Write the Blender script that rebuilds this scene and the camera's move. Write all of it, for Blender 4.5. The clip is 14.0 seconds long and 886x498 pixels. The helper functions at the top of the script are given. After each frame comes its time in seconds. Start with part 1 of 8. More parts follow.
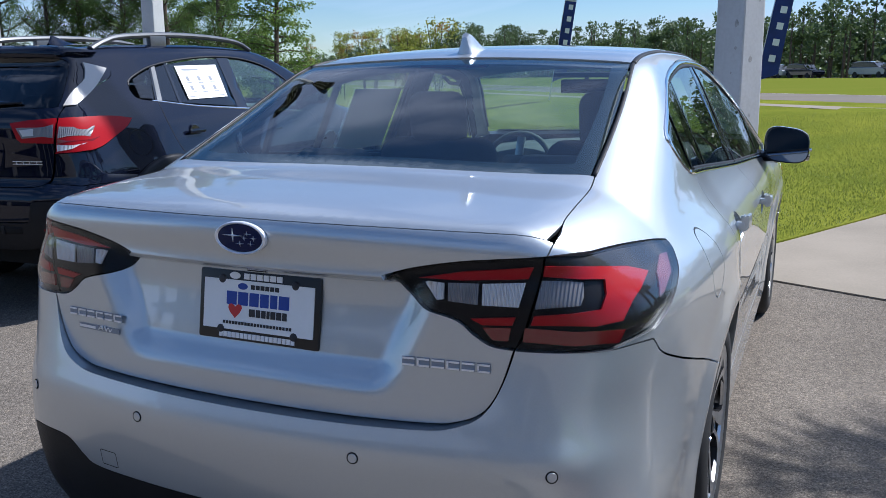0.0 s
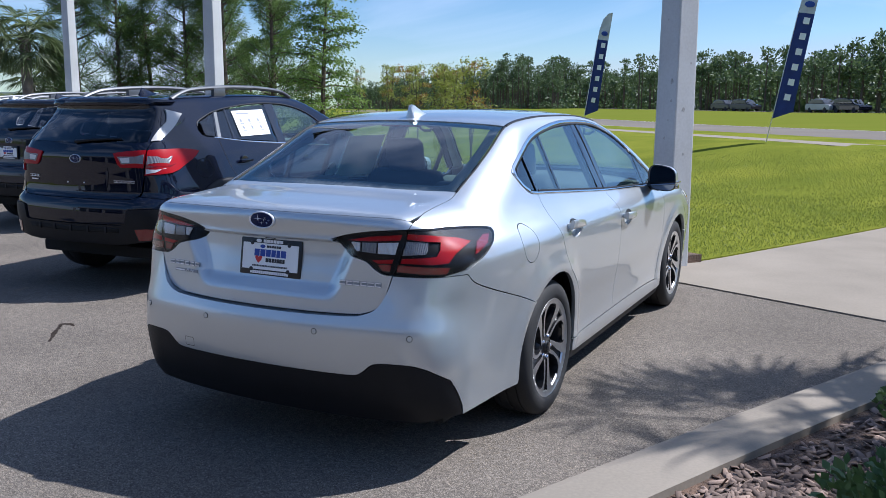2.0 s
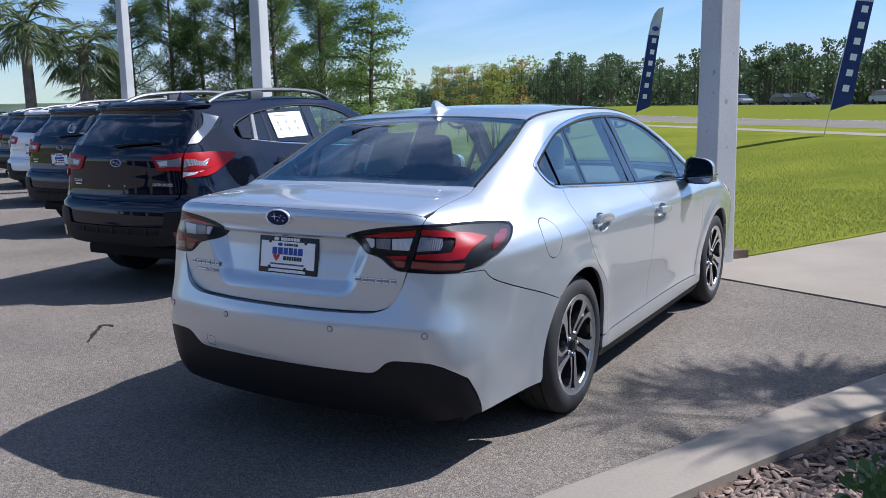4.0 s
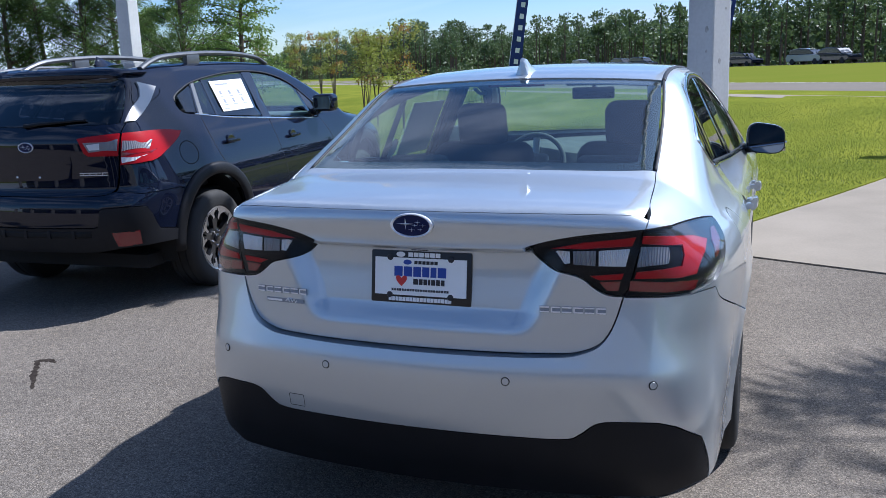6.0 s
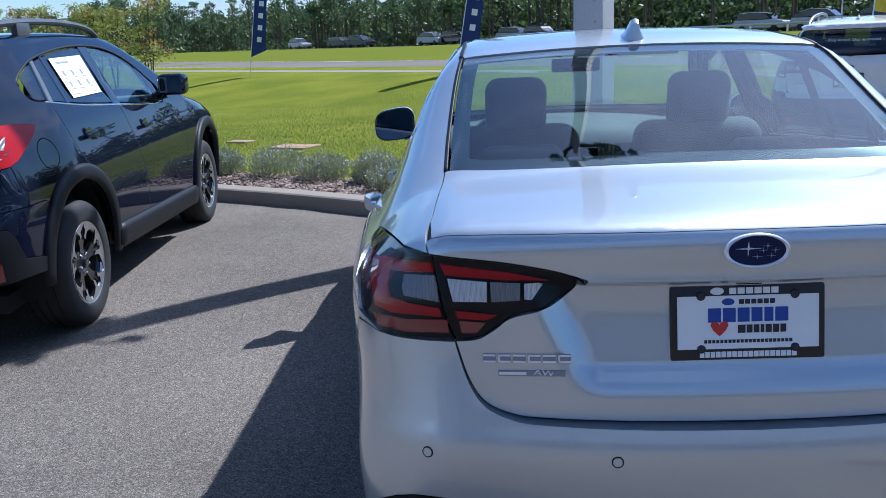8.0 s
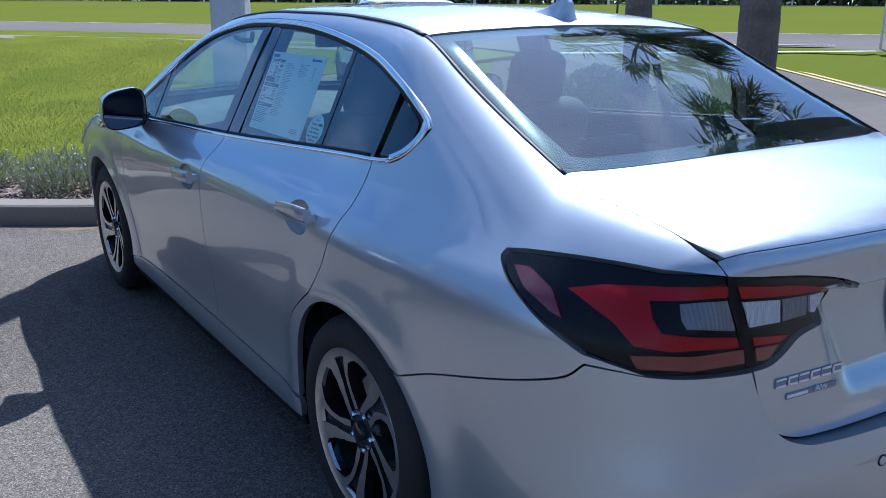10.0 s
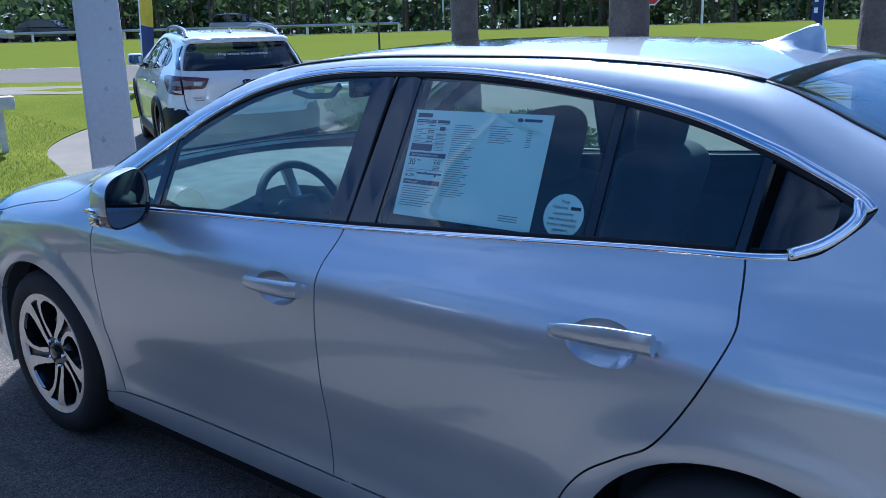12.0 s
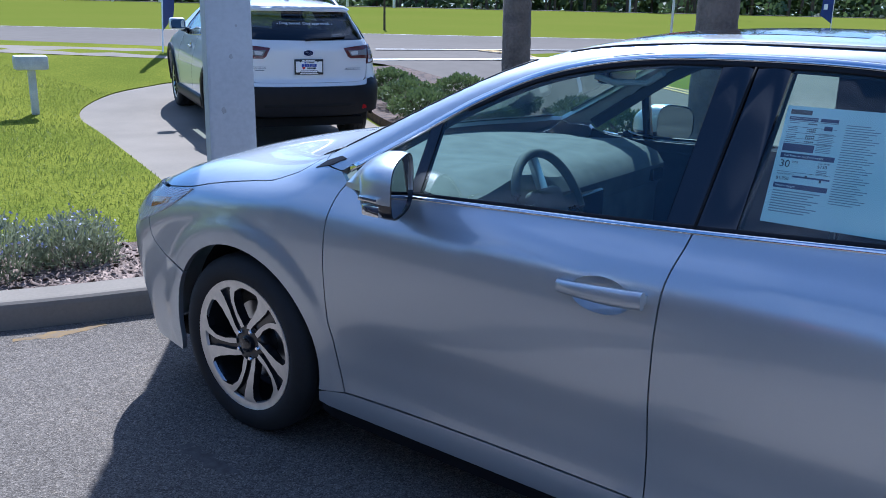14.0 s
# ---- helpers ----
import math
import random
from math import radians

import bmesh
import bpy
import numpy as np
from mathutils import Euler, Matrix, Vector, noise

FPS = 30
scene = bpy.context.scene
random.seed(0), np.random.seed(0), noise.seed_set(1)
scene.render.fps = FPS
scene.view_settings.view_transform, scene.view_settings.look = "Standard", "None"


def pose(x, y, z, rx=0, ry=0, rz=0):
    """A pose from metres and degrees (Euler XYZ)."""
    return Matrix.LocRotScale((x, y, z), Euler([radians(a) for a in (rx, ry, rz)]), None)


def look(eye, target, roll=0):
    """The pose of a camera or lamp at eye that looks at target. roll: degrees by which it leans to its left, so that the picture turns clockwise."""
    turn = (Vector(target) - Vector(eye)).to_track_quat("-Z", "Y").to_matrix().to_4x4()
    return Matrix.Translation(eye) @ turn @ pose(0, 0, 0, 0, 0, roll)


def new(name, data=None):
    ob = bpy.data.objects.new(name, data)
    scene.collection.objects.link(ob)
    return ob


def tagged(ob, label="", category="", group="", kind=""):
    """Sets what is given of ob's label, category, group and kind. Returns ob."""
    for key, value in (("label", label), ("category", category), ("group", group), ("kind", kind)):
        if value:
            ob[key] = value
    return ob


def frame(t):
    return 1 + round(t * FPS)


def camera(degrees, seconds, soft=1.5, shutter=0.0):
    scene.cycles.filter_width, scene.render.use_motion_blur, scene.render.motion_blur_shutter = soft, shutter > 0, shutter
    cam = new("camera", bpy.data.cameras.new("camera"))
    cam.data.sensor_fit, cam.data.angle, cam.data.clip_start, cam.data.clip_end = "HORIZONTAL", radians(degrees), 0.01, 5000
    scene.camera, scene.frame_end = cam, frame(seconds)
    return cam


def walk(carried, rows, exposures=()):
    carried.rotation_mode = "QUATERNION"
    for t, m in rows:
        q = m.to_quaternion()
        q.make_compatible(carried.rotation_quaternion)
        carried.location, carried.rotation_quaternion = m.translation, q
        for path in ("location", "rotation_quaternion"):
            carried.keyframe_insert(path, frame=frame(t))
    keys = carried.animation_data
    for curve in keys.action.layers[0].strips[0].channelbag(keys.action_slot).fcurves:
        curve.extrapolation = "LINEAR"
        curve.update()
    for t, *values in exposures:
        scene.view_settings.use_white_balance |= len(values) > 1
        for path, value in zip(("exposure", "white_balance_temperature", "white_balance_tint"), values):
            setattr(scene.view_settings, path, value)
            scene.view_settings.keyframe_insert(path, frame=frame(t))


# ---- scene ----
cam = camera(54.6, 14.0, soft=0.62)

PATH = [
    (0, (1.137, -1.484, 1.372), (0.342, 0.31, 0.987), -0.3),
    (0.5, (1.339, -1.929, 1.44), (0.542, -0.143, 1.022), -0.2),
    (1, (1.637, -2.304, 1.499), (0.851, -0.515, 1.073), 2.1),
    (1.5, (2.031, -2.578, 1.51), (1.183, -0.8, 1.166), 1.4),
    (2, (2.31, -2.834, 1.505), (1.41, -1.077, 1.184), 0.4),
    (2.5, (2.631, -2.789, 1.496), (1.593, -1.109, 1.181), -1.5),
    (2.7, (2.738, -2.764, 1.499), (1.654, -1.112, 1.189), -1.4),
    (4.8, (1.918, -2.635, 1.46), (0.962, -0.905, 1.152), -1.3),
    (5, (1.758, -2.545, 1.461), (0.804, -0.813, 1.161), -1.6),
    (5.5, (1.363, -2.416, 1.471), (0.4, -0.686, 1.185), -1.5),
    (6, (0.956, -2.278, 1.468), (0.266, -0.443, 1.072), -1.8),
    (6.5, (0.584, -2.041, 1.445), (-0.007, -0.182, 1.007), -1.2),
    (7, (0.195, -1.953, 1.461), (-0.369, -0.08, 1.045), 0.8),
    (7.5, (-0.196, -1.926, 1.504), (-0.522, -0.011, 1.028), -1.4),
    (8, (-0.569, -1.695, 1.47), (-0.636, 0.249, 1.007), -2.3),
    (8.5, (-0.909, -1.545, 1.49), (-0.777, 0.394, 1.019), -1.0),
    (8.7, (-1.086, -1.488, 1.502), (-0.746, 0.421, 1.02), -0.5),
    (10.8, (-2.136, -0.25, 1.52), (-0.911, 1.241, 0.993), -0.8),
    (11, (-2.167, -0.08, 1.534), (-0.909, 1.396, 1.043), -1.3),
    (11.5, (-2.32, 0.275, 1.512), (-0.994, 1.698, 1.045), -0.2),
    (12, (-2.41, 0.614, 1.543), (-0.903, 1.832, 1.047), -1.6),
    (12.5, (-2.358, 1.0, 1.541), (-0.844, 2.213, 1.058), -1.6),
    (13, (-2.464, 1.272, 1.53), (-0.948, 2.484, 1.043), 0.9),
    (13.5, (-2.698, 1.481, 1.556), (-1.124, 2.597, 1.028), -0.5),
    (14, (-2.796, 1.513, 1.546), (-1.259, 2.672, 1.003), 1.3),
]
walk(cam, [(t, look(eye, target, roll)) for t, eye, target, roll in PATH],
     exposures=[(0.0, 0.42, 5500, 13), (2.5, 0.48, 5450, 15), (5.0, 0.50, 5500, 16), (7.0, 0.66, 5150, 12), (8.5, 0.48, 5100, 14), (11.0, 0.47, 4850, 13), (12.0, 0.65, 4750, 13), (13.0, 0.66, 4800, 13), (14.0, 0.72, 4900, 15)])

from mathutils import geometry

# ---- daylight ----
SUN = Vector((0.473, 0.446, 0.759)).normalized()
world = bpy.data.worlds.new("World")
scene.world = world
world.use_nodes = True
wn = world.node_tree
sky = wn.nodes.new("ShaderNodeTexSky")
sky.sky_type, sky.sun_disc = "NISHITA", False
sky.sun_elevation, sky.sun_rotation = radians(49.4), radians(46.7)
sky.air_density, sky.dust_density, sky.ozone_density = 1.0, 0.05, 3.0
hsv = wn.nodes.new("ShaderNodeHueSaturation")
hsv.inputs["Saturation"].default_value = 1.15
wn.links.new(sky.outputs[0], hsv.inputs["Color"])
# thin high cloud
gen, stretch, cirrus, veil, cloud = (wn.nodes.new(n) for n in ("ShaderNodeTexCoord", "ShaderNodeMapping", "ShaderNodeTexNoise", "ShaderNodeMapRange", "ShaderNodeMix"))
stretch.inputs["Scale"].default_value, stretch.inputs["Rotation"].default_value = (1.2, 3.2, 5.0), (0, 0, 0.6)
cirrus.inputs["Scale"].default_value, cirrus.inputs["Detail"].default_value, cirrus.inputs["Distortion"].default_value = 1.3, 7.0, 0.7
veil.inputs[1].default_value, veil.inputs[2].default_value, veil.inputs[4].default_value = 0.50, 0.70, 0.6
cloud.data_type = "RGBA"
cloud.inputs["B"].default_value = (8.4, 9.0, 10.4, 1)
wn.links.new(gen.outputs["Generated"], stretch.inputs[0])
wn.links.new(stretch.outputs[0], cirrus.inputs["Vector"])
wn.links.new(cirrus.outputs["Fac"], veil.inputs[0])
wn.links.new(veil.outputs[0], cloud.inputs["Factor"])
haze = wn.nodes.new("ShaderNodeMix")     # the low sky stays pale blue
haze.data_type, haze.blend_type = "RGBA", "DARKEN"
haze.inputs["Factor"].default_value = 1.0
haze.inputs["B"].default_value = (5.8, 6.75, 8.9, 1)
wn.links.new(hsv.outputs[0], haze.inputs["A"])
wn.links.new(haze.outputs["Result"], cloud.inputs["A"])
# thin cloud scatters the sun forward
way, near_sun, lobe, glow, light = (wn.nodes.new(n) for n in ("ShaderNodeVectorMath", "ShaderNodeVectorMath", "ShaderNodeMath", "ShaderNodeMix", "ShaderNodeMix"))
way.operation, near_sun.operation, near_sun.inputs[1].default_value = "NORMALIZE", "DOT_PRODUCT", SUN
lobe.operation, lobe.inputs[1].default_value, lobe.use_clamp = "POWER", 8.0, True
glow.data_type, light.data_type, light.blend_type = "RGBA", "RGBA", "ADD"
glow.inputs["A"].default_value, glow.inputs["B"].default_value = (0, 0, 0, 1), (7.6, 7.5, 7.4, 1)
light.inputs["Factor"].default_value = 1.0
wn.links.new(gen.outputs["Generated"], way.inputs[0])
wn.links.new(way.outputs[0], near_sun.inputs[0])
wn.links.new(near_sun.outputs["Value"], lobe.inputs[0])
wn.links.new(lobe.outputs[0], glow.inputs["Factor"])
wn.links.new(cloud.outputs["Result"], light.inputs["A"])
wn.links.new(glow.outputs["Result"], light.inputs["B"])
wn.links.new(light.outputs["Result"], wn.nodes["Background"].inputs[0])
wn.nodes["Background"].inputs[1].default_value = 0.079
sun = new("sun", bpy.data.lights.new("sun", "SUN"))
sun.data.energy, sun.data.angle, sun.data.color = 5.0, radians(0.55), (1.0, 0.925, 0.81)
sun.matrix_world = look(SUN * 60, (0, 0, 0))
scene.view_settings.exposure = 0.0


# ---- materials ----
def mat(name, col, rough=0.6, metal=0.0, **kw):
    """A material with its base colour varied at two scales. col2: the colour of the patches; scale, fine: their sizes per metre; bump: relief."""
    m = bpy.data.materials.new(name)
    m.use_nodes = True
    nt, b = m.node_tree, m.node_tree.nodes["Principled BSDF"]
    b.inputs["Base Color"].default_value = (*col, 1)
    b.inputs["Roughness"].default_value, b.inputs["Metallic"].default_value = rough, metal
    for key, name_ in (("coat", "Coat Weight"), ("coat_rough", "Coat Roughness"), ("spec", "Specular IOR Level"), ("sheen", "Sheen Weight"), ("sub", "Subsurface Weight")):
        if key in kw:
            b.inputs[name_].default_value = kw[key]
    if "scale" in kw or "fine" in kw:
        tc = nt.nodes.new("ShaderNodeNewGeometry" if kw.get("world") else "ShaderNodeTexCoord")
        out = tc.outputs["Position"] if kw.get("world") else tc.outputs["Object"]
        big, small = nt.nodes.new("ShaderNodeTexNoise"), nt.nodes.new("ShaderNodeTexNoise")
        for n, sc, det in ((big, kw.get("scale", 2.0), 5.0), (small, kw.get("fine", 60.0), 6.0)):
            n.inputs["Scale"].default_value, n.inputs["Detail"].default_value = sc, det
            nt.links.new(out, n.inputs["Vector"])
        mix = nt.nodes.new("ShaderNodeMix")
        mix.data_type = "RGBA"
        add = nt.nodes.new("ShaderNodeMath")
        add.operation = "MULTIPLY_ADD"
        add.inputs[1].default_value = kw.get("fine_mix", 0.5)
        nt.links.new(small.outputs["Fac"], add.inputs[0])
        nt.links.new(big.outputs["Fac"], add.inputs[2])
        ramp = nt.nodes.new("ShaderNodeMapRange")
        ramp.inputs[1].default_value, ramp.inputs[2].default_value = kw.get("lo", 0.55), kw.get("hi", 0.95)
        nt.links.new(add.outputs[0], ramp.inputs[0])
        nt.links.new(ramp.outputs[0], mix.inputs["Factor"])
        mix.inputs["A"].default_value, mix.inputs["B"].default_value = (*col, 1), (*kw.get("col2", [c * 0.7 for c in col]), 1)
        nt.links.new(mix.outputs["Result"], b.inputs["Base Color"])
        if kw.get("bump"):
            bp = nt.nodes.new("ShaderNodeBump")
            bp.inputs["Strength"].default_value, bp.inputs["Distance"].default_value = kw["bump"], kw.get("dist", 0.01)
            nt.links.new(small.outputs["Fac"], bp.inputs["Height"])
            nt.links.new(bp.outputs[0], b.inputs["Normal"])
        if kw.get("rough_var"):
            rr = nt.nodes.new("ShaderNodeMapRange")
            rr.inputs[3].default_value, rr.inputs[4].default_value = rough - kw["rough_var"], rough + kw["rough_var"]
            nt.links.new(big.outputs["Fac"], rr.inputs[0])
            nt.links.new(rr.outputs[0], b.inputs["Roughness"])
    return m


def paint(name, col, metal=0.75, rough=0.32, flake=0.10, spec=0.5, coat_ior=1.5):
    """Car paint: a metallic base with fine flakes under a clear coat."""
    m = bpy.data.materials.new(name)
    m.use_nodes = True
    nt, b = m.node_tree, m.node_tree.nodes["Principled BSDF"]
    b.inputs["Metallic"].default_value, b.inputs["Roughness"].default_value = metal, rough
    b.inputs["Coat Weight"].default_value, b.inputs["Coat Roughness"].default_value = 1.0, 0.02
    b.inputs["Specular IOR Level"].default_value = spec
    b.inputs["Coat IOR"].default_value = coat_ior
    tc, vo, wv = (nt.nodes.new(n) for n in ("ShaderNodeTexCoord", "ShaderNodeTexVoronoi", "ShaderNodeTexNoise"))
    vo.inputs["Scale"].default_value, wv.inputs["Scale"].default_value = 900.0, 3.0
    nt.links.new(tc.outputs["Object"], vo.inputs["Vector"])
    nt.links.new(tc.outputs["Object"], wv.inputs["Vector"])
    mix = nt.nodes.new("ShaderNodeMix")
    mix.data_type = "RGBA"
    mix.inputs["A"].default_value = (*[c * (1 - flake) for c in col], 1)
    mix.inputs["B"].default_value = (*[min(1, c * (1 + flake)) for c in col], 1)
    sep = nt.nodes.new("ShaderNodeSeparateColor")
    nt.links.new(vo.outputs["Color"], sep.inputs[0])
    nt.links.new(sep.outputs[0], mix.inputs["Factor"])
    nt.links.new(mix.outputs["Result"], b.inputs["Base Color"])
    rr = nt.nodes.new("ShaderNodeMapRange")
    rr.inputs[3].default_value, rr.inputs[4].default_value = rough - 0.03, rough + 0.03
    nt.links.new(wv.outputs["Fac"], rr.inputs[0])
    nt.links.new(rr.outputs[0], b.inputs["Roughness"])
    return m


def glass(name, tint, face=0.09):
    """Thin tinted window glass: clear through, mirror-like at a slant, alike from both sides."""
    m = bpy.data.materials.new(name)
    m.use_nodes = True
    nt = m.node_tree
    nt.nodes.remove(nt.nodes["Principled BSDF"])
    tr, gl, lw, pw, mr, mx = (nt.nodes.new(n) for n in ("ShaderNodeBsdfTransparent", "ShaderNodeBsdfGlossy", "ShaderNodeLayerWeight", "ShaderNodeMath", "ShaderNodeMapRange", "ShaderNodeMixShader"))
    tr.inputs[0].default_value = (*tint, 1)
    gl.inputs["Roughness"].default_value = 0.0
    lw.inputs[0].default_value = 0.5
    pw.operation, pw.inputs[1].default_value = "POWER", 3.2
    mr.inputs[3].default_value = face
    nt.links.new(lw.outputs["Facing"], pw.inputs[0])
    nt.links.new(pw.outputs[0], mr.inputs[0])
    nt.links.new(mr.outputs[0], mx.inputs[0])
    nt.links.new(tr.outputs[0], mx.inputs[1])
    nt.links.new(gl.outputs[0], mx.inputs[2])
    nt.links.new(mx.outputs[0], nt.nodes["Material Output"].inputs[0])
    return m


SILVER = paint("silver_paint", (0.53, 0.565, 0.585), 0.66, 0.36, 0.06, coat_ior=1.7)
NAVY = paint("black_paint", (0.005, 0.007, 0.017), 0.0, 0.3, 0.1, 0.0)
GREYPAINT = paint("dark_grey_paint", (0.020, 0.023, 0.033), 0.0, 0.3, 0.1, 0.0)
WHITE = paint("white_paint", (0.78, 0.78, 0.76), 0.0, 0.35, 0.02)
GLASS = glass("window_glass", (0.78, 0.93, 0.88), 0.085)
DARKGLASS = glass("privacy_glass", (0.14, 0.15, 0.17), 0.07)
LENS = glass("lamp_lens", (0.97, 0.97, 0.97), 0.012)
GLOSSBLACK = mat("gloss_black", (0.012, 0.012, 0.014), 0.12, coat=0.6)
TRIM = mat("black_plastic", (0.010, 0.0105, 0.013), 0.5, spec=0.25, scale=8, fine=900, bump=0.25, dist=0.001)
RUBBER = mat("tyre_rubber", (0.013, 0.013, 0.013), 0.75, scale=6, fine=200, col2=(0.022, 0.0215, 0.021), bump=0.2, dist=0.002)
CHROME = mat("chrome", (0.85, 0.85, 0.86), 0.06, 1.0)
BRIGHT = mat("bright_badge", (0.88, 0.88, 0.90), 0.3, 0.45)
LAMPBLACK = mat("lamp_black", (0.006, 0.006, 0.007), 0.4, spec=0.15)
SATIN = mat("machined_alloy", (0.74, 0.74, 0.74), 0.34, 1.0, scale=30, fine=500, col2=(0.62, 0.63, 0.64))
WHEELBLACK = mat("wheel_black", (0.015, 0.015, 0.016), 0.3, coat=0.5)
UNDER = mat("underbody_black", (0.008, 0.008, 0.008), 0.9, scale=5, fine=40)
RED = mat("lamp_red", (0.36, 0.004, 0.009), 0.35, spec=0.2)
DARKRED = mat("lamp_dark_red", (0.18, 0.006, 0.010), 0.2, coat=1.0)
LAMPGREY = mat("lamp_grey_cell", (0.26, 0.26, 0.275), 0.4, 0.15, coat=0.3)
CLEAR = mat("lamp_reflector", (0.86, 0.87, 0.89), 0.35, 0.1)


def ribbed(m, scale=60.0, depth=0.004):
    """Fine upright ribs in a lamp's cell."""
    nt, b = m.node_tree, m.node_tree.nodes["Principled BSDF"]
    tc, wave, bp = (nt.nodes.new(n) for n in ("ShaderNodeTexCoord", "ShaderNodeTexWave", "ShaderNodeBump"))
    wave.inputs["Scale"].default_value, bp.inputs["Strength"].default_value, bp.inputs["Distance"].default_value = scale, 0.9, depth
    nt.links.new(tc.outputs["Object"], wave.inputs["Vector"])
    nt.links.new(wave.outputs["Fac"], bp.inputs["Height"])
    nt.links.new(bp.outputs[0], b.inputs["Normal"])


ribbed(CLEAR)
ribbed(LAMPGREY, 45.0)
CLOTH = mat("black_seat_cloth", (0.06, 0.063, 0.07), 0.85, scale=10, fine=600, bump=0.3, dist=0.002, col2=(0.05, 0.052, 0.058))
DASH = mat("dark_dash_plastic", (0.15, 0.16, 0.155), 0.75, spec=0.15, scale=10, fine=700, bump=0.2, dist=0.001)
LINER = mat("grey_headliner", (0.42, 0.42, 0.40), 0.9, scale=8, fine=500)
INNER = mat("dark_inner_trim", (0.03, 0.031, 0.034), 0.7, scale=8, fine=300)
PAPER = mat("white_paper", (0.88, 0.89, 0.88), 0.5, scale=15, fine=200, col2=(0.85, 0.86, 0.85))
INKBLUE = mat("blue_ink", (0.02, 0.06, 0.33), 0.45)
INKBLACK = mat("black_ink", (0.02, 0.02, 0.025), 0.5)
INKRED = mat("red_ink", (0.55, 0.03, 0.03), 0.45)
WHITEINK = mat("white_ink", (0.85, 0.85, 0.85), 0.45)
GREYINK = mat("grey_ink", (0.25, 0.27, 0.30), 0.5)
ASPHALT = mat("asphalt", (0.240, 0.210, 0.176), 0.85, spec=0.0, scale=0.7, fine=170, col2=(0.158, 0.140, 0.119), fine_mix=0.6, lo=0.55, hi=1.03, bump=0.9, dist=0.006, world=True)


def aggregate(m, size, low, high):
    """Pale and dark stone chips in the asphalt, each of one shade."""
    nt, b = m.node_tree, m.node_tree.nodes["Principled BSDF"]
    geo, vo, ramp, mix = (nt.nodes.new(n) for n in ("ShaderNodeNewGeometry", "ShaderNodeTexVoronoi", "ShaderNodeValToRGB", "ShaderNodeMix"))
    vo.inputs["Scale"].default_value = size
    nt.links.new(geo.outputs["Position"], vo.inputs["Vector"])
    sep = nt.nodes.new("ShaderNodeSeparateColor")
    nt.links.new(vo.outputs["Color"], sep.inputs[0])
    nt.links.new(sep.outputs[0], ramp.inputs[0])
    e = ramp.color_ramp.elements
    e[0].position, e[0].color = 0.0, (low, low, low, 1)
    e[1].position, e[1].color = 1.0, (high, high * 0.975, high * 0.925, 1)
    for pos, v in ((0.25, 0.4 + 0.6 * low), (0.75, 1.05), (0.90, 0.6 + 0.4 * high)):
        e.new(pos).color = (v, v, v, 1)
    mix.data_type, mix.blend_type = "RGBA", "MULTIPLY"
    mix.inputs["Factor"].default_value = 1.0
    nt.links.new(b.inputs["Base Color"].links[0].from_socket, mix.inputs["A"])
    nt.links.new(ramp.outputs[0], mix.inputs["B"])
    nt.links.new(mix.outputs["Result"], b.inputs["Base Color"])


aggregate(ASPHALT, 210.0, 0.5, 1.65)
aggregate(ASPHALT, 62.0, 0.87, 1.13)
CONCRETE = mat("concrete", (0.315, 0.275, 0.222), 0.85, spec=0.0, scale=1.2, fine=60, col2=(0.255, 0.225, 0.182), bump=0.25, dist=0.004, world=True)
ROAD = mat("road_concrete", (0.215, 0.192, 0.163), 0.8, spec=0.0, scale=0.1, fine=3, col2=(0.175, 0.157, 0.135), world=True)
SMUDGE = mat("grey_smudge", (0.27, 0.26, 0.245), 0.8, scale=20, fine=90, col2=(0.42, 0.415, 0.40))
POLE = mat("pale_concrete_pole", (0.50, 0.505, 0.50), 0.7, scale=1.3, fine=40, col2=(0.40, 0.40, 0.395), bump=0.15, dist=0.004, world=True)
LAWN = mat("lawn", (0.24, 0.245, 0.034), 0.9, spec=0.0, scale=0.5, fine=30, col2=(0.13, 0.155, 0.022), fine_mix=0.9, lo=0.6, hi=1.1, bump=0.8, dist=0.03, world=True)
VERGE = mat("far_grass", (0.150, 0.165, 0.026), 0.9, spec=0.0, scale=0.15, fine=5, col2=(0.135, 0.16, 0.022), world=True)
MULCH = mat("bark_mulch", (0.16, 0.10, 0.065), 0.9, scale=7, fine=70, col2=(0.06, 0.04, 0.03), bump=0.8, dist=0.02, world=True)

# ---- shaping tools ----
def curve(*pts):
    """A smooth curve through (x, y) points that does not overshoot."""
    xs, ys = np.array([p[0] for p in pts], float), np.array([p[1] for p in pts], float)
    h, d = np.diff(xs), np.diff(ys) / np.diff(xs)
    m = np.zeros(len(xs))
    for i in range(1, len(xs) - 1):
        if d[i - 1] * d[i] > 0:
            w1, w2 = 2 * h[i] + h[i - 1], h[i] + 2 * h[i - 1]
            m[i] = (w1 + w2) / (w1 / d[i - 1] + w2 / d[i])
    m[0], m[-1] = d[0], d[-1]

    def at(x):
        x = np.clip(np.asarray(x, float), xs[0], xs[-1])
        i = np.clip(np.searchsorted(xs, x) - 1, 0, len(xs) - 2)
        t = (x - xs[i]) / h[i]
        return (ys[i] * (1 + 2 * t) * (1 - t) ** 2 + m[i] * h[i] * t * (1 - t) ** 2
                + ys[i + 1] * t * t * (3 - 2 * t) + m[i + 1] * h[i] * t * t * (t - 1))
    return at


def smax(a, b, k):
    h = np.maximum(k - np.abs(a - b), 0) / k
    return np.maximum(a, b) + h * h * k / 4


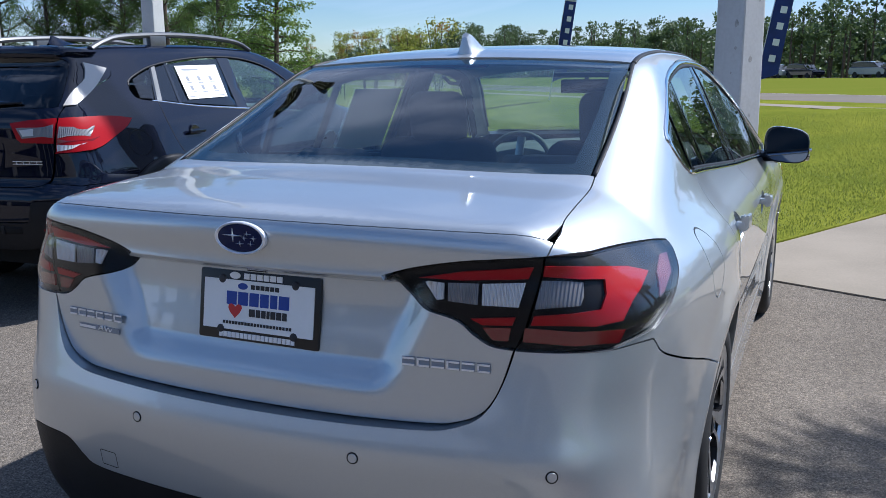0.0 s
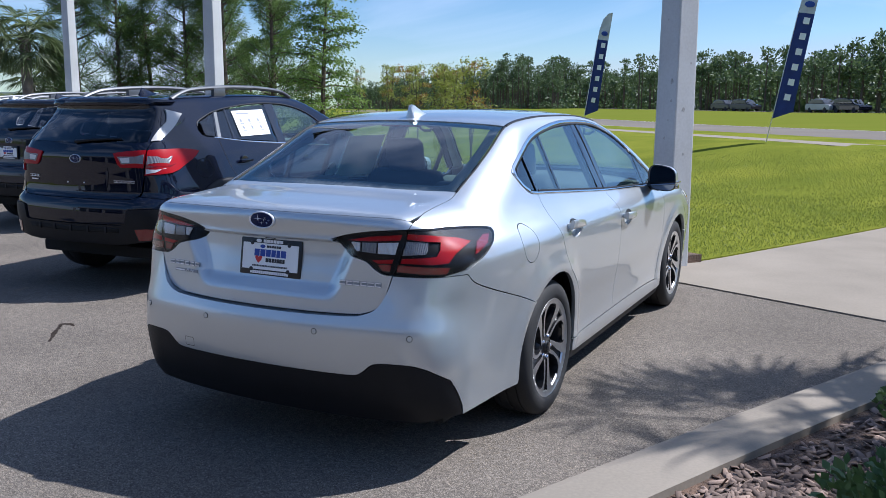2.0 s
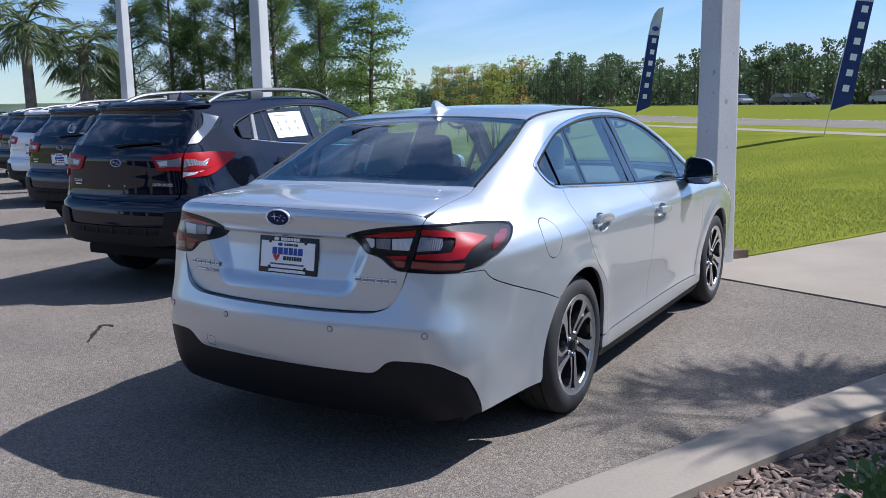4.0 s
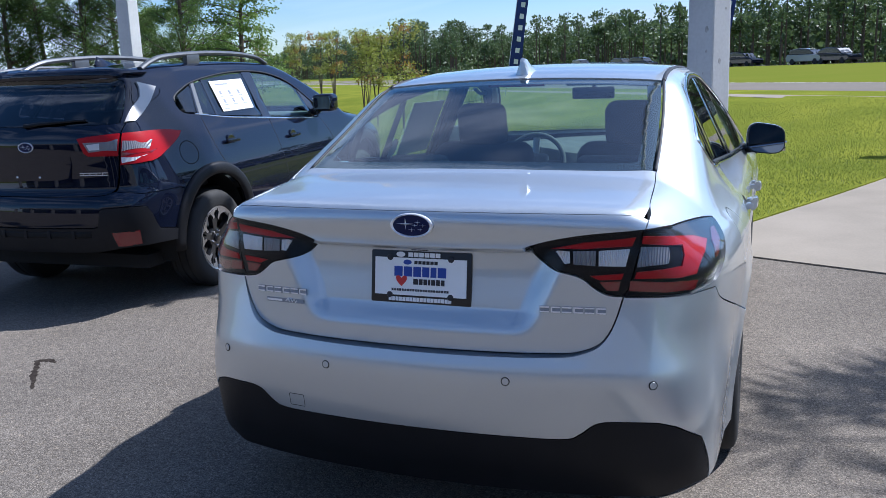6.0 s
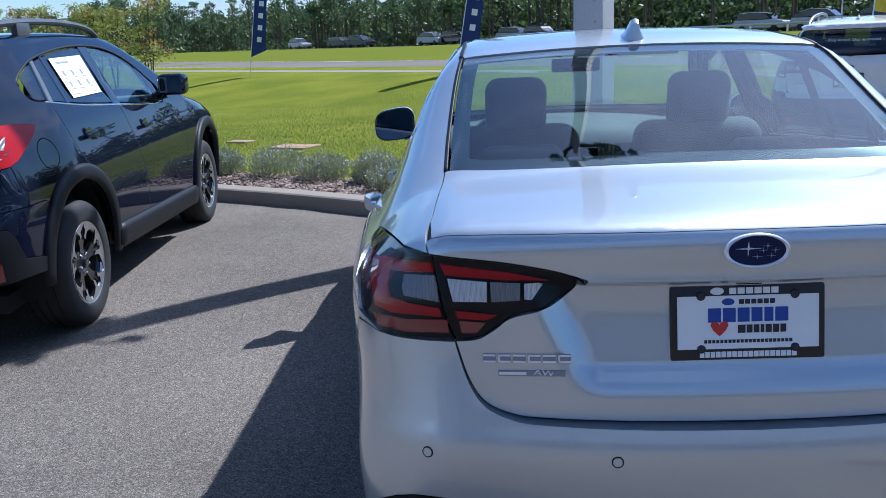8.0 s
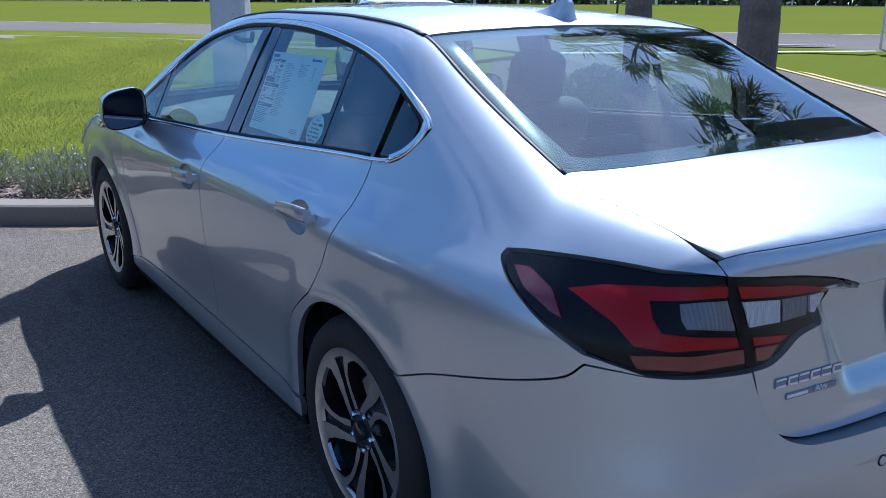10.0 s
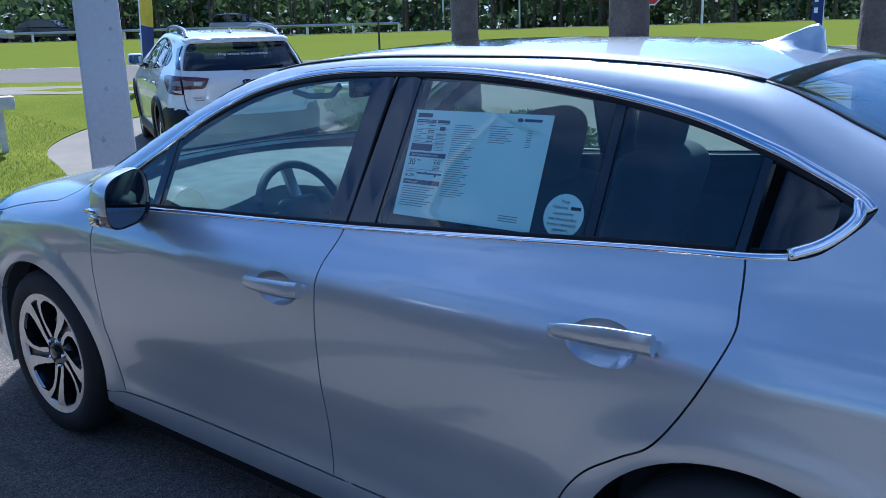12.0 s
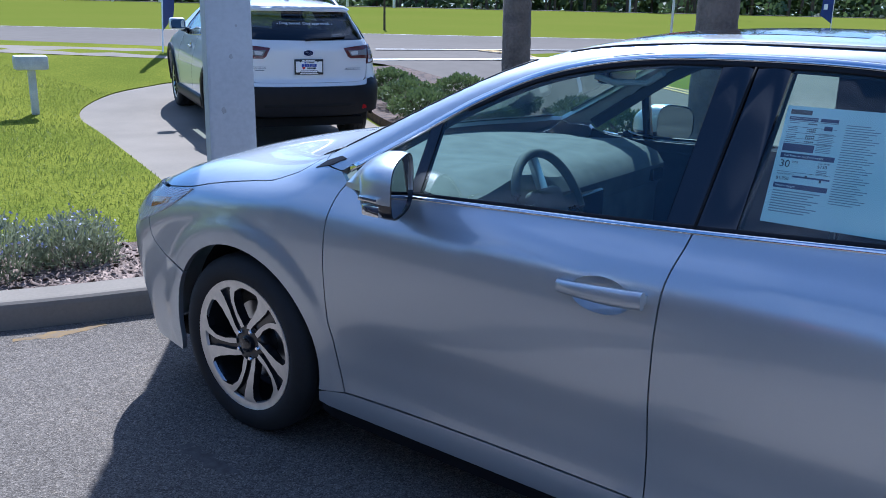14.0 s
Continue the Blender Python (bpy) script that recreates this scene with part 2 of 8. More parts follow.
def sstep(a, b, x):
    t = np.clip((x - a) / (b - a), 0, 1)
    return t * t * (3 - 2 * t)


class Body:
    """A car's skin as the smooth meeting of its sides, top, tail and nose; inside is below zero."""

    def __init__(self, side, taper, top, crown, tail, nose, tail_crown, nose_crown, k_top, k_end, axis, dents=(), swell=None):
        self.side, self.taper, self.top, self.crown, self.tail, self.nose = side, taper, top, crown, tail, nose
        self.tail_crown, self.nose_crown, self.k_top, self.k_end, self.axis, self.dents, self.swell = tail_crown, nose_crown, k_top, k_end, axis, dents, swell

    def f(self, x, y, z):
        ax = np.abs(x)
        s = ax - self.side(z) - self.taper(y)
        if self.swell:
            s = s - self.swell(y, z)
        t = z - self.top(y) + self.crown(y) * x * x
        r = self.tail(z) + self.tail_crown(z) * x * x - y
        for dent in self.dents:
            r = r + dent(ax, z)
        n = y - self.nose(z) + self.nose_crown * x * x
        e = smax(s, t, self.k_top(y))
        return smax(smax(e, r, self.k_end(z)), n, 0.14)

    def ray(self, o, d):
        """How far along each ray d from o, inside, the skin lies."""
        ts = np.linspace(0, 3.5, 71)
        lo = np.zeros(len(o))
        for t in ts:
            p = o + d * t
            lo = np.where(self.f(p[:, 0], p[:, 1], p[:, 2]) < 0, t, lo)
        hi = lo + ts[1]
        for _ in range(26):
            mid = (lo + hi) / 2
            p = o + d * mid[:, None]
            out = self.f(p[:, 0], p[:, 1], p[:, 2]) > 0
            hi, lo = np.where(out, mid, hi), np.where(out, lo, mid)
        return o + d * ((lo + hi) / 2)[:, None]

    def on_side(self, y, z, sx=1):
        y, z = np.atleast_1d(y).astype(float), np.atleast_1d(z).astype(float)
        o = np.stack([0 * y, y, z], 1)
        return self.ray(o, np.tile([sx, 0.0, 0.0], (len(y), 1)))

    def on_top(self, x, y):
        x, y = np.atleast_1d(x).astype(float), np.atleast_1d(y).astype(float)
        return self.ray(np.stack([x, y, 0 * x + 0.55], 1), np.tile([0, 0, 1.0], (len(x), 1)))

    def on_tail(self, x, z):
        x, z = np.atleast_1d(x).astype(float), np.atleast_1d(z).astype(float)
        return self.ray(np.stack([x, 0 * x + self.axis[1], z], 1), np.tile([0, -1.0, 0], (len(x), 1)))

    def normal(self, p):
        e, g = 1e-3, []
        for k in range(3):
            q, r = p.copy(), p.copy()
            q[:, k] += e
            r[:, k] -= e
            g.append(self.f(*q.T) - self.f(*r.T))
        g = np.stack(g, 1)
        return g / (np.linalg.norm(g, axis=1, keepdims=True) + 1e-12)

    # two ways to lay the skin flat: round the long axis ("L") and round an upright axis near the tail or the nose ("V", "N")
    def flat(self, p, how):
        if how == "L":
            return np.stack([p[:, 1], np.arctan2(p[:, 0], p[:, 2] - self.axis[0]) * 0.8], 1)
        c = self.axis[1] if how == "V" else self.axis[2]
        a = np.arctan2(p[:, 0], c - p[:, 1]) if how == "V" else np.arctan2(p[:, 0], p[:, 1] - c)
        return np.stack([a * 0.9, p[:, 2]], 1)

    def lift(self, uv, how):
        if how == "L":
            a = uv[:, 1] / 0.8
            o = np.stack([0 * a, uv[:, 0], 0 * a + self.axis[0]], 1)
            return self.ray(o, np.stack([np.sin(a), 0 * a, np.cos(a)], 1))
        a = uv[:, 0] / 0.9
        if how == "V":
            return self.ray(np.stack([0 * a, 0 * a + self.axis[1], uv[:, 1]], 1), np.stack([np.sin(a), -np.cos(a), 0 * a], 1))
        return self.ray(np.stack([0 * a, 0 * a + self.axis[2], uv[:, 1]], 1), np.stack([np.sin(a), np.cos(a), 0 * a], 1))


def bend(pts, n=8):
    """Points of a smooth line through pts (rounded), in 2D or 3D."""
    p = np.array(pts, float)
    q = np.vstack([2 * p[0] - p[1], p, 2 * p[-1] - p[-2]])
    out = []
    for i in range(1, len(q) - 2):
        for t in np.arange(n) / n:
            out.append(0.5 * (2 * q[i] + (q[i + 1] - q[i - 1]) * t + (2 * q[i - 1] - 5 * q[i] + 4 * q[i + 1] - q[i + 2]) * t**2
                              + (3 * q[i] - q[i - 1] - 3 * q[i + 1] + q[i + 2]) * t**3))
    return np.array(out + [p[-1]])


def chain(*runs):
    """One closed outline from several lines, without doubled points."""
    out = []
    for run in runs:
        for p in np.array(run, float):
            if not out or np.linalg.norm(p - out[-1]) > 1e-4:
                out.append(p)
    if np.linalg.norm(out[0] - out[-1]) < 1e-4:
        out.pop()
    return np.array(out)


def sedan_shape(lid=False):
    """The saloon's skin; lid: that of its boot lid, set forward of the bumper's shoulder."""
    side = curve((0.0, 0.84), (0.17, 0.865), (0.24, 0.878), (0.40, 0.888), (0.60, 0.904), (0.80, 0.915), (0.88, 0.913), (0.94, 0.890),
                 (1.0, 0.84), (1.05, 0.808), (1.12, 0.775), (1.25, 0.718), (1.35, 0.672), (1.45, 0.622), (1.6, 0.545))
    taper = curve((-0.1, -0.20), (0.0, -0.15), (0.15, -0.10), (0.3, -0.06), (0.5, -0.025), (0.8, 0.0), (1.1, 0.012), (1.5, -0.002), (2.3, -0.004),
                  (3.3, -0.004), (3.85, 0.008), (4.2, -0.004), (4.5, -0.035), (4.7, -0.09), (4.85, -0.2))
    top = curve((-0.2, 1.07), (0.02, 1.092), (0.1, 1.108), (0.3, 1.128), (0.5, 1.147), (0.54, 1.161), (0.58, 1.1795), (0.62, 1.1985), (0.66, 1.2175), (0.72, 1.246), (0.8, 1.283), (1.0, 1.371), (1.2, 1.446),
                (1.4, 1.480), (1.8, 1.505), (2.2, 1.508), (2.6, 1.488), (2.85, 1.44), (3.1, 1.345), (3.4, 1.195), (3.62, 1.089), (3.8, 1.055),
                (4.1, 1.018), (4.4, 0.953), (4.6, 0.885), (4.72, 0.805), (4.82, 0.70), (5.0, 0.5))
    knots = top
    even = lambda y: sum(w * knots(y + o) for w, o in ((0.16, -0.07), (0.22, -0.035), (0.24, 0.0), (0.22, 0.035), (0.16, 0.07)))  # noqa: E731
    top = lambda y: knots(y) + (even(y) - knots(y)) * sstep(0.60, 0.80, y)  # noqa: E731
    crown = curve((0.0, 0.05), (0.4, 0.05), (0.6, 0.07), (0.9, 0.10), (1.2, 0.075), (1.8, 0.075), (2.6, 0.09), (3.2, 0.13), (3.7, 0.09), (4.2, 0.09), (4.8, 0.2))
    tail = curve((0.1, 0.10), (0.22, 0.04), (0.34, -0.022), (0.5, -0.054), (0.62, -0.062), (0.68, -0.055), (0.80, -0.047), (0.9, -0.044), (0.965, -0.050), (1.0, -0.044), (1.06, -0.052), (1.09, -0.054), (1.2, -0.018))
    tail_crown = curve((0.2, 0.16), (0.5, 0.15), (0.66, 0.105), (0.95, 0.115), (1.1, 0.165)) if lid else curve((0.2, 0.16), (0.54, 0.152), (0.88, 0.113), (0.95, 0.115), (1.1, 0.165))
    nose = curve((0.1, 4.66), (0.3, 4.74), (0.5, 4.80), (0.65, 4.81), (0.8, 4.74), (1.0, 4.4))
    k_top = curve((0.0, 0.06), (0.3, 0.13), (0.6, 0.16), (1.0, 0.13), (1.3, 0.07), (2.5, 0.07), (3.2, 0.06), (3.7, 0.14), (4.5, 0.2))
    k_end = curve((0.2, 0.14), (0.6, 0.2), (0.95, 0.2), (1.04, 0.08), (1.09, 0.05))

    def swell(y, z):
        arches = 0.016 * np.exp(-((np.hypot(y - 1.1, z - 0.335) - 0.42) / 0.07) ** 2)
        flare = 0.012 * sstep(0.50, 0.435, np.hypot(y - 3.85, z - 0.335))     # the raised rim of the front arch
        over = np.clip((z - 0.884 - (2.875 - y) * 0.063) / 0.09, 0, 1)     # a crease along the doors, the skin above it set back
        crease = -0.008 * (1 - (1 - over) ** 2) * sstep(0.5, 1.1, y) * sstep(3.7, 3.2, y)
        return (crease + 0.03 * sstep(2.7, 3.3, y) * sstep(0.94, 1.06, z) * sstep(3.9, 3.6, y) + 0.06 * sstep(0.7, 0.0, y) * sstep(0.75, 0.45, z)
                + flare + arches * sstep(0.85, 0.7, z) - 0.010 * sstep(0.62, 0.45, z) * sstep(0.25, 0.36, z) * sstep(1.3, 1.7, y) * sstep(3.6, 3.2, y))

    def shelf(ax, z):
        return 0.050 * (sstep(0.58, 0.66, z) if lid else sstep(0.59, 0.88, z))

    def plate_bay(ax, z):
        half = 0.330 + (z - 0.745) * 0.42
        inside = sstep(0.045, -0.045, ax - half) * sstep(0.725, 0.80, z) * sstep(0.974, 0.962, z)
        return 0.054 * inside * (0.50 + 0.50 * sstep(0.74, 0.96, z))
    return Body(side, taper, top, crown, tail, nose, tail_crown, 0.25, k_top, k_end, (0.75, 0.95, 3.7), (plate_bay, shelf) if lid else (shelf,), swell)


# ---- building tools ----
def mesh_part(name, verts, faces, material, parent=None, label="", normals=None, smooth=False):
    me = bpy.data.meshes.new(name)
    me.from_pydata([tuple(v) for v in verts], [], [tuple(int(i) for i in f) for f in faces])
    if smooth or normals is not None:
        me.shade_smooth()
    if normals is not None:
        me.normals_split_custom_set_from_vertices([tuple(n) for n in normals])
    me.materials.append(material)
    ob = new(name, me)
    if parent:
        ob.parent = parent
    if label:
        ob["label"] = label
    return ob


def part(name, bm, material, parent=None, label="", smooth=False):
    """Links a bmesh as one mesh object under a thing or a part."""
    me = bpy.data.meshes.new(name)
    bm.normal_update()
    bm.to_mesh(me)
    bm.free()
    if smooth:
        me.shade_smooth()
        me.set_sharp_from_angle(angle=radians(38))
    me.materials.append(material)
    ob = new(name, me)
    if parent:
        ob.parent = parent
    if label:
        ob["label"] = label
    return ob


def thing(name, label, category, group="", m=None, kind=""):
    ob = new(name)
    ob.empty_display_size = 0.2
    if m is not None:
        ob.matrix_basis = m
    return tagged(ob, label, category, group, kind)


def add_box(bm, x0, x1, y0, y1, z0, z1, bevel=0.0, m=None):
    r = bmesh.ops.create_cube(bm, size=1.0)
    vs = r["verts"]
    for v in vs:
        v.co = Vector(((x0 + x1) / 2 + v.co.x * (x1 - x0), (y0 + y1) / 2 + v.co.y * (y1 - y0), (z0 + z1) / 2 + v.co.z * (z1 - z0)))
    if bevel:
        es = list({e for v in vs for e in v.link_edges})
        vs = bmesh.ops.bevel(bm, geom=es, offset=bevel, segments=2, affect="EDGES", profile=0.6)["verts"]
    if m is not None:
        bmesh.ops.transform(bm, matrix=m, verts=list({v for v in vs}))
    return vs


def box(name, x0, x1, y0, y1, z0, z1, material, parent=None, label="", bevel=0.0, m=None):
    bm = bmesh.new()
    add_box(bm, x0, x1, y0, y1, z0, z1, bevel, m)
    return part(name, bm, material, parent, label, smooth=bevel > 0)


def add_tube(bm, pts, radii, n=8, cap=True):
    """A tube along pts; radii one number or one a point."""
    pts = [Vector(p) for p in pts]
    radii = [radii] * len(pts) if np.isscalar(radii) else list(radii)
    rings, up = [], Vector((0, 0, 1))
    for i, p in enumerate(pts):
        t = (pts[min(i + 1, len(pts) - 1)] - pts[max(i - 1, 0)]).normalized()
        a = t.cross(up if abs(t.z) < 0.95 else Vector((1, 0, 0))).normalized()
        b = a.cross(t)
        rings.append([bm.verts.new(p + (a * math.cos(w) + b * math.sin(w)) * radii[i]) for w in [2 * math.pi * k / n for k in range(n)]])
    for r, s in zip(rings, rings[1:]):
        for k in range(n):
            bm.faces.new((r[k], r[(k + 1) % n], s[(k + 1) % n], s[k]))
    if cap:
        bm.faces.new(rings[0][::-1])
        bm.faces.new(rings[-1])


def tube(name, pts, radii, material, parent=None, label="", n=8):
    bm = bmesh.new()
    add_tube(bm, pts, radii, n)
    bmesh.ops.recalc_face_normals(bm, faces=bm.faces)
    return part(name, bm, material, parent, label, smooth=True)


def lathe(name, profile, material, parent=None, label="", n=40, m=None, above=None):
    """A turned body: profile of (radius, along x), turned round the x axis."""
    bm = bmesh.new()
    rings = [[bm.verts.new((x, r * math.cos(2 * math.pi * k / n), r * math.sin(2 * math.pi * k / n))) for k in range(n)] for r, x in profile]
    for a, b in zip(rings, rings[1:]):
        for k in range(n):
            bm.faces.new((a[k], a[(k + 1) % n], b[(k + 1) % n], b[k]))
    if above is not None:
        bmesh.ops.delete(bm, geom=[v for v in bm.verts if v.co.z < above], context="VERTS")
    bmesh.ops.recalc_face_normals(bm, faces=bm.faces)
    ob = part(name, bm, material, parent, label, smooth=True)
    if m is not None:
        ob.matrix_basis = m
    return ob


def prism(name, outline, depth, material, parent=None, label="", m=None, bevel=0.0):
    """A flat outline in x and z, depth thick along y (towards +y)."""
    bm = bmesh.new()
    f = bm.faces.new([bm.verts.new((x, 0, z)) for x, z in outline])
    r = bmesh.ops.extrude_face_region(bm, geom=[f])
    for v in (g for g in r["geom"] if isinstance(g, bmesh.types.BMVert)):
        v.co.y += depth
    bmesh.ops.recalc_face_normals(bm, faces=bm.faces)
    if bevel:
        bmesh.ops.bevel(bm, geom=bm.edges[:], offset=bevel, segments=1, affect="EDGES")
    ob = part(name, bm, material, parent, label)
    if m is not None:
        ob.matrix_basis = m
    return ob


def lettering(name, text, size, material, parent=None, m=None, depth=0.0005, align="CENTER", stretch=1.0):
    cu = bpy.data.curves.new(name, "FONT")
    cu.body, cu.size, cu.extrude, cu.align_x, cu.align_y = text, size, depth, align, "CENTER"
    tmp = bpy.data.objects.new(name, cu)
    scene.collection.objects.link(tmp)
    me = bpy.data.meshes.new_from_object(tmp.evaluated_get(bpy.context.evaluated_depsgraph_get()))
    bpy.data.objects.remove(tmp)
    bpy.data.curves.remove(cu)
    me.materials.clear()
    me.materials.append(material)
    ob = new(name, me)
    if parent:
        ob.parent = parent
    if m is not None:
        ob.matrix_basis = m @ Matrix.Diagonal((stretch, 1, 1, 1))
    return ob


def inside(poly, q):
    """Which points q lie inside a flat outline."""
    a, b = poly, np.roll(poly, -1, 0)
    hit = np.zeros(len(q), bool)
    for (x0, y0), (x1, y1) in zip(a, b):
        if y0 != y1:
            hit ^= ((q[:, 1] > y0) != (q[:, 1] > y1)) & (q[:, 0] < (x1 - x0) * (q[:, 1] - y0) / (y1 - y0) + x0)
    return hit


def fill(poly, step, holes=()):
    """A flat outline, with holes, cut into small triangles: its points, its faces and its edges, the inner side on their left."""
    loops = [poly, *holes]
    lo, hi = poly.min(0), poly.max(0)
    gx, gy = np.meshgrid(np.arange(lo[0] + step / 2, hi[0], step), np.arange(lo[1] + step / 2, hi[1], step))
    gx = gx + (np.arange(len(gx)) % 2)[:, None] * step / 2
    q = np.stack([gx.ravel(), gy.ravel()], 1)
    q = q[inside(poly, q)] if len(q) else q
    for h in holes:
        q = q[~inside(h, q)]
    rim = np.vstack([np.vstack([l + (np.roll(l, -1, 0) - l) * t for t in (0, 0.5)]) for l in loops])
    if len(q):
        q = q[np.array([np.min(np.sum((rim - p) ** 2, 1)) for p in q]) > (0.4 * step) ** 2]
    pts, edges, k = [Vector(p) for p in np.vstack([*loops, q])], [], 0
    for l in loops:
        edges += [(k + i, k + (i + 1) % len(l)) for i in range(len(l))]
        k += len(l)
    vs, _, fs, *_ = geometry.delaunay_2d_cdt(pts, edges, [list(range(len(poly)))], 1, 1e-7)
    uv = np.array([tuple(v) for v in vs])
    faces = [list(f) for f in fs]
    for h in holes:
        mids = np.array([uv[f].mean(0) for f in faces])
        faces = [f for f, bad in zip(faces, inside(h, mids)) if not bad]
    seen = {}
    for f in faces:
        for a, b in zip(f, f[1:] + f[:1]):
            seen[(a, b)] = True
    rims = [e for e in seen if (e[1], e[0]) not in seen]
    return uv, faces, rims


def inset(poly, g):
    """The outline moved inwards by g."""
    area = 0.5 * np.sum(poly[:, 0] * np.roll(poly[:, 1], -1) - np.roll(poly[:, 0], -1) * poly[:, 1])
    if area < 0:
        poly = poly[::-1]
    if g == 0:
        return poly
    d = np.roll(poly, -1, 0) - poly
    d /= np.linalg.norm(d, axis=1, keepdims=True) + 1e-12
    n = np.stack([-d[:, 1], d[:, 0]], 1)
    a, b = np.roll(n, 1, 0), n
    c = a + b
    ln = np.maximum(np.linalg.norm(c, axis=1, keepdims=True), 0.4)
    return poly + c / ln**2 * 2 * g * 1.0 * (ln / 2)


def skin(name, body, outline, how, material, parent, label="", off=0.0, gap=0.0022, step=0.04, depth=0.02, mirror=False, holes=(), hollow=None, level=False):
    """A panel of a car's skin inside an outline of points on it, with a turned-in rim. mirror: its twin on the other side."""
    poly = inset(body.flat(np.array(outline, float), how), gap)
    uv, faces, rims = fill(poly, step, [inset(body.flat(np.array(h, float), how), -gap) for h in holes])
    p = body.lift(uv, how)
    n = body.normal(p)
    verts, nor = p + n * off, n.copy()
    if hollow is not None:  # a bowl sunk into the skin, deepest in its middle
        c, half = (uv.max(0) + uv.min(0)) / 2, (uv.max(0) - uv.min(0)) / 2
        q = np.clip(np.sum(((uv - c) / half) ** 2, 1), 0, 1)
        verts = verts - n * (hollow * (1 - q) ** 0.45)[:, None]
        nor = None
    if nor is None:
        return mesh_part(name, verts * ([-1, 1, 1] if mirror else [1, 1, 1]), faces, material, parent, label, smooth=True)
    e1, e2 = verts[[a for a, _ in rims]], verts[[b for _, b in rims]]
    k = len(verts)
    out = np.cross(n[[a for a, _ in rims]], e2 - e1)
    out /= np.linalg.norm(out, axis=1, keepdims=True) + 1e-12
    f0 = faces[0]
    if np.dot(np.cross(verts[f0[1]] - verts[f0[0]], verts[f0[2]] - verts[f0[0]]), n[f0[0]]) > 0:
        out = -out
    turn = n * [1, 1, 0] if level else n      # level: the rim runs in flat
    turn = turn / (np.linalg.norm(turn, axis=1, keepdims=True) + 1e-12)
    d1, d2 = turn[[a for a, _ in rims]] * depth, turn[[b for _, b in rims]] * depth
    m = len(rims)
    verts = np.vstack([verts, e1, e2, e2 - d2, e1 - d1])
    nor = np.vstack([nor, out, out, out, out])
    faces = faces + [[k + i, k + 3 * m + i, k + 2 * m + i, k + m + i] for i in range(m)]
    # faces turn outwards
    f0 = faces[0]
    if np.dot(np.cross(verts[f0[1]] - verts[f0[0]], verts[f0[2]] - verts[f0[0]]), nor[f0[0]]) < 0:
        faces = [f[::-1] for f in faces]
    if mirror:
        verts, nor = verts * [-1, 1, 1], nor * [-1, 1, 1]
        faces = [f[::-1] for f in faces]
    return mesh_part(name, verts, faces, material, parent, label, nor)


def strip(name, body, line, width, height, material, parent, label="", mirror=False, closed=False, off=0.0):
    """A low moulding along a line on a car's skin."""
    p = np.array(line, float)
    n = body.normal(p)
    t = np.roll(p, -1, 0) - np.roll(p, 1, 0)
    if not closed:
        t[0], t[-1] = p[1] - p[0], p[-1] - p[-2]
    b = np.cross(n, t)
    b /= np.linalg.norm(b, axis=1, keepdims=True) + 1e-12
    p = p + n * off
    rings = [p - b * width / 2 - n * 0.004, p - b * width / 2 + n * height * 0.6, p - b * width / 4 + n * height, p + b * width / 4 + n * height,
             p + b * width / 2 + n * height * 0.6, p + b * width / 2 - n * 0.004]
    c, verts = len(p), np.vstack(rings)
    faces = []
    for r in range(5):
        for i in range(c if closed else c - 1):
            j = (i + 1) % c
            faces.append([r * c + i, r * c + j, (r + 1) * c + j, (r + 1) * c + i])
    if not closed:
        faces += [[r * c for r in range(6)], [r * c + c - 1 for r in range(5, -1, -1)]]
    if mirror:
        verts = verts * [-1, 1, 1]
        faces = [f[::-1] for f in faces]
    return mesh_part(name, verts, faces, material, parent, label, smooth=True)


# ---- ground ----
def slab(name, outline, z0, z1, material, label, category="ground", lie=None, grid=1.5):
    """A sheet with upright edges, from z0 up to z1; lie(x, y): how far its top rises above z1."""
    bm = bmesh.new()
    f = bm.faces.new([bm.verts.new((x, y, z0)) for x, y in outline])
    r = bmesh.ops.extrude_face_region(bm, geom=[f])
    top = [g for g in r["geom"] if isinstance(g, bmesh.types.BMVert)]
    for v in top:
        v.co.z = z1
    bmesh.ops.recalc_face_normals(bm, faces=bm.faces)
    if lie:
        for axis in (0, 1):
            for k in range(math.ceil(60 / grid)):
                co, no = [0, 0, 0], [0, 0, 0]
                co[axis], no[axis] = (-36, -8)[axis] + k * grid, 1
                bmesh.ops.bisect_plane(bm, geom=bm.verts[:] + bm.edges[:] + bm.faces[:], dist=1e-4, plane_co=co, plane_no=no)
    bmesh.ops.triangulate(bm, faces=[f for f in bm.faces if len(f.verts) > 4])
    if lie:
        for v in bm.verts:
            if v.co.z > z1 - 1e-4:
                v.co.z += lie(v.co.x, v.co.y)
    return tagged(part(name, bm, material), label, category, kind="structure")


def along(c, s0, s1):
    """Both ends of a line beside the road: c is its y where x is 0, s the run in x."""
    return [(s0, c - 1.25 * s0), (s1, c - 1.25 * s1)]


def band(c0, c1, s0, s1):
    a, b = along(c0, s0, s1), along(c1, s0, s1)
    return [a[0], a[1], b[1], b[0]]


def rise(x, y):
    """The lie of the far land, metres above the car park."""
    d = (1.25 * x + y) / 1.6
    e = d - 0.25 * max(-30.0, min(x, 12.0))
    return (-0.03 + 0.60 * float(sstep(8.5, 15, e)) + 0.05 * float(sstep(16, 28, d)) + 0.82 * float(sstep(28, 64, d))
            + 0.012 * min(40.0, max(0.0, -x - 8)) * float(sstep(14, 26, d)))


def swell_up(x, y):
    """How far the lawn and the paths beside it climb."""
    return max(0.0, rise(x, y) + 0.03)


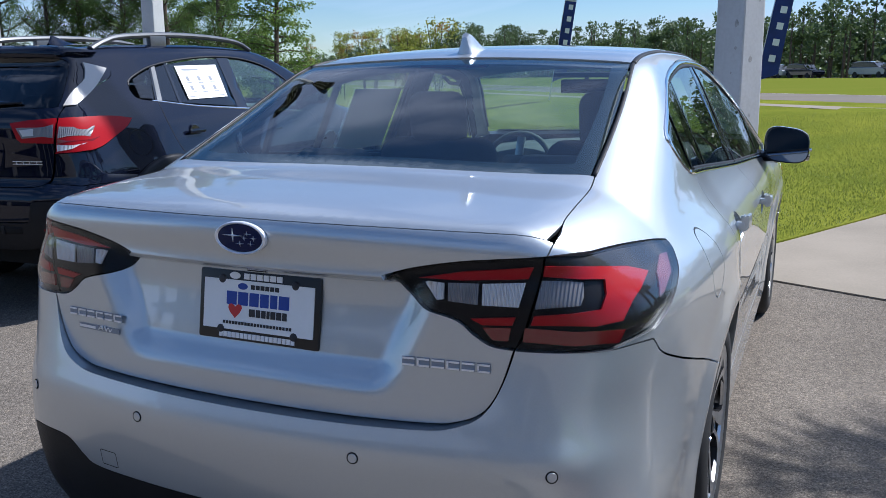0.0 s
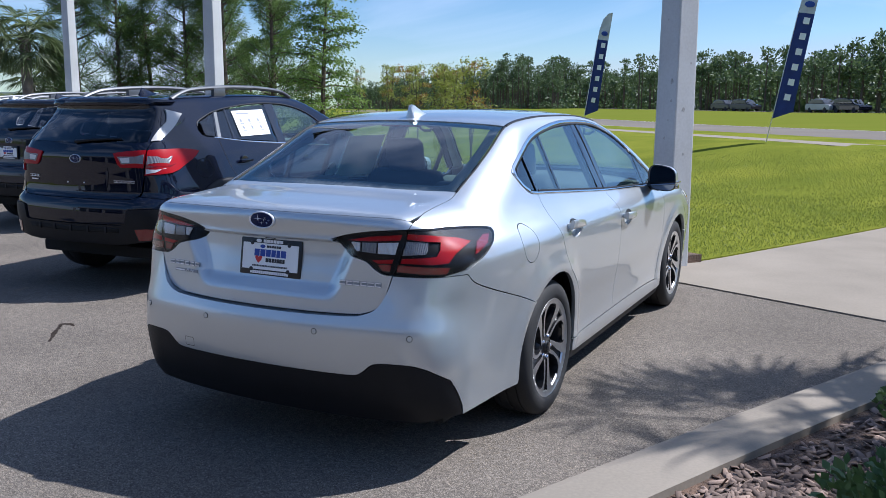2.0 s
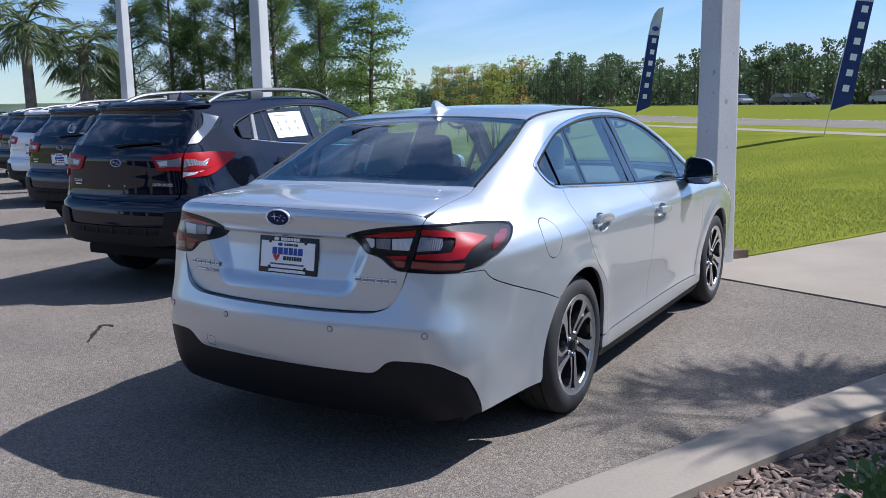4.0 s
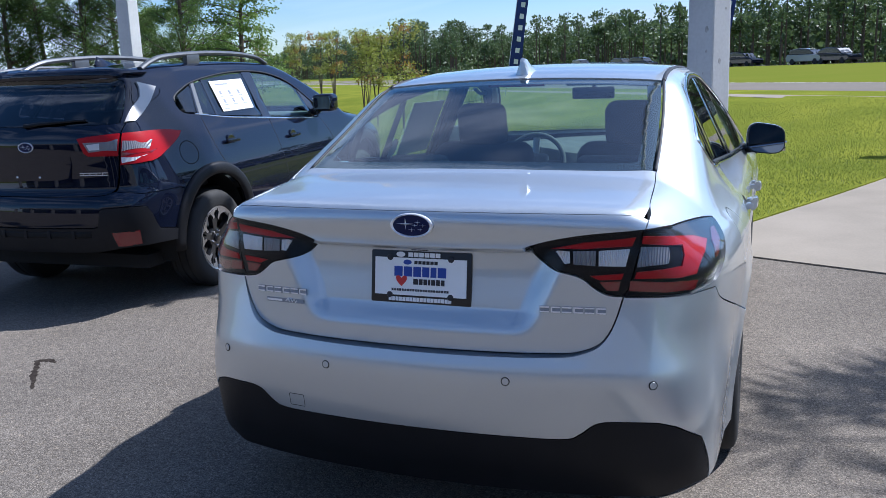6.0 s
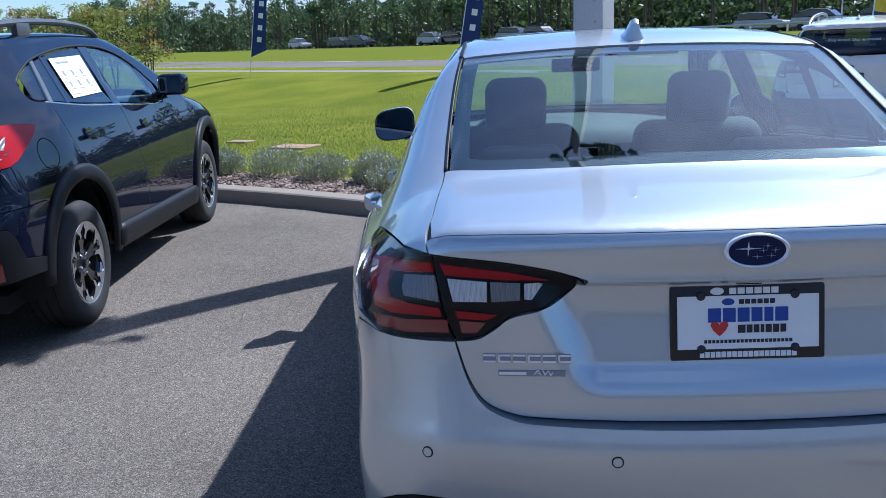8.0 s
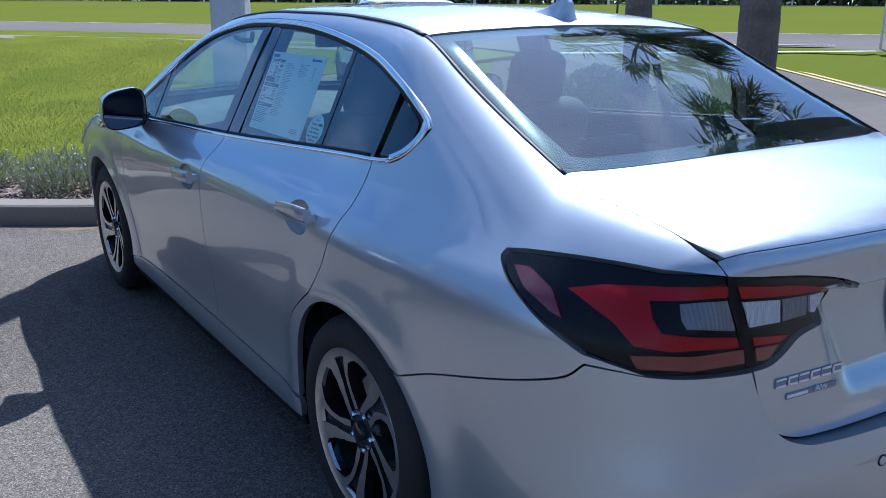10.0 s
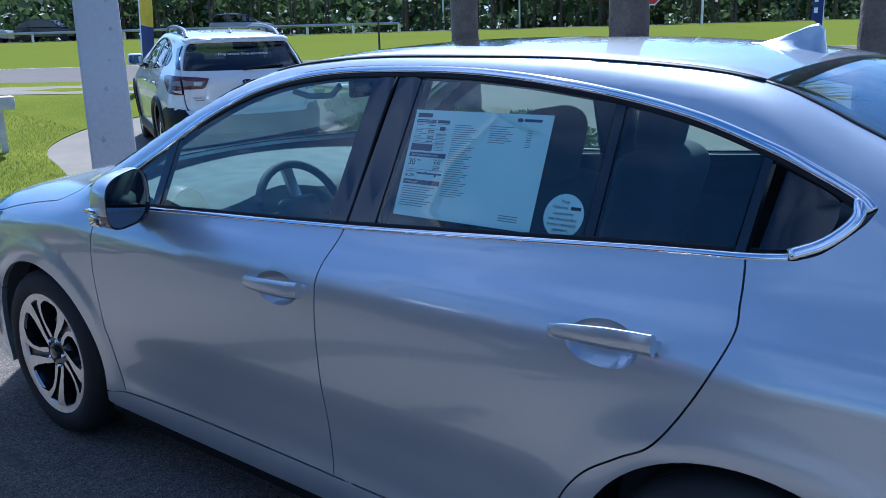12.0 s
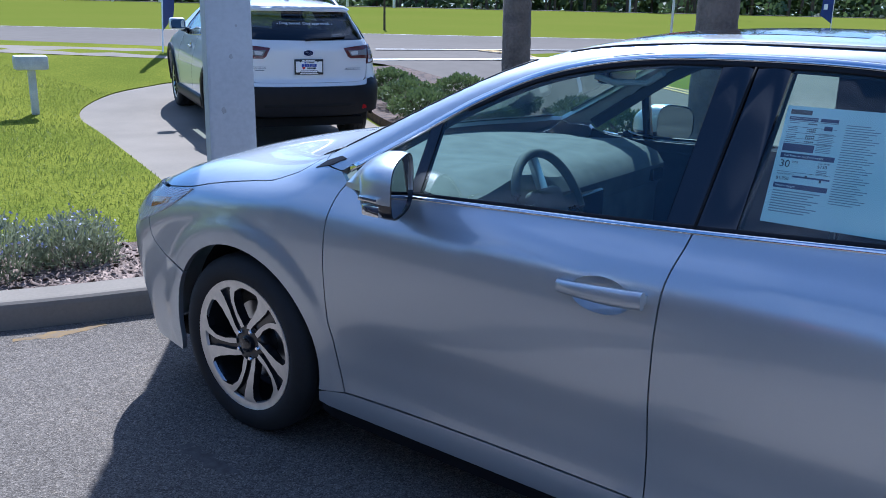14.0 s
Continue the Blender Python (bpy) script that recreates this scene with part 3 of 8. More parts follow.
def lot_rise(x, y):
    """The car park climbs gently towards its kerb, with a gutter along it."""
    k = np.array(KERB)[::-1]
    v = float(np.interp(x, k[:, 0], k[:, 1])) - y
    return 0.075 * float(sstep(-1.0, -2.6, x) * sstep(6.5, 1.2, v) * sstep(0.1, 0.9, v))


def land():
    bm = bmesh.new()
    xs = [-900, -500, -300, -200, -140] + list(range(-100, -40, 6)) + list(range(-40, 34, 2)) + list(range(34, 104, 6)) + [140, 200, 300, 500, 900]
    ys = [-900, -400, -150, -60, -20, 0] + list(range(4, 60, 2)) + list(range(60, 140, 6)) + [160, 200, 300, 500, 900, 1500]
    grid = [[bm.verts.new((x, y, rise(x, y))) for y in ys] for x in xs]
    for a, b in zip(grid, grid[1:]):
        for k in range(len(ys) - 1):
            bm.faces.new((a[k], b[k], b[k + 1], a[k + 1]))
    return tagged(part("ground", bm, VERGE, smooth=True), "mown green grassland reaching to the far trees", "ground", kind="structure")


def drape(name, outline, lift, material, label, category):
    """A thin sheet of road or path that follows the land."""
    bm = bmesh.new()
    bm.faces.new([bm.verts.new((x, y, 0)) for x, y in outline])
    lo = [min(p[k] for p in outline) for k in (0, 1)]
    hi = [max(p[k] for p in outline) for k in (0, 1)]
    for axis in (0, 1):
        c = math.ceil(lo[axis] / 6) * 6
        while c < hi[axis]:
            co, no = [0, 0, 0], [0, 0, 0]
            co[axis], no[axis] = c, 1
            bmesh.ops.bisect_plane(bm, geom=bm.verts[:] + bm.edges[:] + bm.faces[:], dist=1e-4, plane_co=co, plane_no=no)
            c += 6
    bmesh.ops.triangulate(bm, faces=bm.faces[:])
    for v in bm.verts:
        v.co.z = rise(v.co.x, v.co.y) + lift
    bmesh.ops.recalc_face_normals(bm, faces=bm.faces)
    for f in bm.faces:
        if f.normal.z < 0:
            f.normal_flip()
    return tagged(part(name, bm, material), label, category, kind="structure")


land()
drape("pavement_far", band(24.0, 26.2, -120, 7.6), 0.06, CONCRETE, "narrow pale concrete footpath beside the road", "footpath")
drape("road", band(31, 45, -130, 60), 0.02, ROAD, "pale grey two-lane road", "road")

# the drive that joins the road, its stop lines and centre line
DRIVE = bend([(5.5, -1.17), (5.95, 0.0), (7.75, 5.5), (9.6, 11.2), (9.7, 13.2), (9.0, 16.0), (7.6, 19.7), (5.0, 25.0)], 5)
DRIVE_FAR = [(4.4, 26.8), (20.6, 6.5), (18.3, 8.2), (16.9, 6.4), (15.8, 3.5), (14.4, -1.17)]
drape("drive", [tuple(p) for p in DRIVE] + DRIVE_FAR, 0.03, ROAD, "pale grey drive that opens into the road", "road")


def line_mark(name, a, b, w, material, label, lift=0.036):
    a, b = Vector(a), Vector(b)
    n = (b - a).orthogonal().normalized() * w / 2
    drape(name, [tuple(a + n), tuple(b + n), tuple(b - n), tuple(a - n)], lift, material, label, "road marking")


WHITELINE = mat("white_road_paint", (0.68, 0.67, 0.64), 0.7, scale=2, fine=25, col2=(0.5, 0.49, 0.46), world=True)
YELLOWLINE = mat("yellow_road_paint", (0.62, 0.38, 0.04), 0.7, scale=2, fine=25, col2=(0.48, 0.32, 0.07), world=True)
line_mark("stop_line", (9.95, 13.1), (15.6, 9.2), 0.22, WHITELINE, "white stop line across the drive")
line_mark("crossing_line", (11.9, 14.6), (17.0, 11.0), 0.16, WHITELINE, "white crossing line across the drive")
for side in (-0.12, 0.12):
    line_mark("centre_line", (10.2 + side, 2.0), (13.85 + side, 13.1), 0.11, YELLOWLINE, "yellow centre line of the drive")
line_mark("edge_line", (-110.0, 31.7 + 137.5), (2.0, 31.7 - 2.5), 0.14, WHITELINE, "white edge line of the road", 0.026)
line_mark("edge_line", (-110.0, 44.4 + 137.5), (50.0, 44.4 - 62.5), 0.14, WHITELINE, "white edge line of the road", 0.026)

# the edge between the asphalt and the planting: kerb line, concrete apron, island kerb
KERB = bend([(-0.15, 5.07), (-0.45, 5.22), (-1.0, 5.52), (-2.2, 6.33), (-3.2, 6.92), (-6.0, 8.5), (-12.0, 11.9), (-24.0, 18.7), (-40.0, 27.8)], 6)
ISLAND = bend([(0.80, -1.05), (0.92, -0.75), (1.28, 0.09), (1.68, 1.0), (2.30, 2.34), (2.75, 3.3), (2.95, 3.82)], 6)
APRON = [(-0.15, 5.07), (0.80, 4.74), (2.32, 4.08), (2.95, 3.82)]
asphalt = ([tuple(p) for p in ISLAND] + APRON[::-1][1:-1] + [tuple(p) for p in KERB] + [(-60.0, 20.0), (-60.0, -40.0), (30.0, -40.0), (30.0, -1.3), (14.6, -1.2), (5.5, -1.2)])
slab("car_park", asphalt, -0.25, 0.0, ASPHALT, "worn grey asphalt car park", "asphalt", lot_rise, 0.6)


def kerb_run(name, line, out, h, w, label):
    """A concrete kerb along a line, w wide on its left or right side, with a rounded top edge."""
    p = np.array(line)
    t = np.gradient(p, axis=0)
    t /= np.linalg.norm(t, axis=1, keepdims=True)
    n = np.stack([t[:, 1], -t[:, 0]], 1) * out
    prof = [(0.0, -0.2), (0.0, 0.0), (0.014, h - 0.035), (0.022, h - 0.014), (0.038, h - 0.003), (0.06, h), (w, h + 0.004), (w, -0.2)]
    bm = bmesh.new()
    rows = [[bm.verts.new((*(p[i] + n[i] * a), z)) for a, z in prof] for i in range(len(p))]
    for a, b in zip(rows, rows[1:]):
        for k in range(len(prof) - 1):
            bm.faces.new((a[k], a[k + 1], b[k + 1], b[k]))
    bm.faces.new(rows[0])
    bm.faces.new(rows[-1][::-1])
    bmesh.ops.recalc_face_normals(bm, faces=bm.faces)
    return tagged(part(name, bm, CONCRETE), label, "kerb", kind="structure")


kerb_run("kerb", KERB[1:], 1, 0.135, 0.21, "rounded concrete kerb round the planting bed")
kerb_run("kerb_island", ISLAND, 1, 0.13, 0.34, "wide pale concrete kerb round a mulched island")

GRASSLINE = bend([(0.30, 5.30), (0.69, 5.86), (1.25, 7.1), (1.82, 8.42), (2.84, 10.9), (3.25, 12.0), (3.75, 12.75), (4.6, 13.35), (5.6, 13.5)], 5)
walkway = [(-0.12, 5.09), (0.80, 4.745), (2.32, 4.085), (2.95, 3.825), (3.3, 4.9), (4.1, 6.4), (5.0, 8.0), (6.2, 9.8), (7.3, 11.6), (7.3, 13.0), (5.6, 13.5)] + [tuple(p) for p in GRASSLINE[::-1][1:]]
slab("pavement", walkway, -0.2, 0.012, CONCRETE, "pale concrete walkway and display pad", "pavement", swell_up, 0.75)
lawn = [tuple(p) for p in GRASSLINE] + [(7.3, 13.05), (9.4, 13.0), (8.8, 16.0), (7.4, 19.6), (4.9, 24.8), (-120.0, 181.0)] + [(-60.0, 45.0)] + [(p[0] * 1.0 + 0.3, p[1] + 0.9) for p in KERB[::-1][:-12]] + [(-2.0, 7.3), (-0.9, 6.6), (0.0, 6.0)]
slab("lawn", lawn, -0.2, 0.026, LAWN, "bright green mown lawn", "lawn", swell_up)
bed = [(p[0] + 0.08, p[1] + 0.15) for p in KERB[1:]] + [(p[0] * 1.0 + 0.25, p[1] + 1.1) for p in KERB[::-1][:-12]] + [(-2.0, 7.5), (-0.9, 6.8), (0.1, 6.2), (0.75, 5.9), (0.30, 5.30)]
slab("planting_bed", bed, -0.15, 0.09, MULCH, "bark mulch bed behind the kerb", "mulch")
island = [(p[0] + 0.25, p[1] - 0.1) for p in ISLAND] + [(3.4, 4.8), (4.15, 6.3), (5.05, 7.9), (6.25, 9.7), (7.35, 11.5), (8.2, 12.4), (9.5, 11.9), (8.97, 9.7), (7.6, 5.5), (5.8, 0.0), (5.45, -1.15), (1.05, -1.15)]
slab("planting_island", island, -0.15, 0.10, MULCH, "bark mulch island with shrubs", "mulch", swell_up, 0.75)


# ---- lamp posts ----
def lamp_post(x, y, yaw, size=0.30, height=8.9, tilt=0.0):
    """A square concrete post with twin lamp heads on top."""
    t = thing("lamp_post", "tall square pale concrete lamp post with twin flat heads", "lamp post", "car park lamp posts", pose(x, y, 0, 0, tilt, yaw))
    bm = bmesh.new()
    vs = add_box(bm, -size / 2, size / 2, -size / 2, size / 2, -0.1, height, 0.018)
    for v in bm.verts:
        k = 1 - 0.40 * max(0.0, v.co.z) / height
        v.co.x *= k
        v.co.y *= k
    part("post", bm, POLE, t)
    for turn in (212 - yaw, 331 - yaw):
        m_ = pose(0, 0, 0, 0, 0, turn)
        bm = bmesh.new()
        add_box(bm, 0.0, 0.35, -0.03, 0.03, height - 0.10, height - 0.04, 0.01)
        arm = part("arm", bm, TRIM, t)
        arm.matrix_basis = m_
        bm = bmesh.new()
        add_box(bm, 0.28, 1.05, -0.21, 0.21, height - 0.11, height - 0.01, 0.03)
        for v in bm.verts:
            v.co.y *= 0.45 + 0.55 * min(1.0, (v.co.x - 0.28) / 0.35)
        head = part("lamp_head", bm, TRIM, t, "flat black lamp head", smooth=True)
        head.matrix_basis = m_
        for k in range(24):
            a, b = 0.42 + 0.07 * (k % 8), -0.10 + 0.10 * (k // 8)
            box("diode", a - 0.018, a + 0.018, b - 0.022, b + 0.022, height - 0.116, height - 0.109, CLEAR, head)
    return t


def scuffs(t, size=0.30):
    """Grey smudges left on the faces of the post."""
    rng = np.random.default_rng(4)
    for face, z, w in ((-1, 1.78, 0.022), (-1, 1.60, 0.012), (-1, 0.95, 0.016), (-1, 2.35, 0.010), (1, 1.52, 0.022), (1, 1.1, 0.012), (-1, 1.25, 0.012), (1, 1.95, 0.010), (-1, 1.42, 0.008)):
        k = size / 2 * (1 - 0.40 * z / 8.9)
        c = rng.uniform(-0.6, 0.6) * k
        out = [(c + w * (0.6 + 0.5 * rng.uniform()) * math.cos(a), z + w * 1.3 * (0.6 + 0.5 * rng.uniform()) * math.sin(a)) for a in np.linspace(0, 2 * math.pi, 11)[:-1]]
        m_ = Matrix.Translation((0, -k - 0.0012, 0)) if face < 0 else pose(0, 0, 0, 0, 0, 90) @ Matrix.Translation((0, -k - 0.0012, 0))
        prism("smudge", out, 0.002, SMUDGE, t, m=m_)


def post_cameras(t, z=5.2):
    """Brackets with small cameras round the post."""
    for k, (a, r) in enumerate(((20, 0.30), (110, 0.26), (200, 0.32), (290, 0.28))):
        m_ = pose(0, 0, z + 0.05 * (k % 2), 0, 0, a)
        arm = tube("camera_bracket", [(0.08, 0, 0), (r, 0, 0.02), (r, 0, -0.05)], 0.014, TRIM, t)
        arm.matrix_basis = m_
        cam_ = lathe("post_camera", [(0.0, -0.06), (0.03, -0.06), (0.042, -0.05), (0.045, 0.05), (0.03, 0.06), (0.0, 0.06)], TRIM, t, "small dark camera", n=14)
        cam_.matrix_basis = m_ @ Matrix.Translation((r + 0.02, 0, -0.09))


near_post = lamp_post(0.485, 5.58, -32, 0.275)
post_cameras(near_post)
scuffs(near_post, 0.275)
lamp_post(-9.9, 10.8, 0, height=10.2)
lamp_post(-18.6, 14.6, 0, height=10.2)


# ---- the silver saloon ----
SB = sedan_shape()
LB = sedan_shape(True)


def side_line(body, pts, n=8, soft=True):
    """A line on the right-hand side of a car, from (y, z) points."""
    q = bend(pts, n) if soft else np.array(pts, float)
    return body.on_side(q[:, 0], q[:, 1])


def top_line(body, pts, n=8, soft=True):
    q = bend(pts, n) if soft else np.array(pts, float)
    return body.on_top(q[:, 0], q[:, 1])


def tail_line(body, pts, n=8, soft=True):
    q = bend(pts, n) if soft else np.array(pts, float)
    return body.on_tail(q[:, 0], q[:, 1])


def arc(cy, cz, r, a0, a1, n=28):
    """(y, z) points round a wheel, angles in degrees from ahead, over the top."""
    w = np.radians(np.linspace(a0, a1, n))
    return np.stack([cy + r * np.cos(w), cz + r * np.sin(w)], 1)


def flip(p):
    return np.array(p) * [-1, 1, 1]


def wheel(parent, m, style="swirl", r=0.338, w=0.225, rim=0.232):
    """A wheel whose outer face looks along +x, its centre at the origin."""
    tw = new("wheel")
    tw.parent, tw.matrix_basis = parent, m
    h = w / 2
    lathe("tyre", [(rim - 0.006, -h * 0.9), (rim + 0.02, -h), (r - 0.05, -h), (r - 0.016, -h * 0.9), (r - 0.003, -h * 0.72), (r, -h * 0.5), (r - 0.008, -h * 0.49), (r - 0.008, -h * 0.45),
                   (r, -h * 0.44), (r, -0.012), (r - 0.008, -0.010), (r - 0.008, 0.0), (r, 0.002), (r, h * 0.42), (r - 0.008, h * 0.43), (r - 0.008, h * 0.47), (r, h * 0.48),
                   (r - 0.003, h * 0.72), (r - 0.016, h * 0.9), (r - 0.045, h * 1.0), (r - 0.06, h * 1.01), (rim + 0.022, h * 1.0), (rim + 0.008, h * 0.94), (rim - 0.004, h * 0.85)], RUBBER, tw, n=56)
    lathe("rim", [(rim - 0.012, -h * 0.9), (rim - 0.02, 0.0), (rim - 0.022, h * 0.5), (rim - 0.012, h * 0.82), (rim - 0.001, h * 0.9), (rim + 0.004, h * 0.93), (rim + 0.006, h * 0.86), (rim + 0.004, h * 0.6)], WHEELBLACK, tw, n=56)
    lathe("rim_lip", [(rim - 0.024, h * 0.80), (rim - 0.020, h * 0.885), (rim - 0.002, h * 0.915), (rim + 0.005, h * 0.945), (rim + 0.008, h * 0.88)], SATIN, tw, n=56)
    lathe("brake_disc", [(0.06, 0.0), (0.15, 0.0), (0.15, 0.012), (0.06, 0.012)], SATIN, tw, n=32)
    lathe("barrel", [(rim - 0.022, h * 0.5), (rim - 0.04, -h * 0.2), (0.0, -h * 0.25)], WHEELBLACK, tw, n=40)
    lathe("hub", [(0.0, h * 0.84), (0.022, h * 0.84), (0.030, h * 0.80), (0.032, h * 0.7), (0.075, h * 0.66), (0.085, h * 0.5), (0.085, 0.0)], WHEELBLACK, tw, n=30)
    lathe("cap", [(0.0, h * 0.865), (0.020, h * 0.86), (0.027, h * 0.835)], GLOSSBLACK, tw, n=24)
    def face(name, outline, level, thick, material):
        """A flat piece of the wheel's face: outline of (share of the rim's radius, degrees)."""
        bm = bmesh.new()
        flat = []
        for (u0, w0), (u1, w1) in zip(outline, outline[1:] + outline[:1]):
            for q in np.arange(4) / 4:
                flat.append((u0 + (u1 - u0) * q, w0 + (w1 - w0) * q))
        rad = rim - 0.004
        vs = [bm.verts.new((h * (0.66 + 0.24 * u) + level, u * rad * math.cos(radians(w)), u * rad * math.sin(radians(w)))) for u, w in flat]
        f = bm.faces.new(vs)
        r_ = bmesh.ops.extrude_face_region(bm, geom=[f])
        for v in (g for g in r_["geom"] if isinstance(g, bmesh.types.BMVert)):
            v.co.x -= thick
        bmesh.ops.triangulate(bm, faces=[q for q in bm.faces if len(q.verts) > 4])
        bmesh.ops.recalc_face_normals(bm, faces=bm.faces)
        ob = part(name, bm, material, tw)
        ob.data.materials.append(WHEELBLACK)
        for q in ob.data.polygons:
            q.material_index = int(q.normal.x < 0.6)
        return ob
    for k in range(5):
        a0 = 72 * k + (0 if style == "swirl" else 20)
        at = lambda *p: [(u, a0 + w) for u, w in p]  # noqa: E731
        if style == "swirl":
            face("spoke", at((0.25, 22), (0.36, 9), (0.5, -1), (0.7, -6.5), (0.86, -7), (0.93, -3), (0.955, 3), (0.985, 3), (0.985, -21), (0.8, -21), (0.6, -18), (0.45, -12), (0.25, 0)), 0.0, 0.03, SATIN)
            face("spoke", at((0.27, -23), (0.4, -24), (0.5, -26), (0.7, -29.5), (0.85, -34), (0.985, -39), (0.985, -64), (0.945, -60), (0.92, -52), (0.85, -42), (0.7, -35.5), (0.5, -33.5), (0.27, -40)), 0.0, 0.03, SATIN)
            face("spoke_web", at((0.20, 30), (0.4, 0), (0.6, -10), (0.97, -18), (0.97, -42), (0.6, -31), (0.4, -30), (0.20, -42)), -0.014, 0.03, WHEELBLACK)
        else:
            face("spoke_web", at((0.20, 24), (0.45, 14), (0.70, 16), (0.98, 24), (0.98, 4), (0.72, 2), (0.60, 0), (0.72, -4), (0.98, -6), (0.98, -26), (0.70, -16), (0.45, -14), (0.20, -24)), -0.006, 0.035, WHEELBLACK)
            face("spoke", at((0.66, 14), (0.80, 17), (0.98, 26), (0.98, 3), (0.90, 4), (0.84, 11), (0.72, 7)), 0.004, 0.02, SATIN)
            face("spoke", at((0.58, -14), (0.78, -18), (0.88, -30), (0.98, -44), (0.98, -5), (0.90, -6), (0.84, -10), (0.66, -7)), 0.004, 0.02, SATIN)
        ang = radians(a0 - 4 if style == "swirl" else a0 + 36)
        lathe("wheel_nut", [(0.0, h * 0.80), (0.006, h * 0.80), (0.009, h * 0.76), (0.010, h * 0.6)], CHROME, tw, n=8,
              m=Matrix.Translation((0, 0.055 * math.cos(ang), 0.055 * math.sin(ang))))
    return tw


def oval(cy, cz, ry, rz, n=28):
    w = np.linspace(0, 2 * np.pi, n, endpoint=False)
    return np.stack([cy + ry * np.cos(w), cz + rz * np.sin(w)], 1)


def door_handle(door, hy, hz, mir, lock):
    """A bowed bar over the bowl, its rear end a separate cap."""
    line = [(hy + 0.122 - 0.244 * i / 14, hz - 0.004 + 0.012 * i / 14) for i in range(15)]
    base = B.on_side([q[0] for q in line], [q[1] for q in line])
    nor = B.normal(base)
    rows, verts, faces = 14, [], []
    for i, (p, n) in enumerate(zip(base, nor)):
        u = i / 14
        lift = 0.010 + 0.024 * math.sin(min(1.0, u / 0.75) * math.pi / 2) ** 0.6 - (0.006 if u > 0.86 else 0)
        half = 0.0165 + 0.0065 * min(1.0, u / 0.6)
        for k in range(rows):
            w = 2 * math.pi * k / rows
            e = math.copysign(abs(math.sin(w)) ** 0.6, math.sin(w)) * half
            d = math.copysign(abs(math.cos(w)) ** 0.6, math.cos(w)) * 0.013
            verts.append(p + n * (lift + d) + np.array([0, 0, 1.0]) * e)
    for i in range(14):
        for k in range(rows):
            faces.append([i * rows + k, i * rows + (k + 1) % rows, (i + 1) * rows + (k + 1) % rows, (i + 1) * rows + k])
    faces += [list(range(rows)), [14 * rows + k for k in range(rows - 1, -1, -1)]]
    verts = np.array(verts) * ([-1, 1, 1] if mir else [1, 1, 1])
    grip = mesh_part("handle", verts, faces if mir else [f[::-1] for f in faces], SILVER, door, smooth=True)
    grip.data.set_sharp_from_angle(angle=radians(50))
    for i0 in (0, 12):   # feet on the door
        p, n = base[i0 + 1], nor[i0 + 1]
        c = (p + n * 0.012) * ([-1, 1, 1] if mir else [1, 1, 1])
        box("handle_foot", -0.014, 0.014, -0.018, 0.018, -0.012, 0.012, SILVER, door, bevel=0.004, m=Matrix.Translation(c))
    if lock and mir:
        p = (base[13] + nor[13] * 0.034) * [-1, 1, 1]
        lathe("lock", [(0.0, 0.003), (0.008, 0.003), (0.009, 0.0)], CHROME, door, n=14, m=Matrix.Translation(p) @ pose(0, 0, 0, 0, 0, 180))


car = thing("saloon_car", "silver metallic four-door saloon car parked on asphalt", "car")
B = SB
# outlines on the right-hand side, (y, z)
ARCH_R = arc(1.10, 0.335, 0.385, 168, -8)
ARCH_F = arc(3.85, 0.335, 0.385, -8, 190)
DLO_TOP = bend([(0.955, 1.205), (0.985, 1.232), (1.06, 1.268), (1.165, 1.310), (1.35, 1.366), (1.6, 1.411), (1.9, 1.442), (2.2, 1.449), (2.5, 1.437), (2.75, 1.390), (2.95, 1.305), (3.15, 1.185), (3.40, 1.035)], 8)
DLO_BOT = bend([(3.40, 1.035), (3.36, 1.003), (3.2, 0.988), (2.8, 1.001), (2.25, 1.026), (1.7, 1.060), (1.3, 1.087), (1.17, 1.095), (1.075, 1.105)], 8)
DLO_END = bend([(1.075, 1.105), (1.03, 1.125), (0.975, 1.175), (0.955, 1.205)], 6)
SEAM_B = bend([(2.25, 1.024), (2.275, 0.89), (2.286, 0.665), (2.285, 0.30)], 8)
SEAM_C = bend([(1.168, 1.095), (1.158, 1.02), (1.152, 0.96), (1.20, 0.85), (1.281, 0.725), (1.36, 0.668), (1.45, 0.60), (1.515, 0.51), (1.548, 0.40), (1.555, 0.29)], 6)
SEAM_A = bend([(3.37, 1.004), (3.398, 0.94), (3.42, 0.75), (3.418, 0.56), (3.398, 0.474), (3.36, 0.29)], 8)
SILL = bend([(3.47, 0.272), (3.36, 0.29), (2.9, 0.302), (2.285, 0.30), (1.555, 0.29), (1.483, 0.282)], 8)


def cut(line, y0, y1):
    """The stretch of a line between two y, ends added; in the line's order."""
    ys, zs = line[:, 0], line[:, 1]
    order = np.argsort(ys)
    ends = [(y, float(np.interp(y, ys[order], zs[order]))) for y in (y0, y1)]
    inner = line[(ys > min(y0, y1) + 0.004) & (ys < max(y0, y1) - 0.004)]
    if y0 > y1:
        inner = inner[np.argsort(-inner[:, 0])]
    else:
        inner = inner[np.argsort(inner[:, 0])]
    return np.vstack([[ends[0]], inner, [ends[1]]])


def shrink(line, dy, dz):
    return line + [dy, dz]


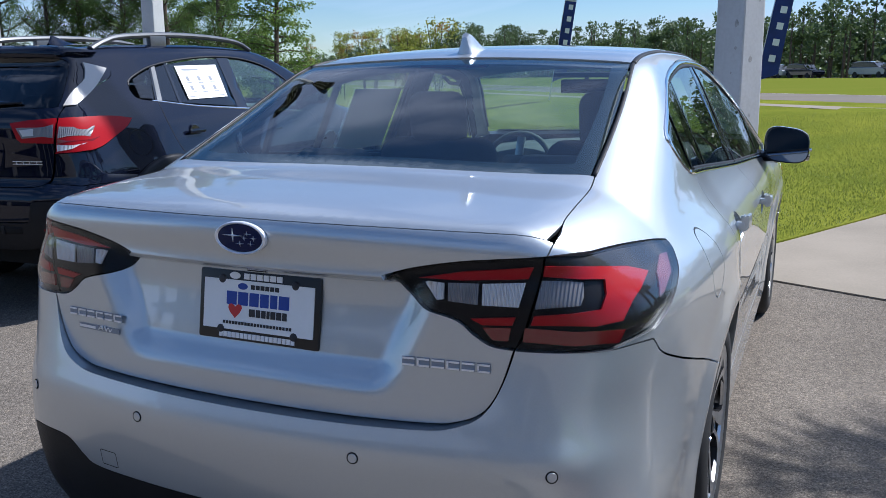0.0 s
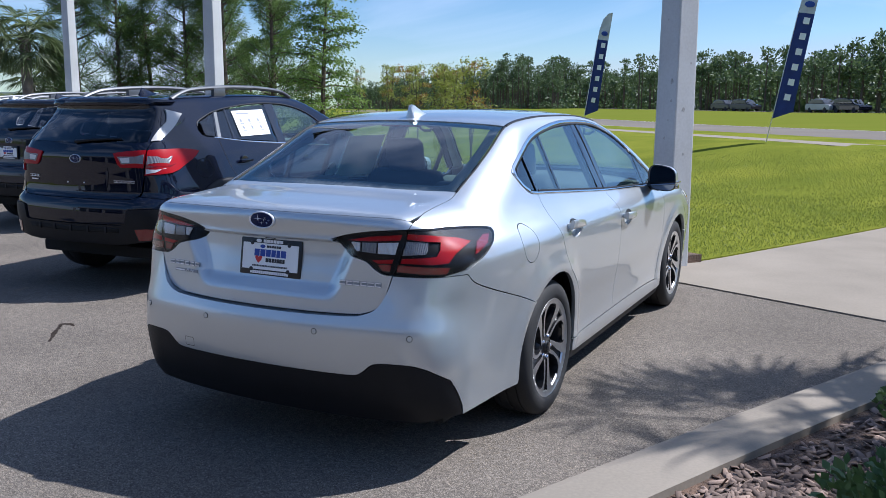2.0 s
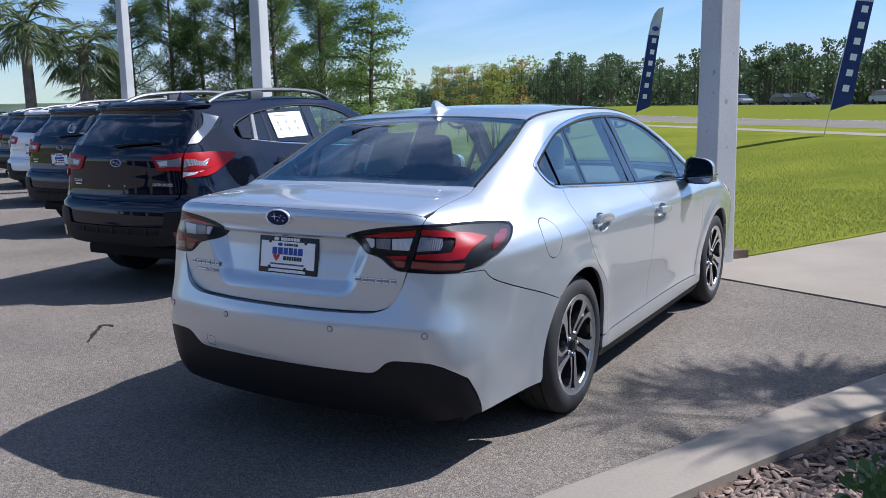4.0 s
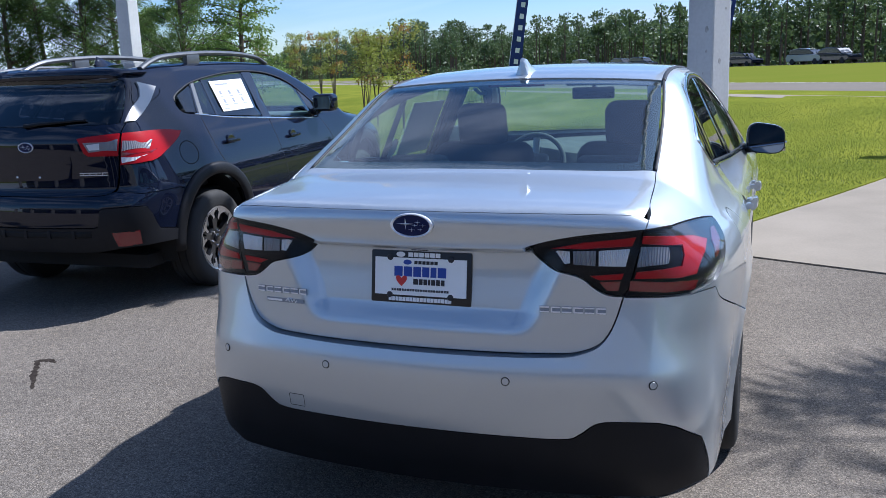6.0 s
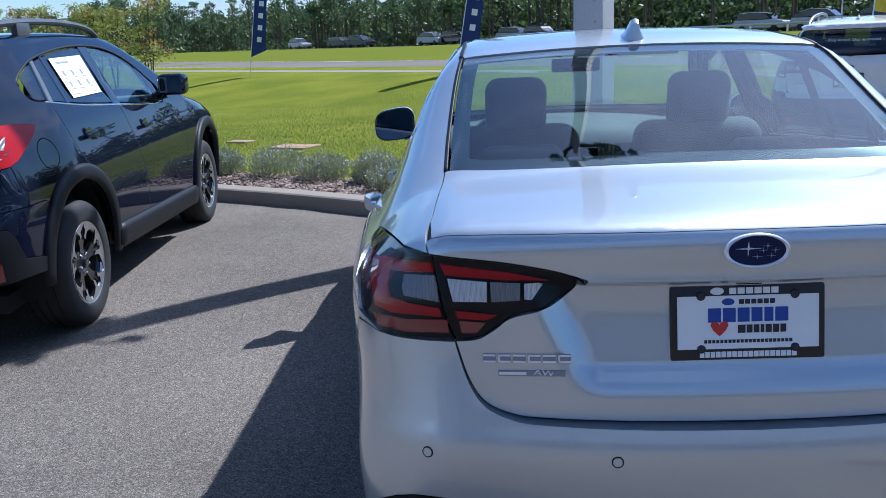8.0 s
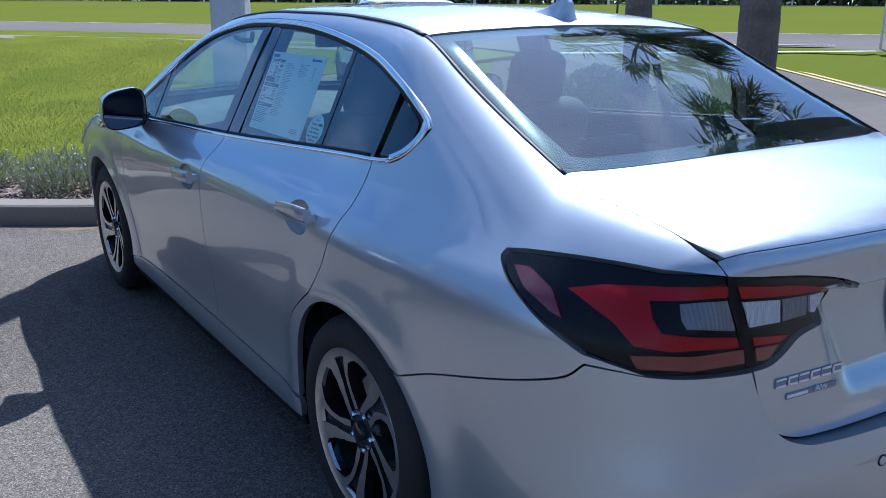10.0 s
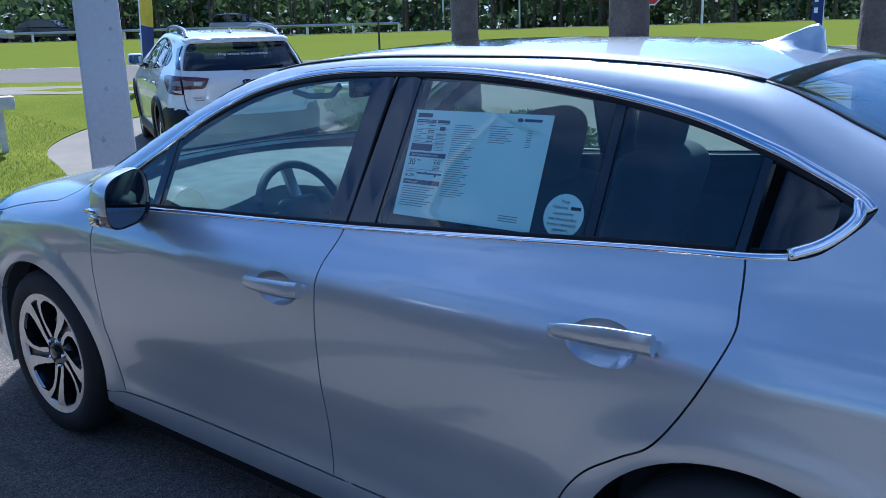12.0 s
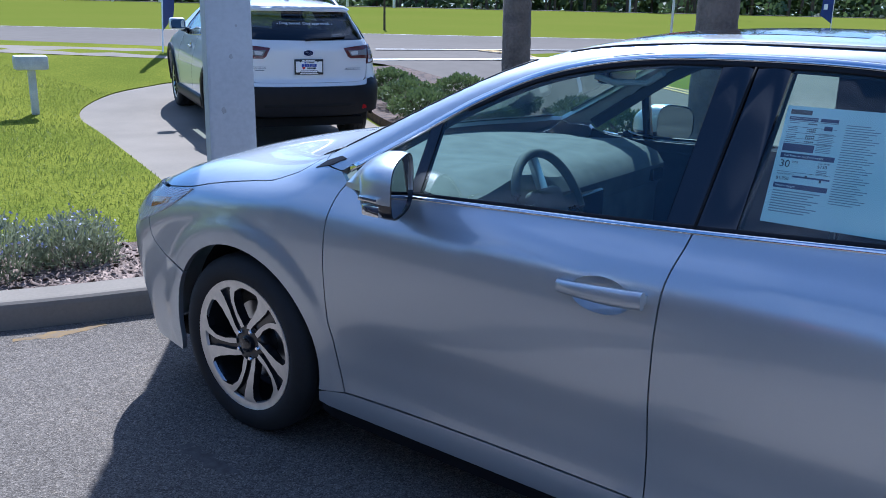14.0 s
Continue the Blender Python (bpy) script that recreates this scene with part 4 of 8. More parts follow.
# the tail lamps and the boot, (x, z) seen from behind
LAMP_TOP_IN = bend([(0.331, 0.982), (0.40, 1.003), (0.49, 1.020), (0.57, 1.029), (0.662, 1.036)], 6)
LAMP_BOT_IN = bend([(0.610, 0.852), (0.565, 0.857), (0.53, 0.876), (0.496, 0.902), (0.45, 0.915), (0.40, 0.926), (0.365, 0.946), (0.331, 0.982)], 5)
GAP = bend([(0.662, 1.036), (0.648, 0.96), (0.626, 0.88), (0.610, 0.852)], 6)
lamp_top_out = side_line(B, [(0.19, 1.032), (0.26, 1.030), (0.36, 1.024), (0.47, 1.014), (0.54, 1.004)], 6)
lamp_tip = side_line(B, [(0.54, 1.004), (0.535, 0.985), (0.46, 0.945), (0.36, 0.902), (0.26, 0.866)], 6)
lamp_bot_out = np.vstack([tail_line(B, [(0.785, 0.846), (0.74, 0.847), (0.68, 0.850), (0.610, 0.852)], 6)])
gap_line = tail_line(B, GAP, 1)
boot_top = np.vstack([top_line(B, [(0.632, 0.565), (0.642, 0.45), (0.650, 0.32), (0.656, 0.22), (0.668, 0.15)], 6), tail_line(B, [(0.668, 1.06), (0.662, 1.036)], 3)])
BOOT_LOW = bend([(0.610, 0.852), (0.592, 0.79), (0.572, 0.745), (0.545, 0.714), (0.50, 0.694), (0.44, 0.684), (0.25, 0.677), (0.0, 0.675)], 6)
boot_low, shelf_edge = tail_line(LB, BOOT_LOW, 1), tail_line(B, BOOT_LOW, 1)
bump_seam = np.vstack([tail_line(B, [(0.785, 0.846)], soft=False), side_line(B, [(0.255, 0.845), (0.30, 0.805), (0.41, 0.762), (0.55, 0.718), (0.70, 0.672), (0.822, 0.626)], 6)])

outer_lamp = chain(gap_line, lamp_bot_out[::-1], lamp_tip[::-1], lamp_top_out[::-1])
inner_lamp = chain(tail_line(LB, LAMP_TOP_IN, 1), tail_line(LB, GAP, 1), tail_line(LB, LAMP_BOT_IN, 1))
win_side = top_line(B, [(0.632, 0.565), (0.625, 0.75), (0.608, 1.0), (0.583, 1.22)], 8)
roof_seam = top_line(B, [(0.583, 1.22), (0.572, 1.5), (0.568, 2.0), (0.565, 2.5), (0.575, 2.82)], 8)
shield_side = top_line(B, [(0.575, 2.82), (0.63, 3.05), (0.70, 3.28), (0.765, 3.52)], 8)
lamp_out_edge = np.vstack([lamp_top_out, lamp_tip])
body_side = chain(boot_top[::-1], win_side, roof_seam, shield_side, side_line(B, [(3.50, 1.045), (3.41, 1.035)], 3), side_line(B, DLO_TOP[::-1], 1),
                  side_line(B, DLO_END[::-1], 1), side_line(B, SEAM_C, 1), side_line(B, arc(1.10, 0.335, 0.385, -6, 129), 1), bump_seam[::-1],
                  lamp_tip[::-1], lamp_top_out[::-1])
front_door = chain(side_line(B, cut(DLO_BOT, 3.37, 2.25), 1), side_line(B, SEAM_B, 1), side_line(B, cut(SILL, 2.285, 3.36), 1), side_line(B, SEAM_A[::-1], 1))
rear_door = chain(side_line(B, cut(DLO_BOT, 2.25, 1.168), 1), side_line(B, SEAM_C, 1), side_line(B, cut(SILL, 1.555, 2.285), 1), side_line(B, SEAM_B[::-1], 1))
rocker = chain(side_line(B, SILL, 1), side_line(B, [(1.475, 0.27), (1.478, 0.225), (1.52, 0.218), (3.43, 0.222), (3.472, 0.232)], soft=False))
under_sill = side_line(B, [(1.478, 0.224), (1.47, 0.19), (1.52, 0.165), (3.43, 0.165), (3.475, 0.19), (3.472, 0.231), (3.43, 0.221), (1.52, 0.217)], soft=False)
hood_edge = np.vstack([top_line(B, [(0.765, 3.52)], soft=False), side_line(B, [(3.61, 1.004), (3.67, 0.980), (3.72, 0.963), (3.81, 0.950), (3.94, 0.929), (4.04, 0.909), (4.12, 0.890), (4.28, 0.866)], 4),
                       top_line(B, [(0.79, 4.42), (0.66, 4.53), (0.4, 4.63), (0.0, 4.67)], 8)])
fender = chain(hood_edge[:30], side_line(B, [(4.40, 0.80), (4.38, 0.66), (4.30, 0.60)], 4), side_line(B, arc(3.85, 0.335, 0.385, 36, 189), 1),
               side_line(B, [(3.45, 0.275), (3.36, 0.29)], 3), side_line(B, SEAM_A[::-1], 1), side_line(B, [(3.40, 1.035), (3.50, 1.045)], 3))

def tail_lamp(mir):
    """Two lamp pieces either side of the boot gap: black bowl, red bars, clear cells, lens."""
    out = skin("tail_lamp", B, outer_lamp, "V", LAMPBLACK, car, "black framed red and clear tail lamp", off=-0.012, mirror=mir, step=0.03, depth=0.01)
    inn = skin("tail_lamp", LB, inner_lamp, "V", LAMPBLACK, car, "black framed red and clear tail lamp", off=-0.012, mirror=mir, step=0.03, depth=0.01)

    def v(*pts):
        return B.lift(np.array([(a * 0.9, z) for a, z in pts]), "V")

    def cell(name, outline, material, parent, off):
        skin(name, B if parent is out else LB, outline, "V", material, parent, off=off, gap=0.0, mirror=mir, step=0.012, depth=0.006)
    cell("red_bar", v((0.650, 1.016), (0.74, 1.010), (0.86, 0.992), (0.93, 0.972), (0.88, 0.955), (0.836, 0.935), (0.800, 0.900), (0.74, 0.896), (0.622, 0.902), (0.628, 0.920), (0.70, 0.924), (0.755, 0.928), (0.772, 0.955), (0.778, 0.982), (0.72, 0.988), (0.648, 0.996)), RED, out, -0.004)
    cell("reflector", v((0.646, 0.989), (0.70, 0.986), (0.728, 0.982), (0.724, 0.955), (0.714, 0.938), (0.629, 0.933)), LAMPGREY, out, -0.008)
    cell("red_band", v((0.612, 0.896), (0.70, 0.888), (0.806, 0.880), (0.790, 0.856), (0.70, 0.859), (0.608, 0.868)), DARKRED, out, -0.005)
    cell("side_marker", v((0.965, 0.965), (1.03, 0.988), (1.075, 0.985), (1.03, 0.953), (0.96, 0.925), (0.935, 0.920)), DARKRED, out, -0.006)
    cell("red_bar", tail_line(LB, [(0.410, 0.984), (0.50, 1.000), (0.640, 1.014), (0.630, 0.992), (0.50, 0.984)], soft=False), RED, inn, -0.004)
    cell("red_bar", tail_line(LB, [(0.520, 0.908), (0.610, 0.916), (0.604, 0.900), (0.545, 0.897)], soft=False), RED, inn, -0.004)
    cell("red_band", tail_line(LB, [(0.545, 0.892), (0.602, 0.895), (0.597, 0.868), (0.565, 0.868)], soft=False), DARKRED, inn, -0.005)
    cell("reflector", tail_line(LB, [(0.424, 0.974), (0.462, 0.977), (0.463, 0.943), (0.444, 0.942)], soft=False), CLEAR, inn, -0.008)
    cell("reflector", tail_line(LB, [(0.471, 0.978), (0.534, 0.980), (0.533, 0.936), (0.472, 0.940)], soft=False), LAMPGREY, inn, -0.009)
    cell("reflector", tail_line(LB, [(0.541, 0.980), (0.626, 0.985), (0.615, 0.936), (0.542, 0.936)], soft=False), CLEAR, inn, -0.008)
    skin("lens", B, outer_lamp, "V", LENS, out, off=0.001, mirror=mir, step=0.03, depth=0.002)
    skin("lens", LB, inner_lamp, "V", LENS, inn, off=0.001, mirror=mir, step=0.03, depth=0.002)


def win_piece(y0b, y1b, y0t, y1t, inset_=0.016):
    """A piece of the side glass between two slanting edges."""
    bot, top = cut(DLO_BOT, y0b, y1b) + [0, inset_], cut(DLO_TOP, y1t, y0t) - [0, inset_]
    return chain(side_line(B, bot, 1), side_line(B, top, 1))


for mir in (False, True):
    lid = side_line(B, oval(0.79, 0.905, 0.083, 0.088), 1)
    skin("body_side", B, body_side, "L", SILVER, car, mirror=mir, step=0.03, holes=[] if mir else [lid])
    if not mir:
        skin("fuel_lid", B, lid, "L", SILVER, car, step=0.03)
    skin("inner_side", B, body_side, "L", LINER, car, off=-0.022, gap=0.012, depth=0.0, mirror=mir, step=0.05)
    for outline in (front_door, rear_door):
        skin("door_card", B, outline, "L", INNER, car, off=-0.055, gap=0.012, depth=0.0, mirror=mir, step=0.06)
    skin("bar_inner", B, win_piece(2.325, 2.150, 2.285, 2.115, 0.004), "L", INNER, car, off=-0.03, mirror=mir, step=0.06)
    for outline, hy, hz in ((front_door, 2.43, 0.862), (rear_door, 1.41, 0.912)):
        bowl = side_line(B, oval(hy + 0.005, hz - 0.010, 0.084, 0.046), 1)
        door = skin("door", B, outline, "L", SILVER, car, mirror=mir, step=0.022, holes=[bowl])
        skin("handle_bowl", B, bowl, "L", SILVER, door, mirror=mir, step=0.012, hollow=0.034, gap=-0.002)
        door_handle(door, hy, hz, mir, hy > 2)
    skin("sill", B, rocker, "L", SILVER, car, mirror=mir, step=0.04)
    skin("sill_cladding", B, under_sill, "L", TRIM, car, "black plastic lower sill", off=-0.012, mirror=mir, step=0.04)
    skin("wing", B, fender, "L", SILVER, car, mirror=mir, step=0.02)
    skin("window", B, win_piece(3.085, 2.325, 3.070, 2.285), "L", GLASS, car, off=-0.005, mirror=mir, step=0.06, depth=0.003)
    skin("window", B, win_piece(2.150, 1.535, 2.115, 1.525), "L", GLASS, car, off=-0.005, mirror=mir, step=0.06, depth=0.003)
    skin("window", B, win_piece(1.508, 1.195, 1.498, 1.172), "L", GLASS, car, off=-0.005, mirror=mir, step=0.05, depth=0.003)
    q = chain(side_line(B, cut(DLO_BOT, 1.150, 1.085) + [0, 0.016], 1), side_line(B, bend([(1.075, 1.125), (1.03, 1.150), (1.015, 1.195), (1.03, 1.225), (1.125, 1.265)], 5), 1))
    skin("window", B, q, "L", DARKGLASS, car, "dark tinted quarter glass", off=-0.005, mirror=mir, step=0.05, depth=0.003)
    skin("pillar_cover", B, win_piece(2.325, 2.253, 2.285, 2.203, 0.006), "L", GLOSSBLACK, car, "gloss black door pillar", off=-0.002, mirror=mir, step=0.06)
    skin("pillar_cover", B, win_piece(2.247, 2.150, 2.197, 2.115, 0.006), "L", GLOSSBLACK, car, "gloss black door pillar", off=-0.002, mirror=mir, step=0.06)
    skin("window_bar", B, win_piece(1.535, 1.508, 1.525, 1.498, 0.006), "L", GLOSSBLACK, car, off=-0.003, mirror=mir, step=0.06)
    skin("window_bar", B, win_piece(1.195, 1.172, 1.172, 1.150, 0.006), "L", GLOSSBLACK, car, off=-0.003, mirror=mir, step=0.06)
    skin("window_bar", B, win_piece(3.125, 3.085, 3.110, 3.070, 0.006), "L", GLOSSBLACK, car, off=-0.003, mirror=mir, step=0.06)
    skin("window", B, chain(side_line(B, cut(DLO_BOT, 3.34, 3.125) + [0, 0.012], 1), side_line(B, cut(DLO_TOP, 3.110, 3.35) - [0, 0.014], 1)), "L", GLASS, car, "small front quarter glass", off=-0.005, mirror=mir, step=0.06, depth=0.003)
    strip("inner_frame", B, side_line(B, DLO_TOP[2:-1], 1), 0.05, 0.0, INNER, car, mirror=mir, off=-0.028)
    strip("inner_frame", B, side_line(B, cut(DLO_BOT, 3.38, 1.09), 1), 0.06, 0.0, INNER, car, mirror=mir, off=-0.040)
    strip("window_chrome", B, side_line(B, DLO_TOP[2:-1] - [0, 0.008], 1), 0.020, 0.004, CHROME, car, mirror=mir)
    strip("window_chrome", B, side_line(B, cut(DLO_BOT, 3.34, 1.09) + [0, 0.004], 1), 0.014, 0.005, CHROME, car, mirror=mir)
    strip("window_chrome", B, side_line(B, bend([(1.09, 1.112), (1.03, 1.140), (0.985, 1.185), (0.985, 1.222)], 6), 1), 0.022, 0.004, CHROME, car, mirror=mir)
    tail_lamp(mir)


both = lambda half: chain(half, flip(half)[::-1])  # noqa: E731
def brow(body, xs, want=0.7, z0=1.0, z1=1.12):
    """The line round the boot's edge where the skin turns from tail to top."""
    out = []
    for x in xs:
        zs = np.linspace(z0, z1, 200)
        p = body.on_tail(zs * 0 + x, zs)
        out.append(p[int(np.argmax(body.normal(p)[:, 2] > want))])
    return np.array(out)


lip = brow(LB, np.linspace(0.0, 0.655, 24))
boot_face = chain(lip, tail_line(LB, [(0.668, 1.06)], soft=False), tail_line(LB, LAMP_TOP_IN[::-1], 1), tail_line(LB, LAMP_BOT_IN[::-1], 1), boot_low)
skin("boot_lid", LB, chain(boot_face, flip(boot_face)[::-1]), "V", SILVER, car, step=0.013, gap=0.0015)
deck_half = np.vstack([top_line(B, [(0.0, 0.515), (0.3, 0.522), (0.5, 0.540), (0.632, 0.565)], 6), boot_top[:-8]])
deck = chain(deck_half, lip[::-1])
skin("boot_deck", B, chain(deck, flip(deck)[::-1]), "L", SILVER, car, step=0.03, gap=0.0)
bump = chain(shelf_edge[::-1], lamp_bot_out[::-1], bump_seam, side_line(B, arc(1.10, 0.335, 0.385, 131, 188), 1), side_line(B, [(0.70, 0.262), (0.60, 0.262), (0.225, 0.262)], soft=False),
             side_line(B, [(0.215, 0.30), (0.185, 0.36), (0.145, 0.425)], 4), tail_line(B, [(0.755, 0.480), (0.70, 0.497), (0.60, 0.500), (0.545, 0.490), (0.50, 0.455), (0.455, 0.437), (0.30, 0.434), (0.0, 0.434)], 6))
skin("rear_bumper", B, chain(bump, flip(bump)[::-1]), "V", SILVER, car, step=0.016, depth=0.068, level=True)
low_top = chain(side_line(B, [(0.225, 0.262), (0.215, 0.30), (0.185, 0.36), (0.145, 0.425)], 4), tail_line(B, [(0.755, 0.480), (0.70, 0.497), (0.60, 0.500), (0.545, 0.490), (0.50, 0.455), (0.455, 0.437), (0.30, 0.434), (0.0, 0.434)], 6))
low_edge = tail_line(B, [(0.0, 0.225), (0.5, 0.225), (0.70, 0.232)], 5)
skin("bumper_valance", B, chain(low_top, flip(low_top)[::-1], flip(low_edge)[::-1], low_edge), "V", TRIM, car, "black plastic lower bumper", off=-0.002, step=0.03)
rear_glass = chain(top_line(B, [(0.0, 0.522), (0.3, 0.529), (0.5, 0.547), (0.624, 0.57)], 6), top_line(B, [(0.624, 0.57), (0.617, 0.75), (0.600, 1.0), (0.575, 1.215)], 6), top_line(B, [(0.575, 1.215), (0.3, 1.206), (0.0, 1.203)], 6))
skin("rear_window", B, chain(rear_glass, flip(rear_glass)[::-1]), "L", GLASS, car, "tinted rear window", off=-0.004, step=0.03, depth=0.004)
roof = chain(top_line(B, [(0.0, 1.208), (0.3, 1.211), (0.58, 1.22)], 6), roof_seam, top_line(B, [(0.575, 2.82), (0.3, 2.80), (0.0, 2.79)], 6))
skin("roof", B, chain(roof, flip(roof)[::-1]), "L", SILVER, car, step=0.05)
shield = chain(top_line(B, [(0.0, 2.795), (0.3, 2.805), (0.572, 2.825)], 6), shield_side, top_line(B, [(0.765, 3.52), (0.5, 3.63), (0.0, 3.70)], 6))
skin("windscreen", B, chain(shield, flip(shield)[::-1]), "L", GLASS, car, off=-0.003, step=0.06, depth=0.004)
hood = chain(top_line(B, [(0.0, 3.705), (0.5, 3.635), (0.765, 3.525)], 6), hood_edge)
skin("bonnet", B, chain(hood, flip(hood)[::-1]), "L", SILVER, car, step=0.05)
for mx in (1, -1):
    for y in (1.10, 3.85):
        wheel(car, Matrix.Translation((mx * 0.795, y, 0.338)) @ (pose(0, 0, 0) if mx > 0 else pose(0, 0, 0, 0, 0, 180)), rim=0.241)


# ---- saloon: closing panels, trim, badges, cabin ----
box("inner_shell", -0.62, 0.62, 0.17, 0.45, 0.30, 1.0, UNDER, car)
box("underbody", -0.74, 0.74, 0.25, 4.45, 0.19, 0.27, UNDER, car, bevel=0.02)
box("floor_pan", -0.845, 0.845, 1.52, 3.44, 0.175, 0.23, UNDER, car)
box("boot_floor", -0.70, 0.70, 0.30, 1.5, 0.60, 0.64, UNDER, car)
for mx in (1, -1):
    for y in (1.10, 3.85):
        lathe("arch_liner", [(0.39, 0.80), (0.395, 0.62), (0.38, 0.50), (0.1, 0.49)], UNDER, car, n=40, above=-0.14, m=Matrix.Translation((0, y, 0.36)) @ (pose(0, 0, 0) if mx > 0 else pose(0, 0, 0, 0, 0, 180)))
skin("headliner", B, chain(roof, flip(roof)[::-1]), "L", LINER, car, off=-0.028, depth=0.0, step=0.08)
inner_glass = chain(top_line(B, [(0.0, 0.575), (0.3, 0.580), (0.5, 0.598), (0.565, 0.615)], 6), top_line(B, [(0.565, 0.62), (0.56, 0.8), (0.545, 1.0), (0.525, 1.155)], 6), top_line(B, [(0.525, 1.16), (0.3, 1.150), (0.0, 1.147)], 6))
skin("glass_border", B, chain(rear_glass, flip(rear_glass)[::-1]), "L", GLOSSBLACK, car, "black printed glass border", off=-0.006, depth=0.0, step=0.05, holes=[chain(inner_glass, flip(inner_glass)[::-1])])
skin("brake_light", B, top_line(B, [(-0.12, 1.165), (0.12, 1.165), (0.12, 1.195), (-0.12, 1.195)], soft=False), "L", DARKRED, car, off=-0.012, depth=0.01)
skin("sunroof", B, top_line(B, [(-0.42, 2.0), (0.42, 2.0), (0.42, 2.62), (-0.42, 2.62)], soft=False), "L", GLOSSBLACK, car, "black glass sunroof panel", off=0.0015, step=0.06, gap=0.0)
for mir in (False, True):
    strip("roof_moulding", B, roof_seam[:-2], 0.016, 0.003, TRIM, car, mirror=mir)
    strip("window_seal", B, side_line(B, cut(DLO_BOT, 3.26, 1.20) + [0, 0.016], 1), 0.010, 0.003, TRIM, car, mirror=mir, off=-0.003)
    strip("window_seal", B, side_line(B, DLO_TOP[6:-14] - [0, 0.022], 1), 0.012, 0.002, TRIM, car, mirror=mir, off=-0.003)
    strip("screen_trim", B, shield_side[1:-2], 0.014, 0.003, TRIM, car, mirror=mir)
    strip("door_seam", B, side_line(B, bend([(2.251, 1.03), (2.2, 1.447)], 6), 1), 0.006, 0.001, UNDER, car, mirror=mir)
    strip("window_seal", B, win_side, 0.010, 0.002, TRIM, car, mirror=mir)
strip("cowl", B, top_line(B, [(-0.72, 3.56), (-0.4, 3.665), (0.0, 3.715), (0.4, 3.665), (0.72, 3.56)], 6), 0.06, 0.004, TRIM, car)

for mir in (False, True):
    skin("cowl_slot", B, side_line(B, [(3.535, 1.026), (3.494, 1.054), (3.43, 1.076), (3.40, 1.072), (3.46, 1.045)], soft=False), "L", TRIM, car, "black slot beside the wipers", off=0.002, mirror=mir, gap=0, step=0.03, depth=0.004)

# front end
nose_half = chain(B.lift(np.array([(0.0, 0.845), (0.3, 0.845), (0.55, 0.825)]), "N"), side_line(B, [(4.40, 0.80), (4.38, 0.66), (4.30, 0.60)], 4),
                  side_line(B, arc(3.85, 0.335, 0.385, 35, -10, 16), 1), side_line(B, [(4.24, 0.21)], soft=False), B.lift(np.array([(0.6, 0.20), (0.3, 0.20), (0.0, 0.20)]), "N"))
skin("front_bumper", B, chain(nose_half, flip(nose_half)[::-1]), "N", SILVER, car, step=0.04)
for mir in (False, True):
    lampf = chain(side_line(B, [(4.11, 0.884), (4.29, 0.860)], 3), top_line(B, [(0.80, 4.42), (0.68, 4.52), (0.52, 4.59)], 6), B.lift(np.array([(0.36, 0.77), (0.48, 0.715)]), "N"),
                  side_line(B, [(4.47, 0.700), (4.338, 0.752), (4.232, 0.800), (4.131, 0.862)], 4))
    lamp = skin("headlamp", B, lampf, "L", CLEAR, car, "clear headlamp with amber marker", off=0.004, mirror=mir, step=0.03)
    skin("lens", B, lampf, "L", LENS, lamp, off=0.009, mirror=mir, step=0.04, depth=0.004)
    amber = side_line(B, [(4.375, 0.772), (4.38, 0.812), (4.225, 0.836), (4.25, 0.810)], soft=False)
    skin("marker", B, amber, "L", mat("lamp_amber", (0.65, 0.22, 0.02), 0.2, coat=1.0), lamp, off=0.006, mirror=mir, step=0.03)

# door mirrors: (right-hand one; the other is its twin)
MIRRORGLASS = mat("mirror_silver", (0.26, 0.28, 0.31), 0.02, 1.0)


def mirror_ring(y, k, mx, drop=0.0, n=36):
    """A rounded outline of the mirror's shell, x outwards, its upper edge falling towards the tip."""
    out = []
    for i in range(n):
        w = 2 * math.pi * i / n
        c, d = (math.copysign(abs(q) ** 0.62, q) for q in (math.cos(w), math.sin(w)))
        tall = (0.090 - 0.012 * c) if d > 0 else (0.082 + 0.004 * c)
        out.append((mx * (0.105 * c * k + 0.030 * (1 - k)), y - 0.045 * c, tall * d * k + drop))
    return out


